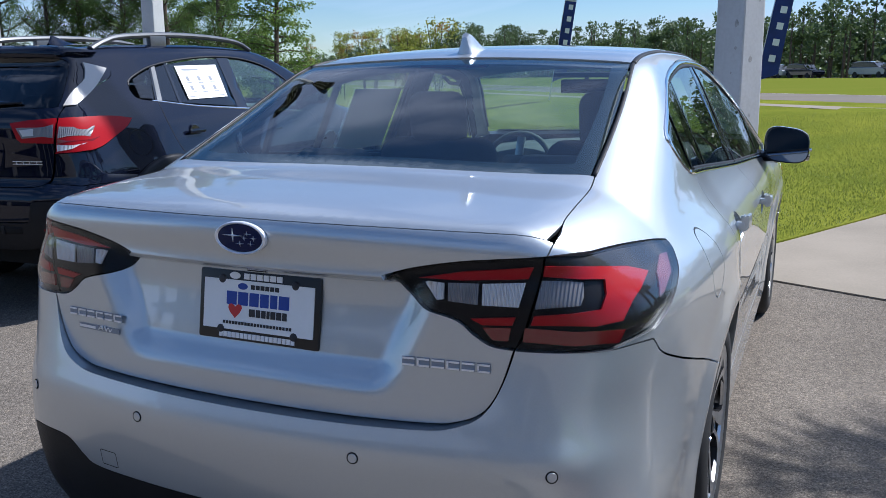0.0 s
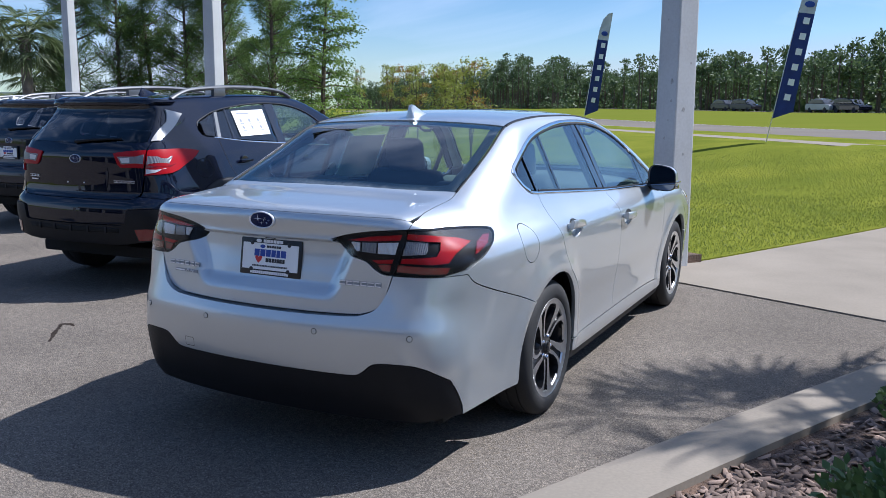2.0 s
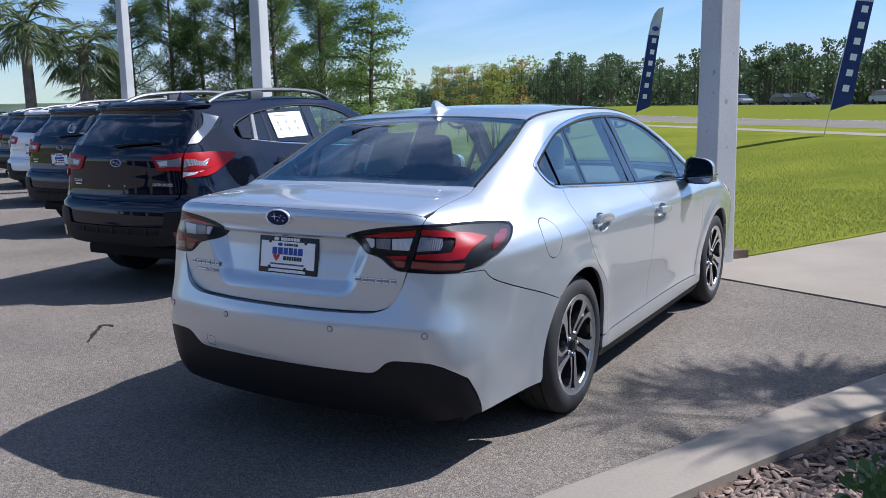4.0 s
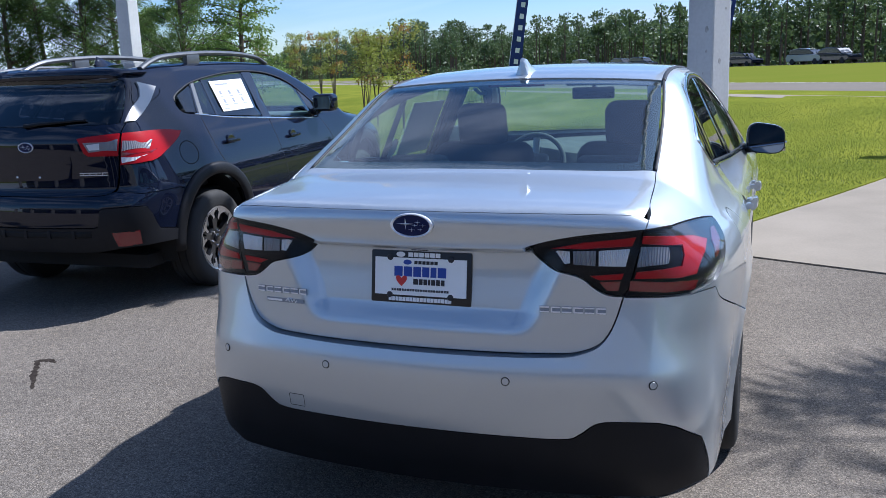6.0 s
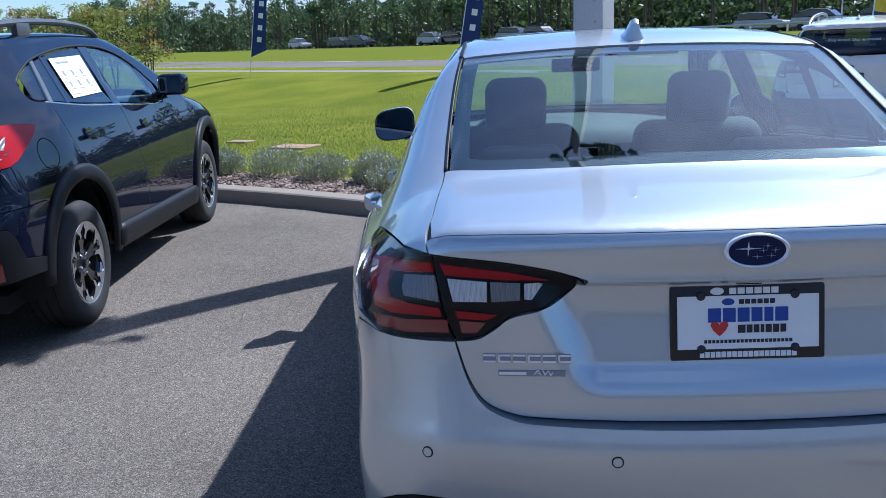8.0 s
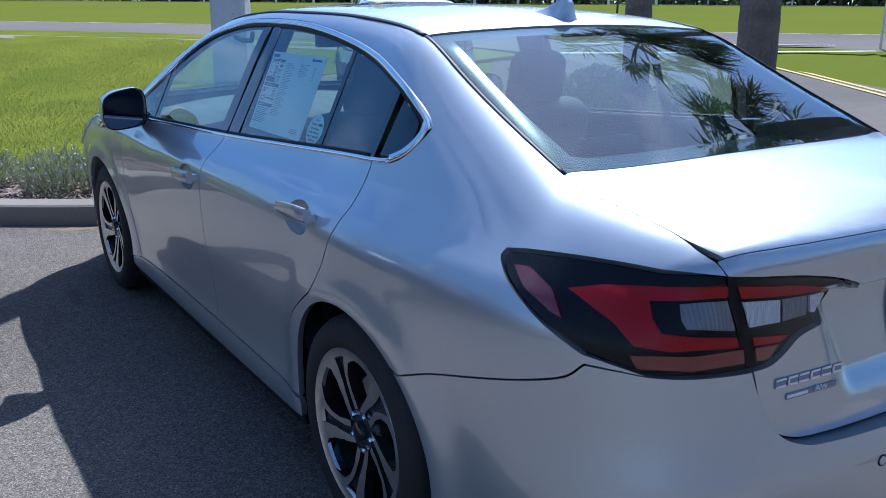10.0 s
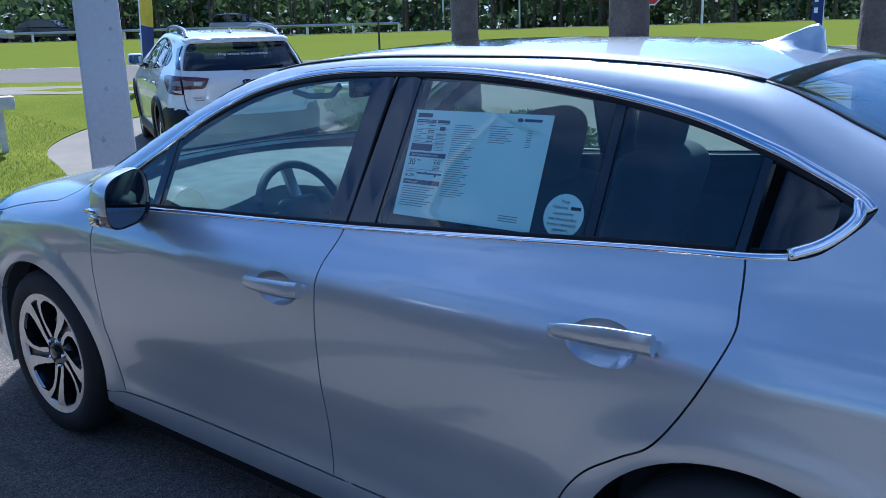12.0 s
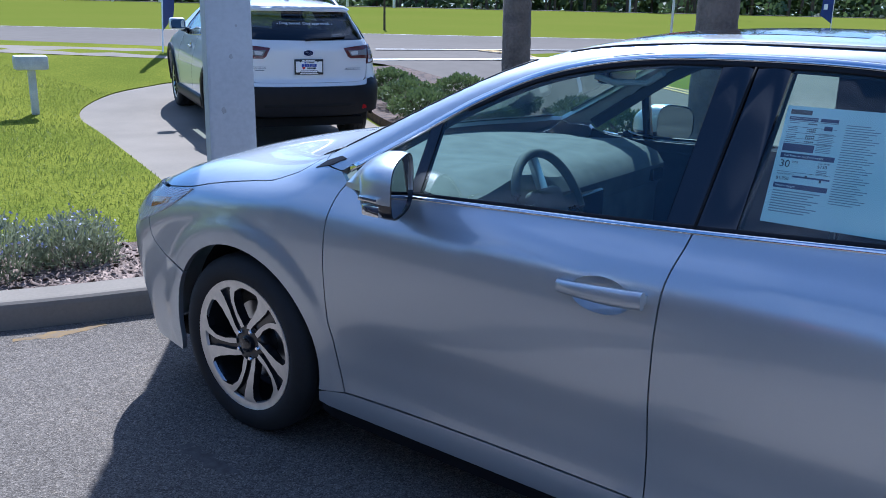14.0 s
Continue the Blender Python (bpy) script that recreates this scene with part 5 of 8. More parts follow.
for mx in (1, -1):
    bm = bmesh.new()
    rings = [[bm.verts.new(p) for p in mirror_ring(y, k, mx, d)] for y, k, d in ((-0.040, 0.93, 0), (-0.052, 0.965, 0), (-0.050, 1.0, 0), (-0.02, 1.02, 0.0), (0.02, 0.98, 0.0), (0.055, 0.86, -0.004), (0.085, 0.66, -0.008), (0.102, 0.40, -0.012), (0.108, 0.1, -0.014))]
    for p, q in zip(rings, rings[1:]):
        for i in range(36):
            bm.faces.new((p[i], p[(i + 1) % 36], q[(i + 1) % 36], q[i]))
    bm.faces.new(rings[-1])
    bmesh.ops.recalc_face_normals(bm, faces=bm.faces)
    mirror = part("door_mirror", bm, SILVER, car, smooth=True)
    mirror.data.materials.append(GLOSSBLACK)
    for f in mirror.data.polygons:
        f.material_index = int(f.center.z < -0.030 or f.center.y + 0.045 * mx * f.center.x / 0.105 < -0.046)
    mirror.matrix_basis = Matrix.Translation((mx * 0.968, 3.09, 1.050))
    bm = bmesh.new()
    bm.faces.new([bm.verts.new(p) for p in mirror_ring(-0.046, 0.935, mx)])
    bmesh.ops.recalc_face_normals(bm, faces=bm.faces)
    part("mirror_glass", bm, MIRRORGLASS, mirror)
    bm = bmesh.new()
    add_box(bm, 0.070, 0.116, -0.055, 0.015, -0.024, -0.012, 0.003)
    add_box(bm, 0.060, 0.108, -0.055, 0.01, -0.068, -0.034, 0.008)
    for v in bm.verts:
        v.co.x *= mx
    part("indicator", bm, CHROME, mirror, "clear indicator strip and bright lower shell", smooth=True)
    tube("mirror_stalk", [(mx * 0.80, 3.20, 0.995), (mx * 0.86, 3.18, 0.985), (mx * 0.92, 3.15, 0.990)], [0.032, 0.028, 0.034], GLOSSBLACK, car)

# roof aerial fin
bm = bmesh.new()
sections = [(1.46, 0.004, 0.004), (1.43, 0.030, 0.006), (1.38, 0.040, 0.026), (1.34, 0.042, 0.046), (1.305, 0.040, 0.066), (1.285, 0.036, 0.072), (1.27, 0.030, 0.060), (1.262, 0.02, 0.01)]
rows = []
for y, w, hgt in sections:
    z0 = float(B.on_top([0], [y])[0, 2]) - 0.004
    rows.append([bm.verts.new((w * a, y - 0.0 * b, z0 + hgt * b)) for a, b in ((-1, 0), (-0.72, 0.22), (-0.46, 0.6), (-0.30, 0.93), (0, 1), (0.30, 0.93), (0.46, 0.6), (0.72, 0.22), (1, 0))])
for a, b in zip(rows, rows[1:]):
    for q in range(8):
        bm.faces.new((a[q], a[q + 1], b[q + 1], b[q]))
bm.faces.new(rows[-1])
bmesh.ops.recalc_face_normals(bm, faces=bm.faces)
part("aerial_fin", bm, SILVER, car, smooth=True)

# parking sensors and tow-eye cover
for x, z in ((0.294, 0.609), (-0.279, 0.609), (0.697, 0.609), (-0.679, 0.609)):
    p = B.on_tail([x], [z])
    n = B.normal(p)[0]
    q = Vector(n).to_track_quat("X", "Z").to_matrix().to_4x4()
    sensor = lathe("parking_sensor", [(0.0, 0.0025), (0.0095, 0.0025), (0.0105, 0.001)], SILVER, car, n=18, m=Matrix.Translation(p[0]) @ q)
    lathe("sensor_ring", [(0.0105, 0.0015), (0.0125, 0.0018), (0.013, 0.0)], UNDER, sensor, n=18)
cover = tail_line(B, [(-0.43, 0.452), (-0.375, 0.452), (-0.375, 0.492), (-0.43, 0.492)], soft=False)
strip("tow_cover", B, np.vstack([a + (b - a) * t for a, b in zip(cover, np.roll(cover, -1, 0)) for t in (0.05, 0.35, 0.65, 0.95)]), 0.002, 0.0004, UNDER, car, closed=True)


# badges and number plate (brand lettering as plain blocks)
def blocks(name, parent, widths, height, gap, material, m, depth=0.003, hollow=False):
    """A row of plain blocks in place of a word, its middle at the origin of m, lying in x and z, towards -y."""
    total = sum(widths) + gap * (len(widths) - 1)
    bm, x = bmesh.new(), -total / 2
    for k, w in enumerate(widths):
        if hollow:
            t = height * 0.22
            add_box(bm, x, x + w, -depth, 0, height / 2 - t, height / 2)
            add_box(bm, x, x + w, -depth, 0, -height / 2, -height / 2 + t)
            if k % 2:
                add_box(bm, x, x + t, -depth, 0, -height / 2, height / 2)
        else:
            add_box(bm, x, x + w, -depth, 0, -height / 2, height / 2)
        x += w + gap
    ob = part(name, bm, material, parent)
    ob.matrix_basis = m
    if len(widths) > 4:
        ob["kind"] = "stuff"
    return ob


def tail_pose(x, z, out=0.0, lean=0.0):
    """A pose on the car's tail: x to the right, z up the skin, y into it."""
    p = LB.on_tail([x], [z])
    n = Vector(LB.normal(p)[0])
    ax = Vector((0, 0, 1)).cross(n)
    ax = -ax.normalized() if ax.x < 0 else ax.normalized()
    zz = n.cross(ax) if n.cross(ax).z > 0 else ax.cross(n)
    mm = Matrix((ax, -n, zz)).transposed().to_4x4()
    return Matrix.Translation(Vector(p[0]) + n * out) @ mm


# dark blocks behind the bright ones stand in for the letters' shaded edges
for widths, hgt, gap_, x, z in (([0.0275] * 6, 0.0195, 0.0042, -0.460, 0.816), ([0.0275] * 6, 0.0195, 0.0042, 0.472, 0.811)):
    blocks("badge_base", car, widths, hgt, gap_, GREYINK, tail_pose(x, z, 0.0), 0.0022)
    blocks("badge", car, [w - 0.001 for w in widths], hgt - 0.002, gap_ + 0.001, BRIGHT, tail_pose(x, z, 0.001), hollow=True)
blocks("badge_base", car, [0.062, 0.080], 0.013, 0.0, GREYINK, tail_pose(-0.450, 0.783, 0.0), 0.002)
blocks("badge", car, [0.058], 0.006, 0.0, BRIGHT, tail_pose(-0.490, 0.783, 0.001), 0.002)
lettering("badge", "AWD", 0.0165, BRIGHT, car, tail_pose(-0.415, 0.783, 0.0015) @ pose(0, 0, 0, 90) @ Matrix.Shear("XY", 4, (0.28, 0)), 0.002, stretch=1.55)
em = new("emblem", None)
em.parent, em.matrix_basis = car, tail_pose(0.004, 1.043, 0.002)


def ellipse(name, rx, rz, y0, y1, material, parent, n=40, ring=0.0):
    bm = bmesh.new()
    if ring:
        prof = [(1.0, y0), (1.0, y1 + 0.002), (1.0 - ring * 0.4, y1), (1.0 - ring, y1 + 0.003), (1.0 - ring, y0)]
    else:
        prof = [(1.0, y0), (1.0, y1 + 0.001), (0.97, y1), (0.0, y1)]
    rows = [[bm.verts.new((rx * k * math.cos(2 * math.pi * i / n), y, rz * k * math.sin(2 * math.pi * i / n))) for i in range(n)] for k, y in prof]
    for a, b in zip(rows, rows[1:]):
        for i in range(n):
            bm.faces.new((a[i], a[(i + 1) % n], b[(i + 1) % n], b[i]))
    bmesh.ops.remove_doubles(bm, verts=bm.verts, dist=1e-6)
    bmesh.ops.recalc_face_normals(bm, faces=bm.faces)
    return part(name, bm, material, parent, smooth=True)


EMBLEM_BLUE = mat("emblem_blue", (0.006, 0.012, 0.06), 0.35, spec=0.2)
ellipse("emblem_disc", 0.060, 0.030, 0.0, -0.006, EMBLEM_BLUE, em)
ellipse("emblem_ring", 0.066, 0.036, 0.002, -0.009, BRIGHT, em, ring=0.13)


def star(cx, cz, r, parent):
    bm = bmesh.new()
    c = bm.verts.new((cx, -0.010, cz))
    pts = [bm.verts.new((cx + (r * (1.5 if k % 4 == 0 else 0.85) if k % 2 == 0 else r * 0.16) * math.cos(k * math.pi / 4), -0.0065, cz + (r * (1.5 if k % 4 == 0 else 0.95) if k % 2 == 0 else r * 0.16) * math.sin(k * math.pi / 4))) for k in range(8)]
    for k in range(8):
        bm.faces.new((c, pts[k], pts[(k + 1) % 8]))
    bmesh.ops.recalc_face_normals(bm, faces=bm.faces)
    return part("emblem_star", bm, BRIGHT, parent)


for cx, cz, r in ((-0.018, 0.005, 0.019), (0.020, 0.010, 0.007), (0.012, 0.001, 0.007), (0.036, 0.001, 0.007), (0.000, -0.012, 0.008), (0.028, -0.011, 0.007)):
    star(cx, cz, r, em)

plate = new("number_plate", None)
plate.parent, plate.matrix_basis = car, Matrix.Translation((0.007, 0.044, 0.876)) @ pose(0, 0, 0, -8.5) @ Matrix.Diagonal((1.03, 1, 1.0, 1))


def plate_face(plate, s=1.0):
    """A dealer's plate in a black holder; its words are plain blocks."""
    bm = bmesh.new()
    add_box(bm, -0.157, 0.157, 0.0, 0.012, -0.080, 0.080, 0.006)
    part("plate_holder", bm, mat("plate_black", (0.012, 0.012, 0.013), 0.35), plate, "black plate holder", smooth=True)
    box("plate", -0.143, 0.143, -0.002, 0.002, -0.055, 0.058, PAPER, plate, "white plate with blue and black marks")
    t = Matrix.Translation
    blocks("word", plate, [0.014] * 6, 0.013, 0.003, WHITEINK, t((0.012, -0.0005, 0.068)), 0.002)
    ellipse("mark", 0.014, 0.008, -0.0005, -0.002, WHITEINK, plate, 20).matrix_basis = t((-0.062, 0, 0.068))
    blocks("word", plate, [0.010] * 6, 0.010, 0.0025, INKBLACK, t((0.018, -0.002, 0.045)), 0.001)
    ellipse("mark", 0.013, 0.0075, 0, -0.001, INKBLUE, plate, 20).matrix_basis = t((-0.040, -0.002, 0.045))
    blocks("word", plate, [0.026, 0.026, 0.024, 0.022, 0.018, 0.026], 0.030, 0.004, INKBLUE, t((0.0, -0.002, 0.017)), 0.001)
    blocks("word", plate, [0.015, 0.011, 0.011, 0.007, 0.012, 0.012, 0.011], 0.017, 0.003, INKBLACK, t((0.028, -0.002, -0.013)), 0.0015)
    heart = [(0.0, -0.018), (0.013, -0.005), (0.018, 0.005), (0.016, 0.012), (0.009, 0.014), (0.002, 0.010), (0.0, 0.006), (-0.002, 0.010), (-0.009, 0.014), (-0.016, 0.012), (-0.018, 0.005), (-0.013, -0.005)]
    prism("heart", heart, 0.001, INKRED, plate, m=t((-0.058, -0.0032, -0.010)))
    blocks("word", plate, [0.006] * 22, 0.007, 0.0022, INKBLACK, t((0.0, -0.002, -0.039)), 0.001)
    blocks("word", plate, [0.009] * 18, 0.012, 0.002, WHITEINK, t((0.0, -0.0005, -0.067)), 0.002)
    for x, z in ((-0.095, 0.058), (0.095, 0.058), (-0.095, -0.055), (0.095, -0.055)):
        lathe("screw", [(0.0, 0.005), (0.008, 0.004), (0.011, 0.0)], INKBLACK, plate, n=12, m=t((x, 0, z)) @ pose(0, 0, 0, 0, 0, -90))


plate_face(plate)
box("plate_lamp", -0.02, 0.035, 0.045, 0.09, 0.958, 0.972, TRIM, car, bevel=0.004)


# cabin
def soft_box(name, x0, x1, y0, y1, z0, z1, material, parent, bevel=0.05, m=None, label=""):
    bm = bmesh.new()
    add_box(bm, x0, x1, y0, y1, z0, z1)
    bmesh.ops.bevel(bm, geom=bm.edges[:], offset=bevel, segments=4, affect="EDGES", profile=0.5)
    if m is not None:
        bmesh.ops.transform(bm, matrix=m, verts=bm.verts[:])
    return part(name, bm, material, parent, label, smooth=True)


def front_seat(x):
    s = new("front_seat", None)
    s.parent, s.matrix_basis = car, Matrix.Translation((x, 2.35, 0.30))
    soft_box("seat_cushion", -0.25, 0.25, -0.25, 0.28, 0.06, 0.24, CLOTH, s, 0.06)
    soft_box("backrest", -0.26, 0.26, -0.10, 0.08, 0.16, 0.87, CLOTH, s, 0.075, Matrix.Translation((0, -0.24, 0)) @ pose(0, 0, 0, 17))
    soft_box("headrest", -0.125, 0.125, -0.06, 0.06, 0.84, 1.07, CLOTH, s, 0.055, Matrix.Translation((0, -0.28, -0.02)) @ pose(0, 0, 0, 12))
    for dx in (-0.06, 0.06):
        tube("headrest_post", [(dx, -0.46, 0.70), (dx, -0.485, 0.90)], 0.007, CHROME, s)


front_seat(-0.37)
front_seat(0.37)
bench = new("rear_seat", None)
bench.parent = car
soft_box("seat_cushion", -0.66, 0.66, 1.28, 1.82, 0.36, 0.52, CLOTH, bench, 0.06)
soft_box("backrest", -0.66, 0.66, -0.09, 0.08, 0.0, 0.60, CLOTH, bench, 0.06, Matrix.Translation((0, 1.32, 0.46)) @ pose(0, 0, 0, 22))
for x in (-0.40, 0.0, 0.40):
    soft_box("headrest", -0.13, 0.13, 1.02, 1.12, 1.03, 1.145 - 0.03 * (x == 0), CLOTH, bench, 0.035, Matrix.Translation((x, 0, 0)))
box("parcel_shelf", -0.70, 0.70, 0.56, 1.16, 1.035, 1.06, INNER, car, bevel=0.01)
lathe("shelf_speaker", [(0.0, 0.012), (0.10, 0.010), (0.11, 0.0)], TRIM, car, n=30, m=Matrix.Translation((-0.20, 0.84, 1.062)) @ pose(0, 0, 0, 0, -90, 0))
box("cabin_floor", -0.72, 0.72, 1.2, 3.6, 0.27, 0.31, INNER, car)
dash = new("dashboard", None)
dash.parent = car
rows = []
bm = bmesh.new()
for k in range(25):
    x = -0.74 + 1.48 * k / 24
    back = 0.20 * (x / 0.74) ** 2                 # the screen's foot curves back at the sides
    hump = 0.045 * math.exp(-((x + 0.37) / 0.17) ** 2)
    rows.append([bm.verts.new((x, y, z)) for y, z in ((3.685 - back * 0.95, 1.035 - 0.09 * x * x), (3.5 - back * 0.9, 1.020 - 0.06 * x * x), (3.25 - back * 0.4, 1.0 + hump * 0.4), (3.10, 0.985 + hump), (3.02, 0.962 + hump), (2.985, 0.915 + hump * 0.6), (2.99, 0.85), (3.03, 0.78))])
for a, b in zip(rows, rows[1:]):
    for q in range(7):
        bm.faces.new((a[q], a[q + 1], b[q + 1], b[q]))
bmesh.ops.recalc_face_normals(bm, faces=bm.faces)
part("dash_top", bm, DASH, dash, smooth=True)
for x in (-0.66, 0.66):
    box("air_vent", x - 0.05, x + 0.05, 2.97, 3.0, 0.85, 0.90, GLOSSBLACK, dash, bevel=0.008)
soft_box("dash_face", -0.72, 0.72, 2.99, 3.3, 0.55, 0.86, DASH, dash, 0.04)
soft_box("touch_screen", -0.13, 0.13, 2.955, 2.995, 0.62, 0.90, GLOSSBLACK, dash, 0.012)
soft_box("centre_console", -0.13, 0.13, 2.0, 3.0, 0.30, 0.58, DASH, car, 0.04)
steer = new("steering_wheel", None)
steer.parent, steer.matrix_basis = car, Matrix.Translation((-0.37, 2.90, 0.92)) @ pose(0, 0, 0, -25)
bm = bmesh.new()
ring = [(0.185 * math.cos(2 * math.pi * k / 36), 0, 0.185 * math.sin(2 * math.pi * k / 36)) for k in range(37)]
add_tube(bm, ring, 0.016, 10, cap=False)
bmesh.ops.recalc_face_normals(bm, faces=bm.faces)
part("wheel_ring", bm, DASH, steer, smooth=True)
soft_box("airbag_cover", -0.085, 0.085, -0.02, 0.05, -0.07, 0.065, DASH, steer, 0.03)
for a in (0, 180, 270):
    box("wheel_spoke", 0.05, 0.18, 0.0, 0.02, -0.022, 0.022, SATIN if a == 270 else DASH, steer, bevel=0.006, m=pose(0, 0, 0, 0, a, 0))
tube("steering_column", [(-0.37, 2.92, 0.91), (-0.37, 3.1, 0.84)], 0.04, DASH, car)
box("rear_view_mirror", -0.125, 0.125, 2.86, 2.89, 1.305, 1.375, GLOSSBLACK, car, bevel=0.012)
tube("mirror_stem", [(0, 2.89, 1.36), (0, 2.93, 1.405)], 0.012, TRIM, car)
box("camera_housing", -0.16, 0.16, 2.86, 3.0, 1.385, 1.41, INNER, car, bevel=0.008)
for mx in (1, -1):
    tube("grab_handle", [(mx * 0.60, 2.45, 1.39), (mx * 0.585, 2.5, 1.36), (mx * 0.585, 2.6, 1.355), (mx * 0.60, 2.65, 1.37)], 0.009, LINER, car)


# ---- notices on the saloon's rear side window ----
def glass_pose(y, z, inward, mirror=True):
    """A pose on the side glass: x along the reading direction, z up the glass, y into the car."""
    p = B.on_side([y], [z])
    n = Vector(B.normal(p)[0])
    p = Vector(p[0])
    if mirror:
        n.x, p.x = -n.x, -p.x
    ax = Vector((0, -1, 0)) if mirror else Vector((0, 1, 0))
    ax = (ax - n * ax.dot(n)).normalized()
    return Matrix.Translation(p - n * inward) @ Matrix((ax, -n, ax.cross(-n))).transposed().to_4x4()


STICKPAPER = mat("price_sheet_paper", (0.80, 0.86, 0.86), 0.5, scale=6, fine=60, col2=(0.74, 0.80, 0.80))
sheet = new("price_sheet", None)
sheet.parent, sheet.matrix_basis = car, glass_pose(1.893, 1.212, 0.010)
W, H = 0.425, 0.285
T = Matrix.Translation
face_up = pose(0, 0, 0, 90)
box("paper", -W / 2, W / 2, 0.0, 0.0012, -H / 2, H / 2, STICKPAPER, sheet, "white printed price sheet")


NAVYINK = mat("navy_ink", (0.02, 0.03, 0.10), 0.5)


def bar(x0, x1, z0, z1, material=INKBLACK, name="printed_bar"):
    box(name, x0 - W / 2, x1 - W / 2, -0.0006, 0.0, H / 2 - z1, H / 2 - z0, material, sheet)


def words(x, z, text, size, material=INKBLACK, align="LEFT"):
    lettering("writing", text, size, material, sheet, T((x - W / 2, -0.0008, H / 2 - z)) @ face_up, 0.0002, align)


bar(0.010, 0.058, 0.009, 0.020)
bar(0.010, 0.075, 0.026, 0.034, NAVYINK)
words(0.013, 0.030, "GOVERNMENT 5-STAR SAFETY RATINGS", 0.0038, WHITEINK)
bar(0.080, 0.120, 0.026, 0.034, NAVYINK)
for z in (0.036, 0.050, 0.064, 0.078, 0.088):
    bar(0.010, 0.120, z, z + 0.0008)
for k, z in enumerate((0.040, 0.053, 0.058, 0.069, 0.074, 0.083)):
    for s in range(5):
        bar(0.055 + s * 0.0042, 0.058 + s * 0.0042, z, z + 0.003)
    bar(0.012, 0.034, z, z + 0.0018, GREYINK)
bar(0.010, 0.080, 0.092, 0.110, NAVYINK)
bar(0.092, 0.110, 0.044, 0.054, NAVYINK)
for k in range(12):
    bar(0.084, 0.116, 0.062 + k * 0.004, 0.0633 + k * 0.004, GREYINK)
bar(0.010, 0.130, 0.115, 0.127, NAVYINK)
words(0.018, 0.121, "Fuel Economy and Environment", 0.0068, WHITEINK)
words(0.012, 0.142, "30", 0.024)
words(0.040, 0.136, "MPG", 0.0065)
words(0.097, 0.133, "You SAVE", 0.0062)
words(0.097, 0.141, "$750", 0.0105)
for k in range(3):
    bar(0.097, 0.120, 0.149 + k * 0.004, 0.151 + k * 0.004, GREYINK)
bar(0.010, 0.130, 0.160, 0.1608)
words(0.012, 0.166, "Annual fuel COST", 0.0052)
words(0.012, 0.177, "$1,350", 0.0105)
bar(0.048, 0.130, 0.168, 0.172, NAVYINK)
bar(0.075, 0.080, 0.165, 0.171)
bar(0.108, 0.113, 0.172, 0.178)
bar(0.010, 0.130, 0.188, 0.200, NAVYINK)
words(0.014, 0.194, "fueleconomy.gov", 0.0066, WHITEINK)
for k in range(9):
    bar(0.012, 0.012 + 0.105 - 0.012 * (k % 3), 0.206 + k * 0.0062, 0.2085 + k * 0.0062, GREYINK)
for k in range(33):
    bar(0.138, 0.138 + (0.052, 0.068, 0.075, 0.060)[k * 7 % 4], 0.036 + k * 0.0058, 0.0378 + k * 0.0058, GREYINK)
for k in range(8):
    bar(0.250, 0.250 + (0.07, 0.05, 0.06)[k % 3], 0.034 + k * 0.0058, 0.0358 + k * 0.0058, GREYINK)
    bar(0.360, 0.375, 0.040 + k * 0.0058, 0.0418 + k * 0.0058, GREYINK)
bar(0.345, 0.395, 0.012, 0.019, NAVYINK)
ellipse("mark", 0.009, 0.005, 0.0, -0.0008, NAVYINK, sheet, 16).matrix_basis = T((0.333 - W / 2, 0, H / 2 - 0.0155))
for k in range(3):
    bar(0.330, 0.385, 0.252 + k * 0.006, 0.2545 + k * 0.006, GREYINK)

notice = new("round_notice", None)
notice.parent, notice.matrix_basis = car, glass_pose(1.600, 1.128, 0.010)
ellipse("paper", 0.052, 0.052, 0.001, 0.0, STICKPAPER, notice, 40)
for z, txt in ((0.033, "Your"), (0.019, "Genuine"), (0.005, "accessories"), (-0.008, "can be included"), (-0.021, "in your monthly"), (-0.033, "payment.")):
    lettering("writing", txt, 0.0118, INKBLACK, notice, T((-0.012 if txt == "Genuine" else 0.0, -0.0008, z)) @ face_up, 0.0002)
box("printed_bar", 0.016, 0.042, -0.0006, 0.0, 0.015, 0.023, INKBLACK, notice)




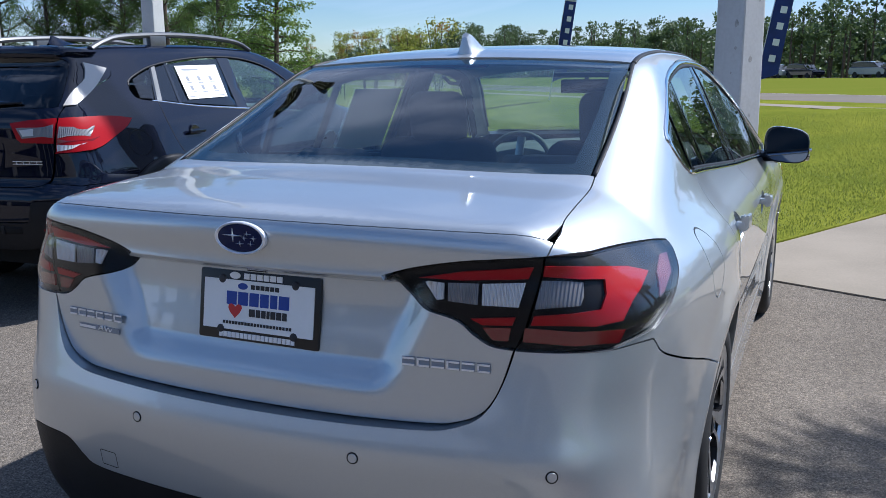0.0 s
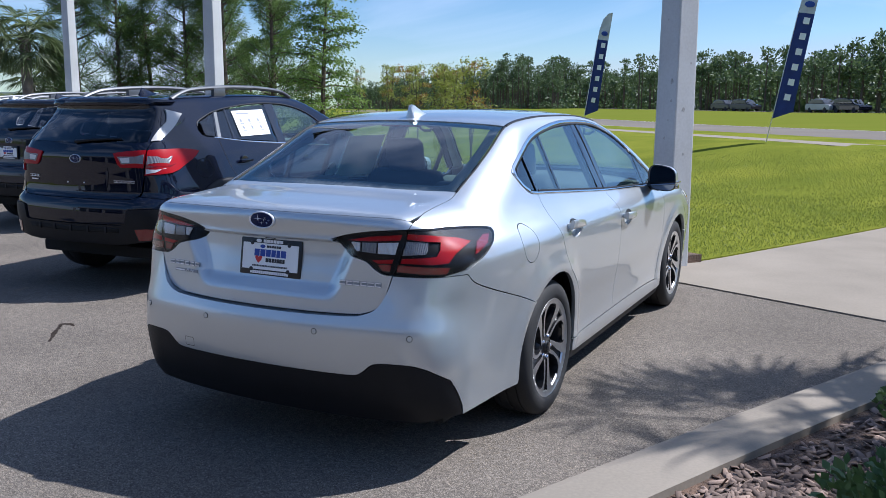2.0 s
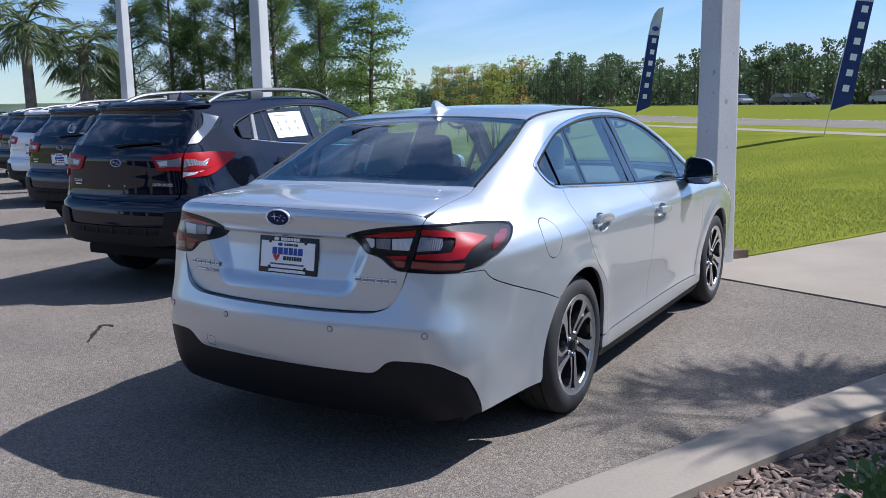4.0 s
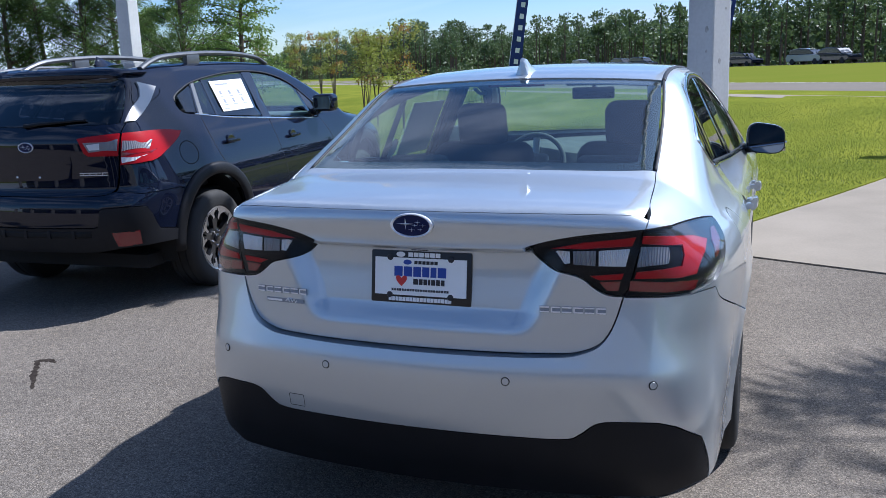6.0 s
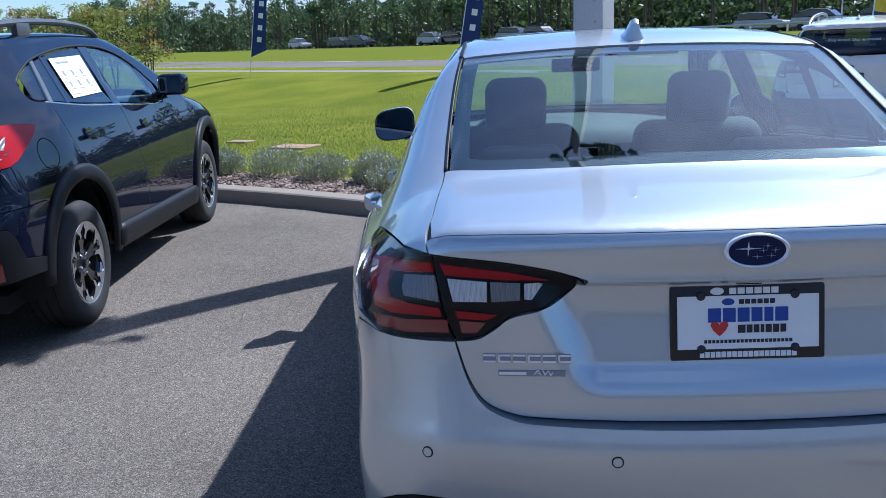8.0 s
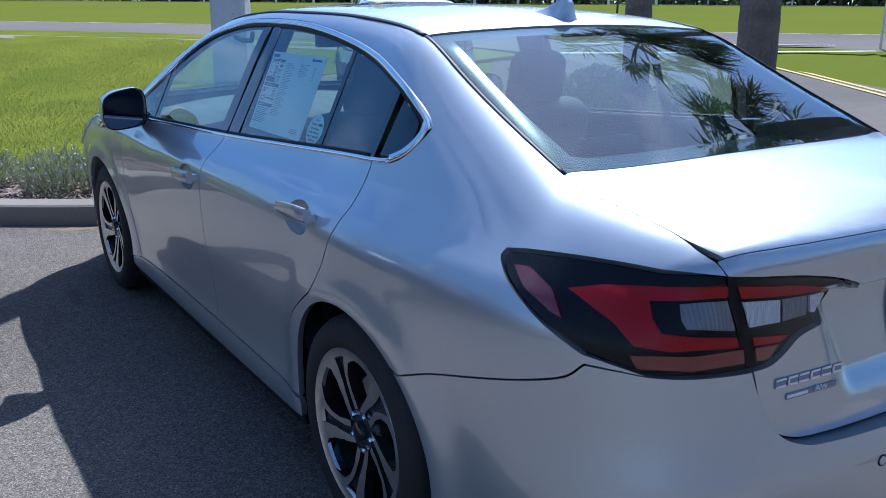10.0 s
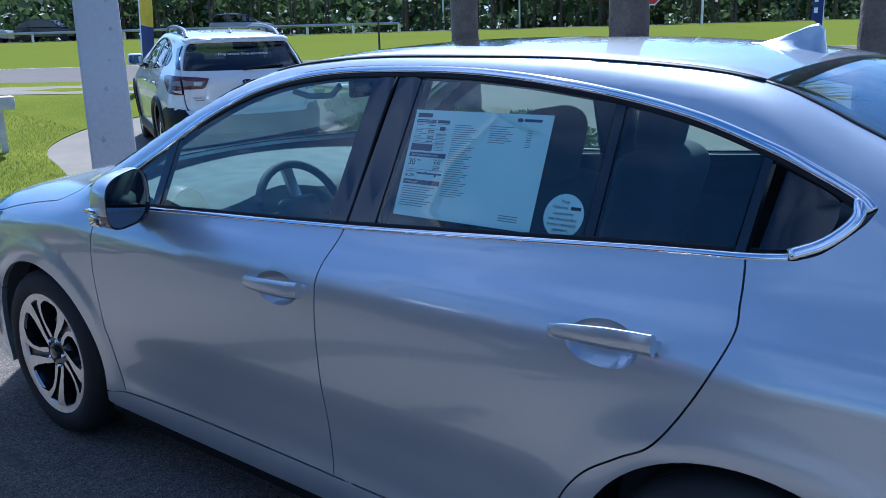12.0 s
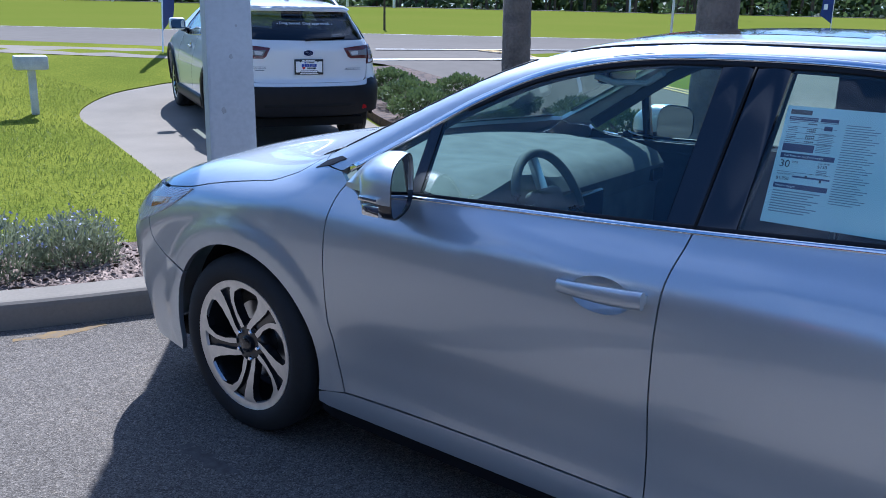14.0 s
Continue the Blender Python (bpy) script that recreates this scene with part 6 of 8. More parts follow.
# ---- parked estate cars and crossovers ----
def suv_shape():
    side = curve((0.0, 0.83), (0.25, 0.85), (0.45, 0.872), (0.62, 0.882), (0.76, 0.872), (0.85, 0.855), (0.95, 0.828), (1.02, 0.805), (1.08, 0.772), (1.2, 0.708), (1.35, 0.638), (1.48, 0.572), (1.6, 0.50))
    taper = curve((-0.1, -0.16), (0.1, -0.10), (0.35, -0.055), (0.7, -0.022), (0.95, 0.0), (1.6, -0.002), (2.8, -0.002), (3.5, 0.008), (3.9, -0.02), (4.2, -0.08), (4.5, -0.2))
    top = curve((-0.2, 1.44), (0.3, 1.475), (0.6, 1.515), (1.1, 1.548), (1.7, 1.558), (2.2, 1.538), (2.5, 1.49), (2.75, 1.39), (3.05, 1.23), (3.3, 1.095), (3.5, 1.045), (3.9, 0.995), (4.2, 0.92), (4.4, 0.80), (4.6, 0.6))
    crown = curve((0.0, 0.08), (1.0, 0.075), (2.4, 0.09), (3.2, 0.12), (3.6, 0.09), (4.5, 0.2))
    tail = curve((0.1, 0.16), (0.28, 0.08), (0.40, 0.02), (0.55, 0.0), (0.66, 0.012), (0.70, 0.04), (0.74, 0.075), (0.90, 0.085), (1.02, 0.09), (1.08, 0.115), (1.25, 0.235), (1.42, 0.36), (1.475, 0.33), (1.6, 0.34))
    tail_crown = curve((0.2, 0.14), (0.7, 0.13), (1.0, 0.14), (1.5, 0.16))
    nose = curve((0.1, 4.32), (0.4, 4.43), (0.7, 4.45), (0.9, 4.38), (1.1, 4.2))
    k_top = curve((0.0, 0.05), (0.5, 0.07), (2.5, 0.07), (3.2, 0.07), (3.7, 0.14), (4.5, 0.2))
    k_end = curve((0.2, 0.18), (0.6, 0.2), (1.0, 0.16), (1.2, 0.12), (1.48, 0.04))
    return Body(side, taper, top, crown, tail, nose, tail_crown, 0.32, k_top, k_end, (0.8, 1.3, 3.3))


# the glare on a gloss black fin, put into a pale base colour
FINGLARE = mat("fin_glare_pale", (0.42, 0.40, 0.37), 0.28, coat=0.8)
RAIL = mat("grey_rail", (0.16, 0.165, 0.17), 0.4, 0.6, scale=6, fine=80)
VB = suv_shape()
LIFT = curve((-0.1, -0.1), (0.0, 0.0), (0.16, 0.16), (0.475, 0.54), (0.70, 0.775), (0.875, 0.945), (1.02, 1.10), (1.08, 1.175), (1.2, 1.285), (1.44, 1.50), (1.478, 1.54), (1.56, 1.605), (1.75, 1.77))
V_TOP = bend([(0.765, 1.215), (0.80, 1.285), (0.92, 1.342), (1.05, 1.380), (1.25, 1.412), (1.55, 1.440), (1.85, 1.448), (2.15, 1.430), (2.40, 1.368), (2.58, 1.262), (2.74, 1.105)], 8)
V_BOT = bend([(2.74, 1.105), (2.72, 1.02), (2.64, 1.006), (2.3, 1.022), (1.88, 1.046), (1.32, 1.083), (0.95, 1.130), (0.80, 1.155), (0.765, 1.215)], 8)


def suv(m, coat, label, plate_on=True, lamp_red=RED, alloy="five", scale=(1, 1, 1), roof_rail=RAIL, sticker=False, group="cars parked in the row", window=DARKGLASS, estate=False):
    """A crossover on five-spoke wheels: y runs ahead, its rear bumper at y = 0."""
    b = VB
    t = thing("crossover_car", label, "car", group, m)
    wr, wf, wz = 0.90, 3.565, 0.348
    ar = 0.395

    def sl(pts, n=8, soft=True):
        return side_line(b, pts, n, soft)

    def tl(pts, n=8, soft=True):
        return tail_line(b, pts, n, soft)

    def two(name, half, how, material, label_="", **kw):
        return skin(name, b, chain(half, flip(half)[::-1]), how, material, t, label_, **kw)
    hatch_edge = tl([(0.575, 1.43), (0.635, 1.3), (0.658, 1.15), (0.655, 1.062), (0.654, 0.943), (0.645, 0.80), (0.62, 0.725), (0.54, 0.70), (0.3, 0.695), (0.0, 0.694)], 6)
    roof_rear = tl([(0.0, 1.478), (0.4, 1.474), (0.555, 1.452)], 6)
    lamp_out = np.vstack([tl([(0.66, 1.062)], soft=False), sl([(0.30, 1.064), (0.44, 1.063), (0.56, 1.056), (0.665, 1.043)], 5)])
    lamp_low = np.vstack([sl([(0.665, 1.043), (0.60, 1.005), (0.47, 0.952), (0.385, 0.917), (0.31, 0.899)], 5), tl([(0.74, 0.893), (0.654, 0.889)], 4)])
    side = chain(tl([(0.654, 0.889), (0.648, 0.80), (0.63, 0.72)], 4), sl([(0.20, 0.70), (0.35, 0.70), (0.50, 0.70), (wr - 0.27, 0.66)], soft=False), sl(arc(wr, wz, ar, 128, -2), 1), sl([(1.32, 0.33), (1.36, 0.28)], 3),
                 sl([(1.36, 0.28), (3.12, 0.28)], soft=False), sl(arc(wf, wz, ar, 190, 40), 1), sl([(3.98, 0.66), (4.10, 0.80)], 3), top_line(b, [(0.67, 4.12), (0.72, 3.9), (0.73, 3.6), (0.70, 3.35)], 5),
                 top_line(b, [(0.70, 3.33), (0.62, 3.0), (0.545, 2.65), (0.505, 2.38)], 5), top_line(b, [(0.50, 2.3), (0.505, 1.5), (0.515, 0.9), (0.53, 0.55)], 6), hatch_edge[4:19], lamp_out, lamp_low)
    dlo = chain(sl(V_TOP, 1), sl(V_BOT[1:-1], 1))
    for mir in (False, True):
        skin("body_side", b, side, "L", coat, t, mirror=mir, step=0.04, holes=[dlo])
        skin("inner_side", b, side, "L", INNER, t, mirror=mir, step=0.07, off=-0.03, depth=0, holes=[dlo])
        for name, y0b, y1b, y0t, y1t, mm in (("window", 2.62, 1.89, 2.56, 1.95, GLASS), ("window", 1.77, 1.175, 1.81, 1.225, window), ("window", 1.145, 0.995, 1.195, 1.095, window), ("window", 0.93, 0.82, 1.03, 0.83, window)):
            bot, top = cut(V_BOT, y0b, y1b) + [0, 0.014], cut(V_TOP, y1t, y0t) - [0, 0.014]
            skin(name, b, chain(sl(bot, 1), sl(top, 1)), "L", mm, t, mirror=mir, step=0.07, off=-0.005, depth=0.003)
        for y0b, y1b, y0t, y1t, mm in ((1.89, 1.77, 1.95, 1.81, GLOSSBLACK), (1.175, 1.145, 1.225, 1.195, GLOSSBLACK), (0.995, 0.95, 1.095, 1.05, RAIL), (0.95, 0.93, 1.05, 1.03, GLOSSBLACK), (2.70, 2.62, 2.70, 2.56, GLOSSBLACK)):
            bot, top = cut(V_BOT, y0b, y1b) + [0, 0.004], cut(V_TOP, y1t, y0t) - [0, 0.004]
            skin("pillar_cover", b, chain(sl(bot, 1), sl(top, 1)), "L", mm, t, mirror=mir, step=0.07, off=-0.003)
        strip("belt_moulding", b, sl(cut(V_BOT, 2.6, 0.9), 1), 0.010, 0.004, CHROME, t, mirror=mir)
        strip("window_seal", b, sl(V_TOP[3:], 1), 0.012, 0.003, TRIM, t, mirror=mir)
        for line in ([(2.73, 1.0), (2.86, 0.85), (2.94, 0.6), (2.93, 0.36)], [(1.845, 1.04), (1.875, 0.9), (1.945, 0.6), (1.985, 0.37)], [(0.945, 1.13), (0.955, 1.0), (1.04, 0.82), (1.20, 0.70), (1.32, 0.52), (1.36, 0.42)]):
            strip("door_seam", b, sl(bend(line, 8), 1), 0.005, 0.0006, UNDER, t, mirror=mir)
        for wy, a0, a1 in ((wr, 184, -8), (wf, 186, -6)):
            strip("arch_cladding", b, sl(arc(wy, wz, ar + 0.036, a0, a1), 1), 0.088, 0.022, TRIM, t, mirror=mir)
        strip("sill_cladding", b, sl(bend([(3.12, 0.295), (2.3, 0.318), (1.32, 0.350)], 8), 1), 0.115, 0.026, TRIM, t, "black plastic sill cladding", mirror=mir)
        lamp = skin("tail_lamp", b, chain(lamp_out, lamp_low, tl([(0.660, 0.90), (0.662, 0.97), (0.662, 1.04)], 3)), "V", lamp_red, t, "red tail lamp with clear cells", mirror=mir, step=0.03, off=0.012)

        def v(*pts):
            return b.lift(np.array([(a * 0.9, z) for a, z in pts]), "V")
        g = [b.flat(tl([(0.668, z)], soft=False), "V")[0, 0] / 0.9 for z in (1.04, 0.97, 0.91)]
        e = [b.flat(sl([(y, z)], soft=False), "V")[0, 0] / 0.9 for y, z in ((0.44, 1.03), (0.40, 0.97), (0.31, 0.915))]
        skin("reflector", b, v((g[0], 1.026), (g[0] + (e[0] - g[0]) * 0.75, 1.020), (g[1] + (e[1] - g[1]) * 0.70, 0.972), (g[1], 0.972)), "V", LAMPGREY, lamp, mirror=mir, off=0.014, gap=0, step=0.02, depth=0.003)
        skin("red_band", b, v((g[1], 0.966), (g[1] + (e[1] - g[1]) * 0.92, 0.966), (e[2], 0.948), (g[2], 0.944)), "V", DARKRED, lamp, mirror=mir, off=0.014, gap=0, step=0.02, depth=0.003)
        skin("reflector", b, v((g[2], 0.938), (e[2] - 0.02, 0.940), (e[2] - 0.08, 0.912), (g[2], 0.901)), "V", CLEAR, lamp, mirror=mir, off=0.015, gap=0, step=0.02, depth=0.004)
        inner = skin("tail_lamp", b, tl([(0.385, 1.042), (0.50, 1.054), (0.654, 1.062), (0.652, 0.944), (0.46, 0.946), (0.43, 0.965)], soft=False), "V", lamp_red, t, "red tail lamp with a grey cell", mirror=mir, step=0.02, off=0.012)
        skin("reflector", b, tl([(0.432, 1.022), (0.648, 1.034), (0.647, 0.976), (0.468, 0.972)], soft=False), "V", LAMPGREY, inner, mirror=mir, off=0.015, gap=0, step=0.02, depth=0.004)
        skin("reflector", b, tl([(0.455, 1.012), (0.545, 1.020), (0.545, 0.985), (0.475, 0.982)], soft=False), "V", CLEAR, inner, mirror=mir, off=0.0165, gap=0, step=0.02, depth=0.002)
        fl = b.on_side([2.135, 1.19], [0.897, 0.940])
        for p, n in zip(fl, b.normal(fl)):
            c = (p + n * 0.022) * ([-1, 1, 1] if mir else [1, 1, 1])
            lathe("handle_bowl", [(0.0, 0.002), (0.040, 0.002), (0.050, 0.0025), (0.054, 0.0005)], GLOSSBLACK, t, n=24, m=Matrix.Translation((p + n * 0.001) * ([-1, 1, 1] if mir else [1, 1, 1])) @ (pose(0, 0, 0) if not mir else pose(0, 0, 0, 0, 0, 180)))
            box("door_handle", -0.011, 0.011, -0.085, 0.085, -0.013, 0.013, coat, t, bevel=0.010, m=Matrix.Translation(c))
        if not mir:
            strip("fuel_lid", b, sl(oval(0.677, 0.912, 0.090, 0.075), 1), 0.006, 0.0008, UNDER, t, "round fuel lid seam", closed=True)
        sx = -1 if mir else 1
        rail = [(sx * 0.505, 0.66, 1.49), (sx * 0.50, 0.78, 1.55), (sx * 0.495, 0.95, 1.59), (sx * 0.495, 1.4, 1.615), (sx * 0.495, 1.85, 1.61), (sx * 0.50, 2.2, 1.575), (sx * 0.505, 2.36, 1.505)]
        tube("roof_rail", [tuple(p) for p in bend(rail, 5)], 0.022, roof_rail, t, n=8)
        box("rail_foot", sx * 0.498 - 0.018, sx * 0.498 + 0.018, 1.20, 1.36, 1.51, 1.605, roof_rail, t, bevel=0.006)
        mz = soft_box("door_mirror", -0.10, 0.10, -0.06, 0.09, -0.075, 0.075, coat, t, 0.04)
        mz.matrix_basis = Matrix.Translation((sx * 0.91, 2.64, 1.115))
        prism("mirror_glass", [(-0.08, -0.055), (0.08, -0.055), (0.09, 0.0), (0.08, 0.055), (-0.08, 0.055), (-0.09, 0.0)], 0.004, bpy.data.materials["mirror_silver"], mz, m=Matrix.Translation((0, -0.064, 0)) @ pose(0, 0, 0, 0, 0, -sx * 6))
        tube("mirror_stalk", [(sx * 0.77, 2.66, 1.04), (sx * 0.86, 2.65, 1.06)], 0.028, GLOSSBLACK, t)
        if estate:
            box("bumper_reflector", sx * 0.60 - 0.028, sx * 0.60 + 0.028, 0.0, 0.03, 0.42, 0.55, RED, t, bevel=0.012, m=Matrix.Translation((sx * 0.6, 0.045, 0)) @ pose(0, 0, 0, 0, 0, sx * 14) @ Matrix.Translation((-sx * 0.6, 0, 0)))
        else:
            skin("bumper_reflector", b, tl([(0.618, 0.480), (0.69, 0.484), (0.752, 0.484), (0.750, 0.410), (0.69, 0.404), (0.638, 0.405)], soft=False), "V", DARKRED, t, "dark red bumper reflector", mirror=mir, off=0.016, gap=0, step=0.03, depth=0.012)
        fin = chain(tl([(0.572, 1.405), (0.60, 1.345), (0.628, 1.27), (0.640, 1.19), (0.650, 1.125)], 3), sl([(0.315, 1.13), (0.42, 1.185), (0.525, 1.25), (0.60, 1.31), (0.665, 1.365)], 3))
        skin("window_fin", b, fin, "V", FINGLARE if not estate else GLOSSBLACK, t, "glossy fin beside the rear window", mirror=mir, step=0.04, off=0.012)
    # tail
    glass_half = tl([(0.0, 1.438), (0.35, 1.436), (0.52, 1.425), (0.562, 1.37), (0.605, 1.25), (0.628, 1.145), (0.60, 1.122), (0.3, 1.115), (0.0, 1.112)], 5)
    two("hatch", np.vstack([roof_rear[:-4], hatch_edge]), "V", coat, step=0.03, holes=[chain(glass_half, flip(glass_half)[::-1])])
    two("rear_window", glass_half, "V", window, "dark tinted rear window", off=-0.004, step=0.06, depth=0.003)
    two("spoiler", tl([(0.0, 1.487), (0.4, 1.482), (0.53, 1.462), (0.545, 1.447), (0.4, 1.450), (0.0, 1.455)], 5), "V", coat, off=0.03, gap=0, step=0.03, depth=0.045)
    roof_half = chain(roof_rear[:-2], top_line(b, [(0.53, 0.55), (0.515, 0.9), (0.505, 1.5), (0.50, 2.3)], 6), top_line(b, [(0.50, 2.36), (0.3, 2.34), (0.0, 2.33)], 4))
    two("roof", roof_half, "L", coat, step=0.06)
    two("windscreen", chain(top_line(b, [(0.0, 2.335), (0.3, 2.345), (0.505, 2.385)], 4), top_line(b, [(0.545, 2.65), (0.62, 3.0), (0.695, 3.30)], 4), top_line(b, [(0.5, 3.36), (0.0, 3.42)], 4)), "L", GLASS, step=0.08, off=-0.003, depth=0.003)
    two("bonnet", chain(top_line(b, [(0.0, 3.425), (0.5, 3.365), (0.70, 3.32)], 4), top_line(b, [(0.73, 3.6), (0.72, 3.9), (0.67, 4.12), (0.4, 4.30), (0.0, 4.34)], 5)), "L", coat, step=0.07)
    two("front_bumper", chain(b.lift(np.array([(0.0, 0.86), (0.5, 0.85)]), "N"), sl([(4.10, 0.80), (3.98, 0.66)], 3), sl(arc(wf, wz, ar, 40, 0, 10), 1), b.lift(np.array([(0.6, 0.24), (0.0, 0.24)]), "N")), "N", coat, step=0.06)
    mid = [(0.0, 0.503), (0.30, 0.505), (0.50, 0.508), (0.533, 0.515), (0.552, 0.61), (0.57, 0.623), (0.70, 0.628)]
    if estate:
        mid = [(0.0, 0.655), (0.30, 0.655), (0.50, 0.657), (0.56, 0.66), (0.60, 0.665), (0.63, 0.67), (0.70, 0.675)]
    corner = sl([(0.193, 0.672), (0.225, 0.66), (0.249, 0.64), (0.278, 0.62), (0.40, 0.58), (0.515, 0.46)], soft=False) if estate else sl([(0.193, 0.622), (0.225, 0.575), (0.249, 0.52), (0.278, 0.475), (0.40, 0.455), (0.515, 0.440)], soft=False)
    bump = chain(tl([(0.0, 0.694), (0.3, 0.695), (0.54, 0.70), (0.625, 0.722)], 6), sl([(0.20, 0.70), (0.35, 0.70), (0.50, 0.70), (wr - 0.27, 0.66)], soft=False), sl(arc(wr, wz, ar, 132, 165), 1), corner[::-1], tl(mid[::-1], soft=False))
    two("rear_bumper", bump, "V", coat, step=0.05)
    low = chain(tl(mid, soft=False), corner, sl(arc(wr, wz, ar, 167, 176), 1), sl([(0.46, 0.385)], soft=False), tl([(0.66, 0.392), (0.52, 0.376), (0.4, 0.370), (0.0, 0.370)], soft=False))
    two("bumper_cladding", low, "V", TRIM, "black plastic lower bumper", step=0.05, off=0.014, depth=0.03)
    strip("bumper_groove", b, tl([(-0.48, 0.47), (-0.25, 0.468), (0.0, 0.467), (0.25, 0.468), (0.48, 0.47)], 3), 0.035, 0.004, UNDER, t, off=0.013)
    for k in range(0 if estate else 5):
        p = b.on_tail([-0.36 + 0.18 * k], [0.467])[0]
        box("bumper_rib", p[0] - 0.012, p[0] + 0.012, p[1] - 0.024, p[1], 0.445, 0.489, TRIM, t, bevel=0.004)
    box("underbody", -0.68, 0.68, 0.3, 4.1, 0.24, 0.32, UNDER, t, bevel=0.02)
    box("cabin_floor", -0.66, 0.66, 0.35, 3.3, 0.55, 0.60, INNER, t)
    soft_box("dashboard", -0.66, 0.66, 2.75, 3.2, 0.7, 1.03, DASH, t, 0.05)
    soft_box("rear_seat", -0.60, 0.60, 1.10, 1.26, 0.6, 1.16, CLOTH, t, 0.06)
    for x in (-0.35, 0.35):
        soft_box("front_seat", x - 0.22, x + 0.22, 1.95, 2.1, 0.6, 1.22, CLOTH, t, 0.06)
        soft_box("headrest", x - 0.12, x + 0.12, 1.93, 2.03, 1.24, 1.39, CLOTH, t, 0.04)
    bm = bmesh.new()
    rows = []
    for y, w, hg in ((1.08, 0.004, 0.003), (1.0, 0.036, 0.02), (0.92, 0.042, 0.055), (0.86, 0.038, 0.078), (0.83, 0.02, 0.02)):
        z0 = float(b.on_top([0], [y])[0, 2]) - 0.003
        rows.append([bm.verts.new((w * a, y, z0 + hg * c)) for a, c in ((-1, 0), (-0.3, 0.6), (0, 1), (0.3, 0.6), (1, 0))])
    for r, s in zip(rows, rows[1:]):
        for q in range(4):
            bm.faces.new((r[q], r[q + 1], s[q + 1], s[q]))
    bmesh.ops.recalc_face_normals(bm, faces=bm.faces)
    part("aerial_fin", bm, coat, t, smooth=True)
    p = b.on_tail([-0.02, 0.12, 0.42], [1.118, 1.135, 1.152])
    tube("rear_wiper", [(p[0][0], p[0][1] - 0.014, p[0][2]), (p[1][0], p[1][1] - 0.018, p[1][2]), (p[2][0], p[2][1] - 0.010, p[2][2])], [0.016, 0.012, 0.007], TRIM, t)
    e = new("emblem", None)
    e.parent, e.matrix_basis = t, Matrix.Translation(tuple(b.on_tail([0], [1.003])[0]))
    ellipse("emblem_disc", 0.055, 0.028, 0.004, -0.006, EMBLEM_BLUE, e, 24)
    ellipse("emblem_ring", 0.060, 0.033, 0.006, -0.008, BRIGHT, e, 24, ring=0.14)
    for cx, cz, r in ((-0.016, 0.004, 0.018), (0.022, 0.009, 0.008), (0.014, -0.003, 0.008), (0.034, -0.002, 0.008), (0.004, -0.013, 0.008), (0.026, -0.012, 0.008)):
        star(cx, cz, r, e)
    by = float(b.on_tail([0.485], [0.84])[0, 1]) - 0.001
    badge = GREYINK if estate else BRIGHT
    blocks("badge", t, [0.0175] * 9, 0.019, 0.004, badge, Matrix.Translation((0.485, by, 0.838)) @ pose(0, 0, 0, 0, 0, 10), 0.004, hollow=True)
    blocks("badge", t, [0.0185] * 6, 0.018, 0.004, badge, Matrix.Translation((-0.50, by, 0.858)) @ pose(0, 0, 0, 0, 0, -10), 0.004, hollow=True)
    blocks("badge", t, [0.045, 0.045], 0.010, 0.002, badge, Matrix.Translation((-0.50, by, 0.828)) @ pose(0, 0, 0, 0, 0, -10), 0.004)
    np_ = new("number_plate", None)
    np_.parent, np_.matrix_basis = t, Matrix.Translation((0, float(b.on_tail([0], [0.865])[0, 1]) - 0.018, 0.865))
    if plate_on:
        plate_face(np_)
    else:
        np_.matrix_basis = Matrix.Translation((0, float(b.on_tail([0], [0.865])[0, 1]), 0.865))
        two("plate_panel", tl([(0.0, 0.945), (0.26, 0.947), (0.325, 0.945), (0.335, 0.90), (0.32, 0.785), (0.28, 0.776), (0.0, 0.775)], soft=False), "V", coat, "plain plate panel", off=0.004, gap=0, step=0.05, depth=0.006)
        for x in (-0.09, 0.09):
            lathe("screw", [(0.0, 0.010), (0.006, 0.010), (0.008, 0.004)], BRIGHT, np_, n=10, m=Matrix.Translation((x, 0.0, -0.045)) @ pose(0, 0, 0, 0, 0, -90))
    if estate:
        for sx in (1, -1):   # cladding that climbs the bumper's corners
            horn = chain(tl([(sx * 0.56, 0.55), (sx * 0.60, 0.62), (sx * 0.655, 0.72)], 3), sl([(0.22, 0.745), (0.36, 0.745), (0.52, 0.70), (0.58, 0.62), (0.50, 0.50), (0.30, 0.52)], soft=False) * [sx, 1, 1])
            skin("bumper_cladding", b, horn, "V", TRIM, t, "black plastic bumper corner", off=0.006, gap=0, step=0.05)
        q = b.on_tail([0.02], [1.30])
        n = Vector(b.normal(q)[0])
        ax = Vector((1, 0, 0))
        up = ax.cross(-n).normalized()
        face = Matrix((ax, -up if up.z < 0 else up, n)).transposed().to_4x4()
        lettering("window_words", "- Dog tested. Dog approved. -", 0.05, WHITEINK, t, Matrix.Translation(Vector(q[0]) + n * 0.006) @ face)
    if sticker:
        q = sl([(1.705, 1.133), (1.262, 1.128), (1.285, 1.380), (1.752, 1.388)], soft=False)
        skin("window_notice", b, q, "L", PAPER, t, "white printed notice on the glass", off=0.002, gap=0, step=0.08, depth=0.001)
        marks = [(1.345, 1.34, 1.52, 0.012)] + [(z, y, y + 0.028, 0.034) for z in (1.265, 1.195) for y in (1.345, 1.47, 1.60)] + [(z - 0.018, y - 0.012, y + 0.045, 0.007) for z in (1.265, 1.195) for y in (1.345, 1.47, 1.60)] + [(1.145, 1.29, 1.40, 0.006), (1.145, 1.60, 1.68, 0.006)]
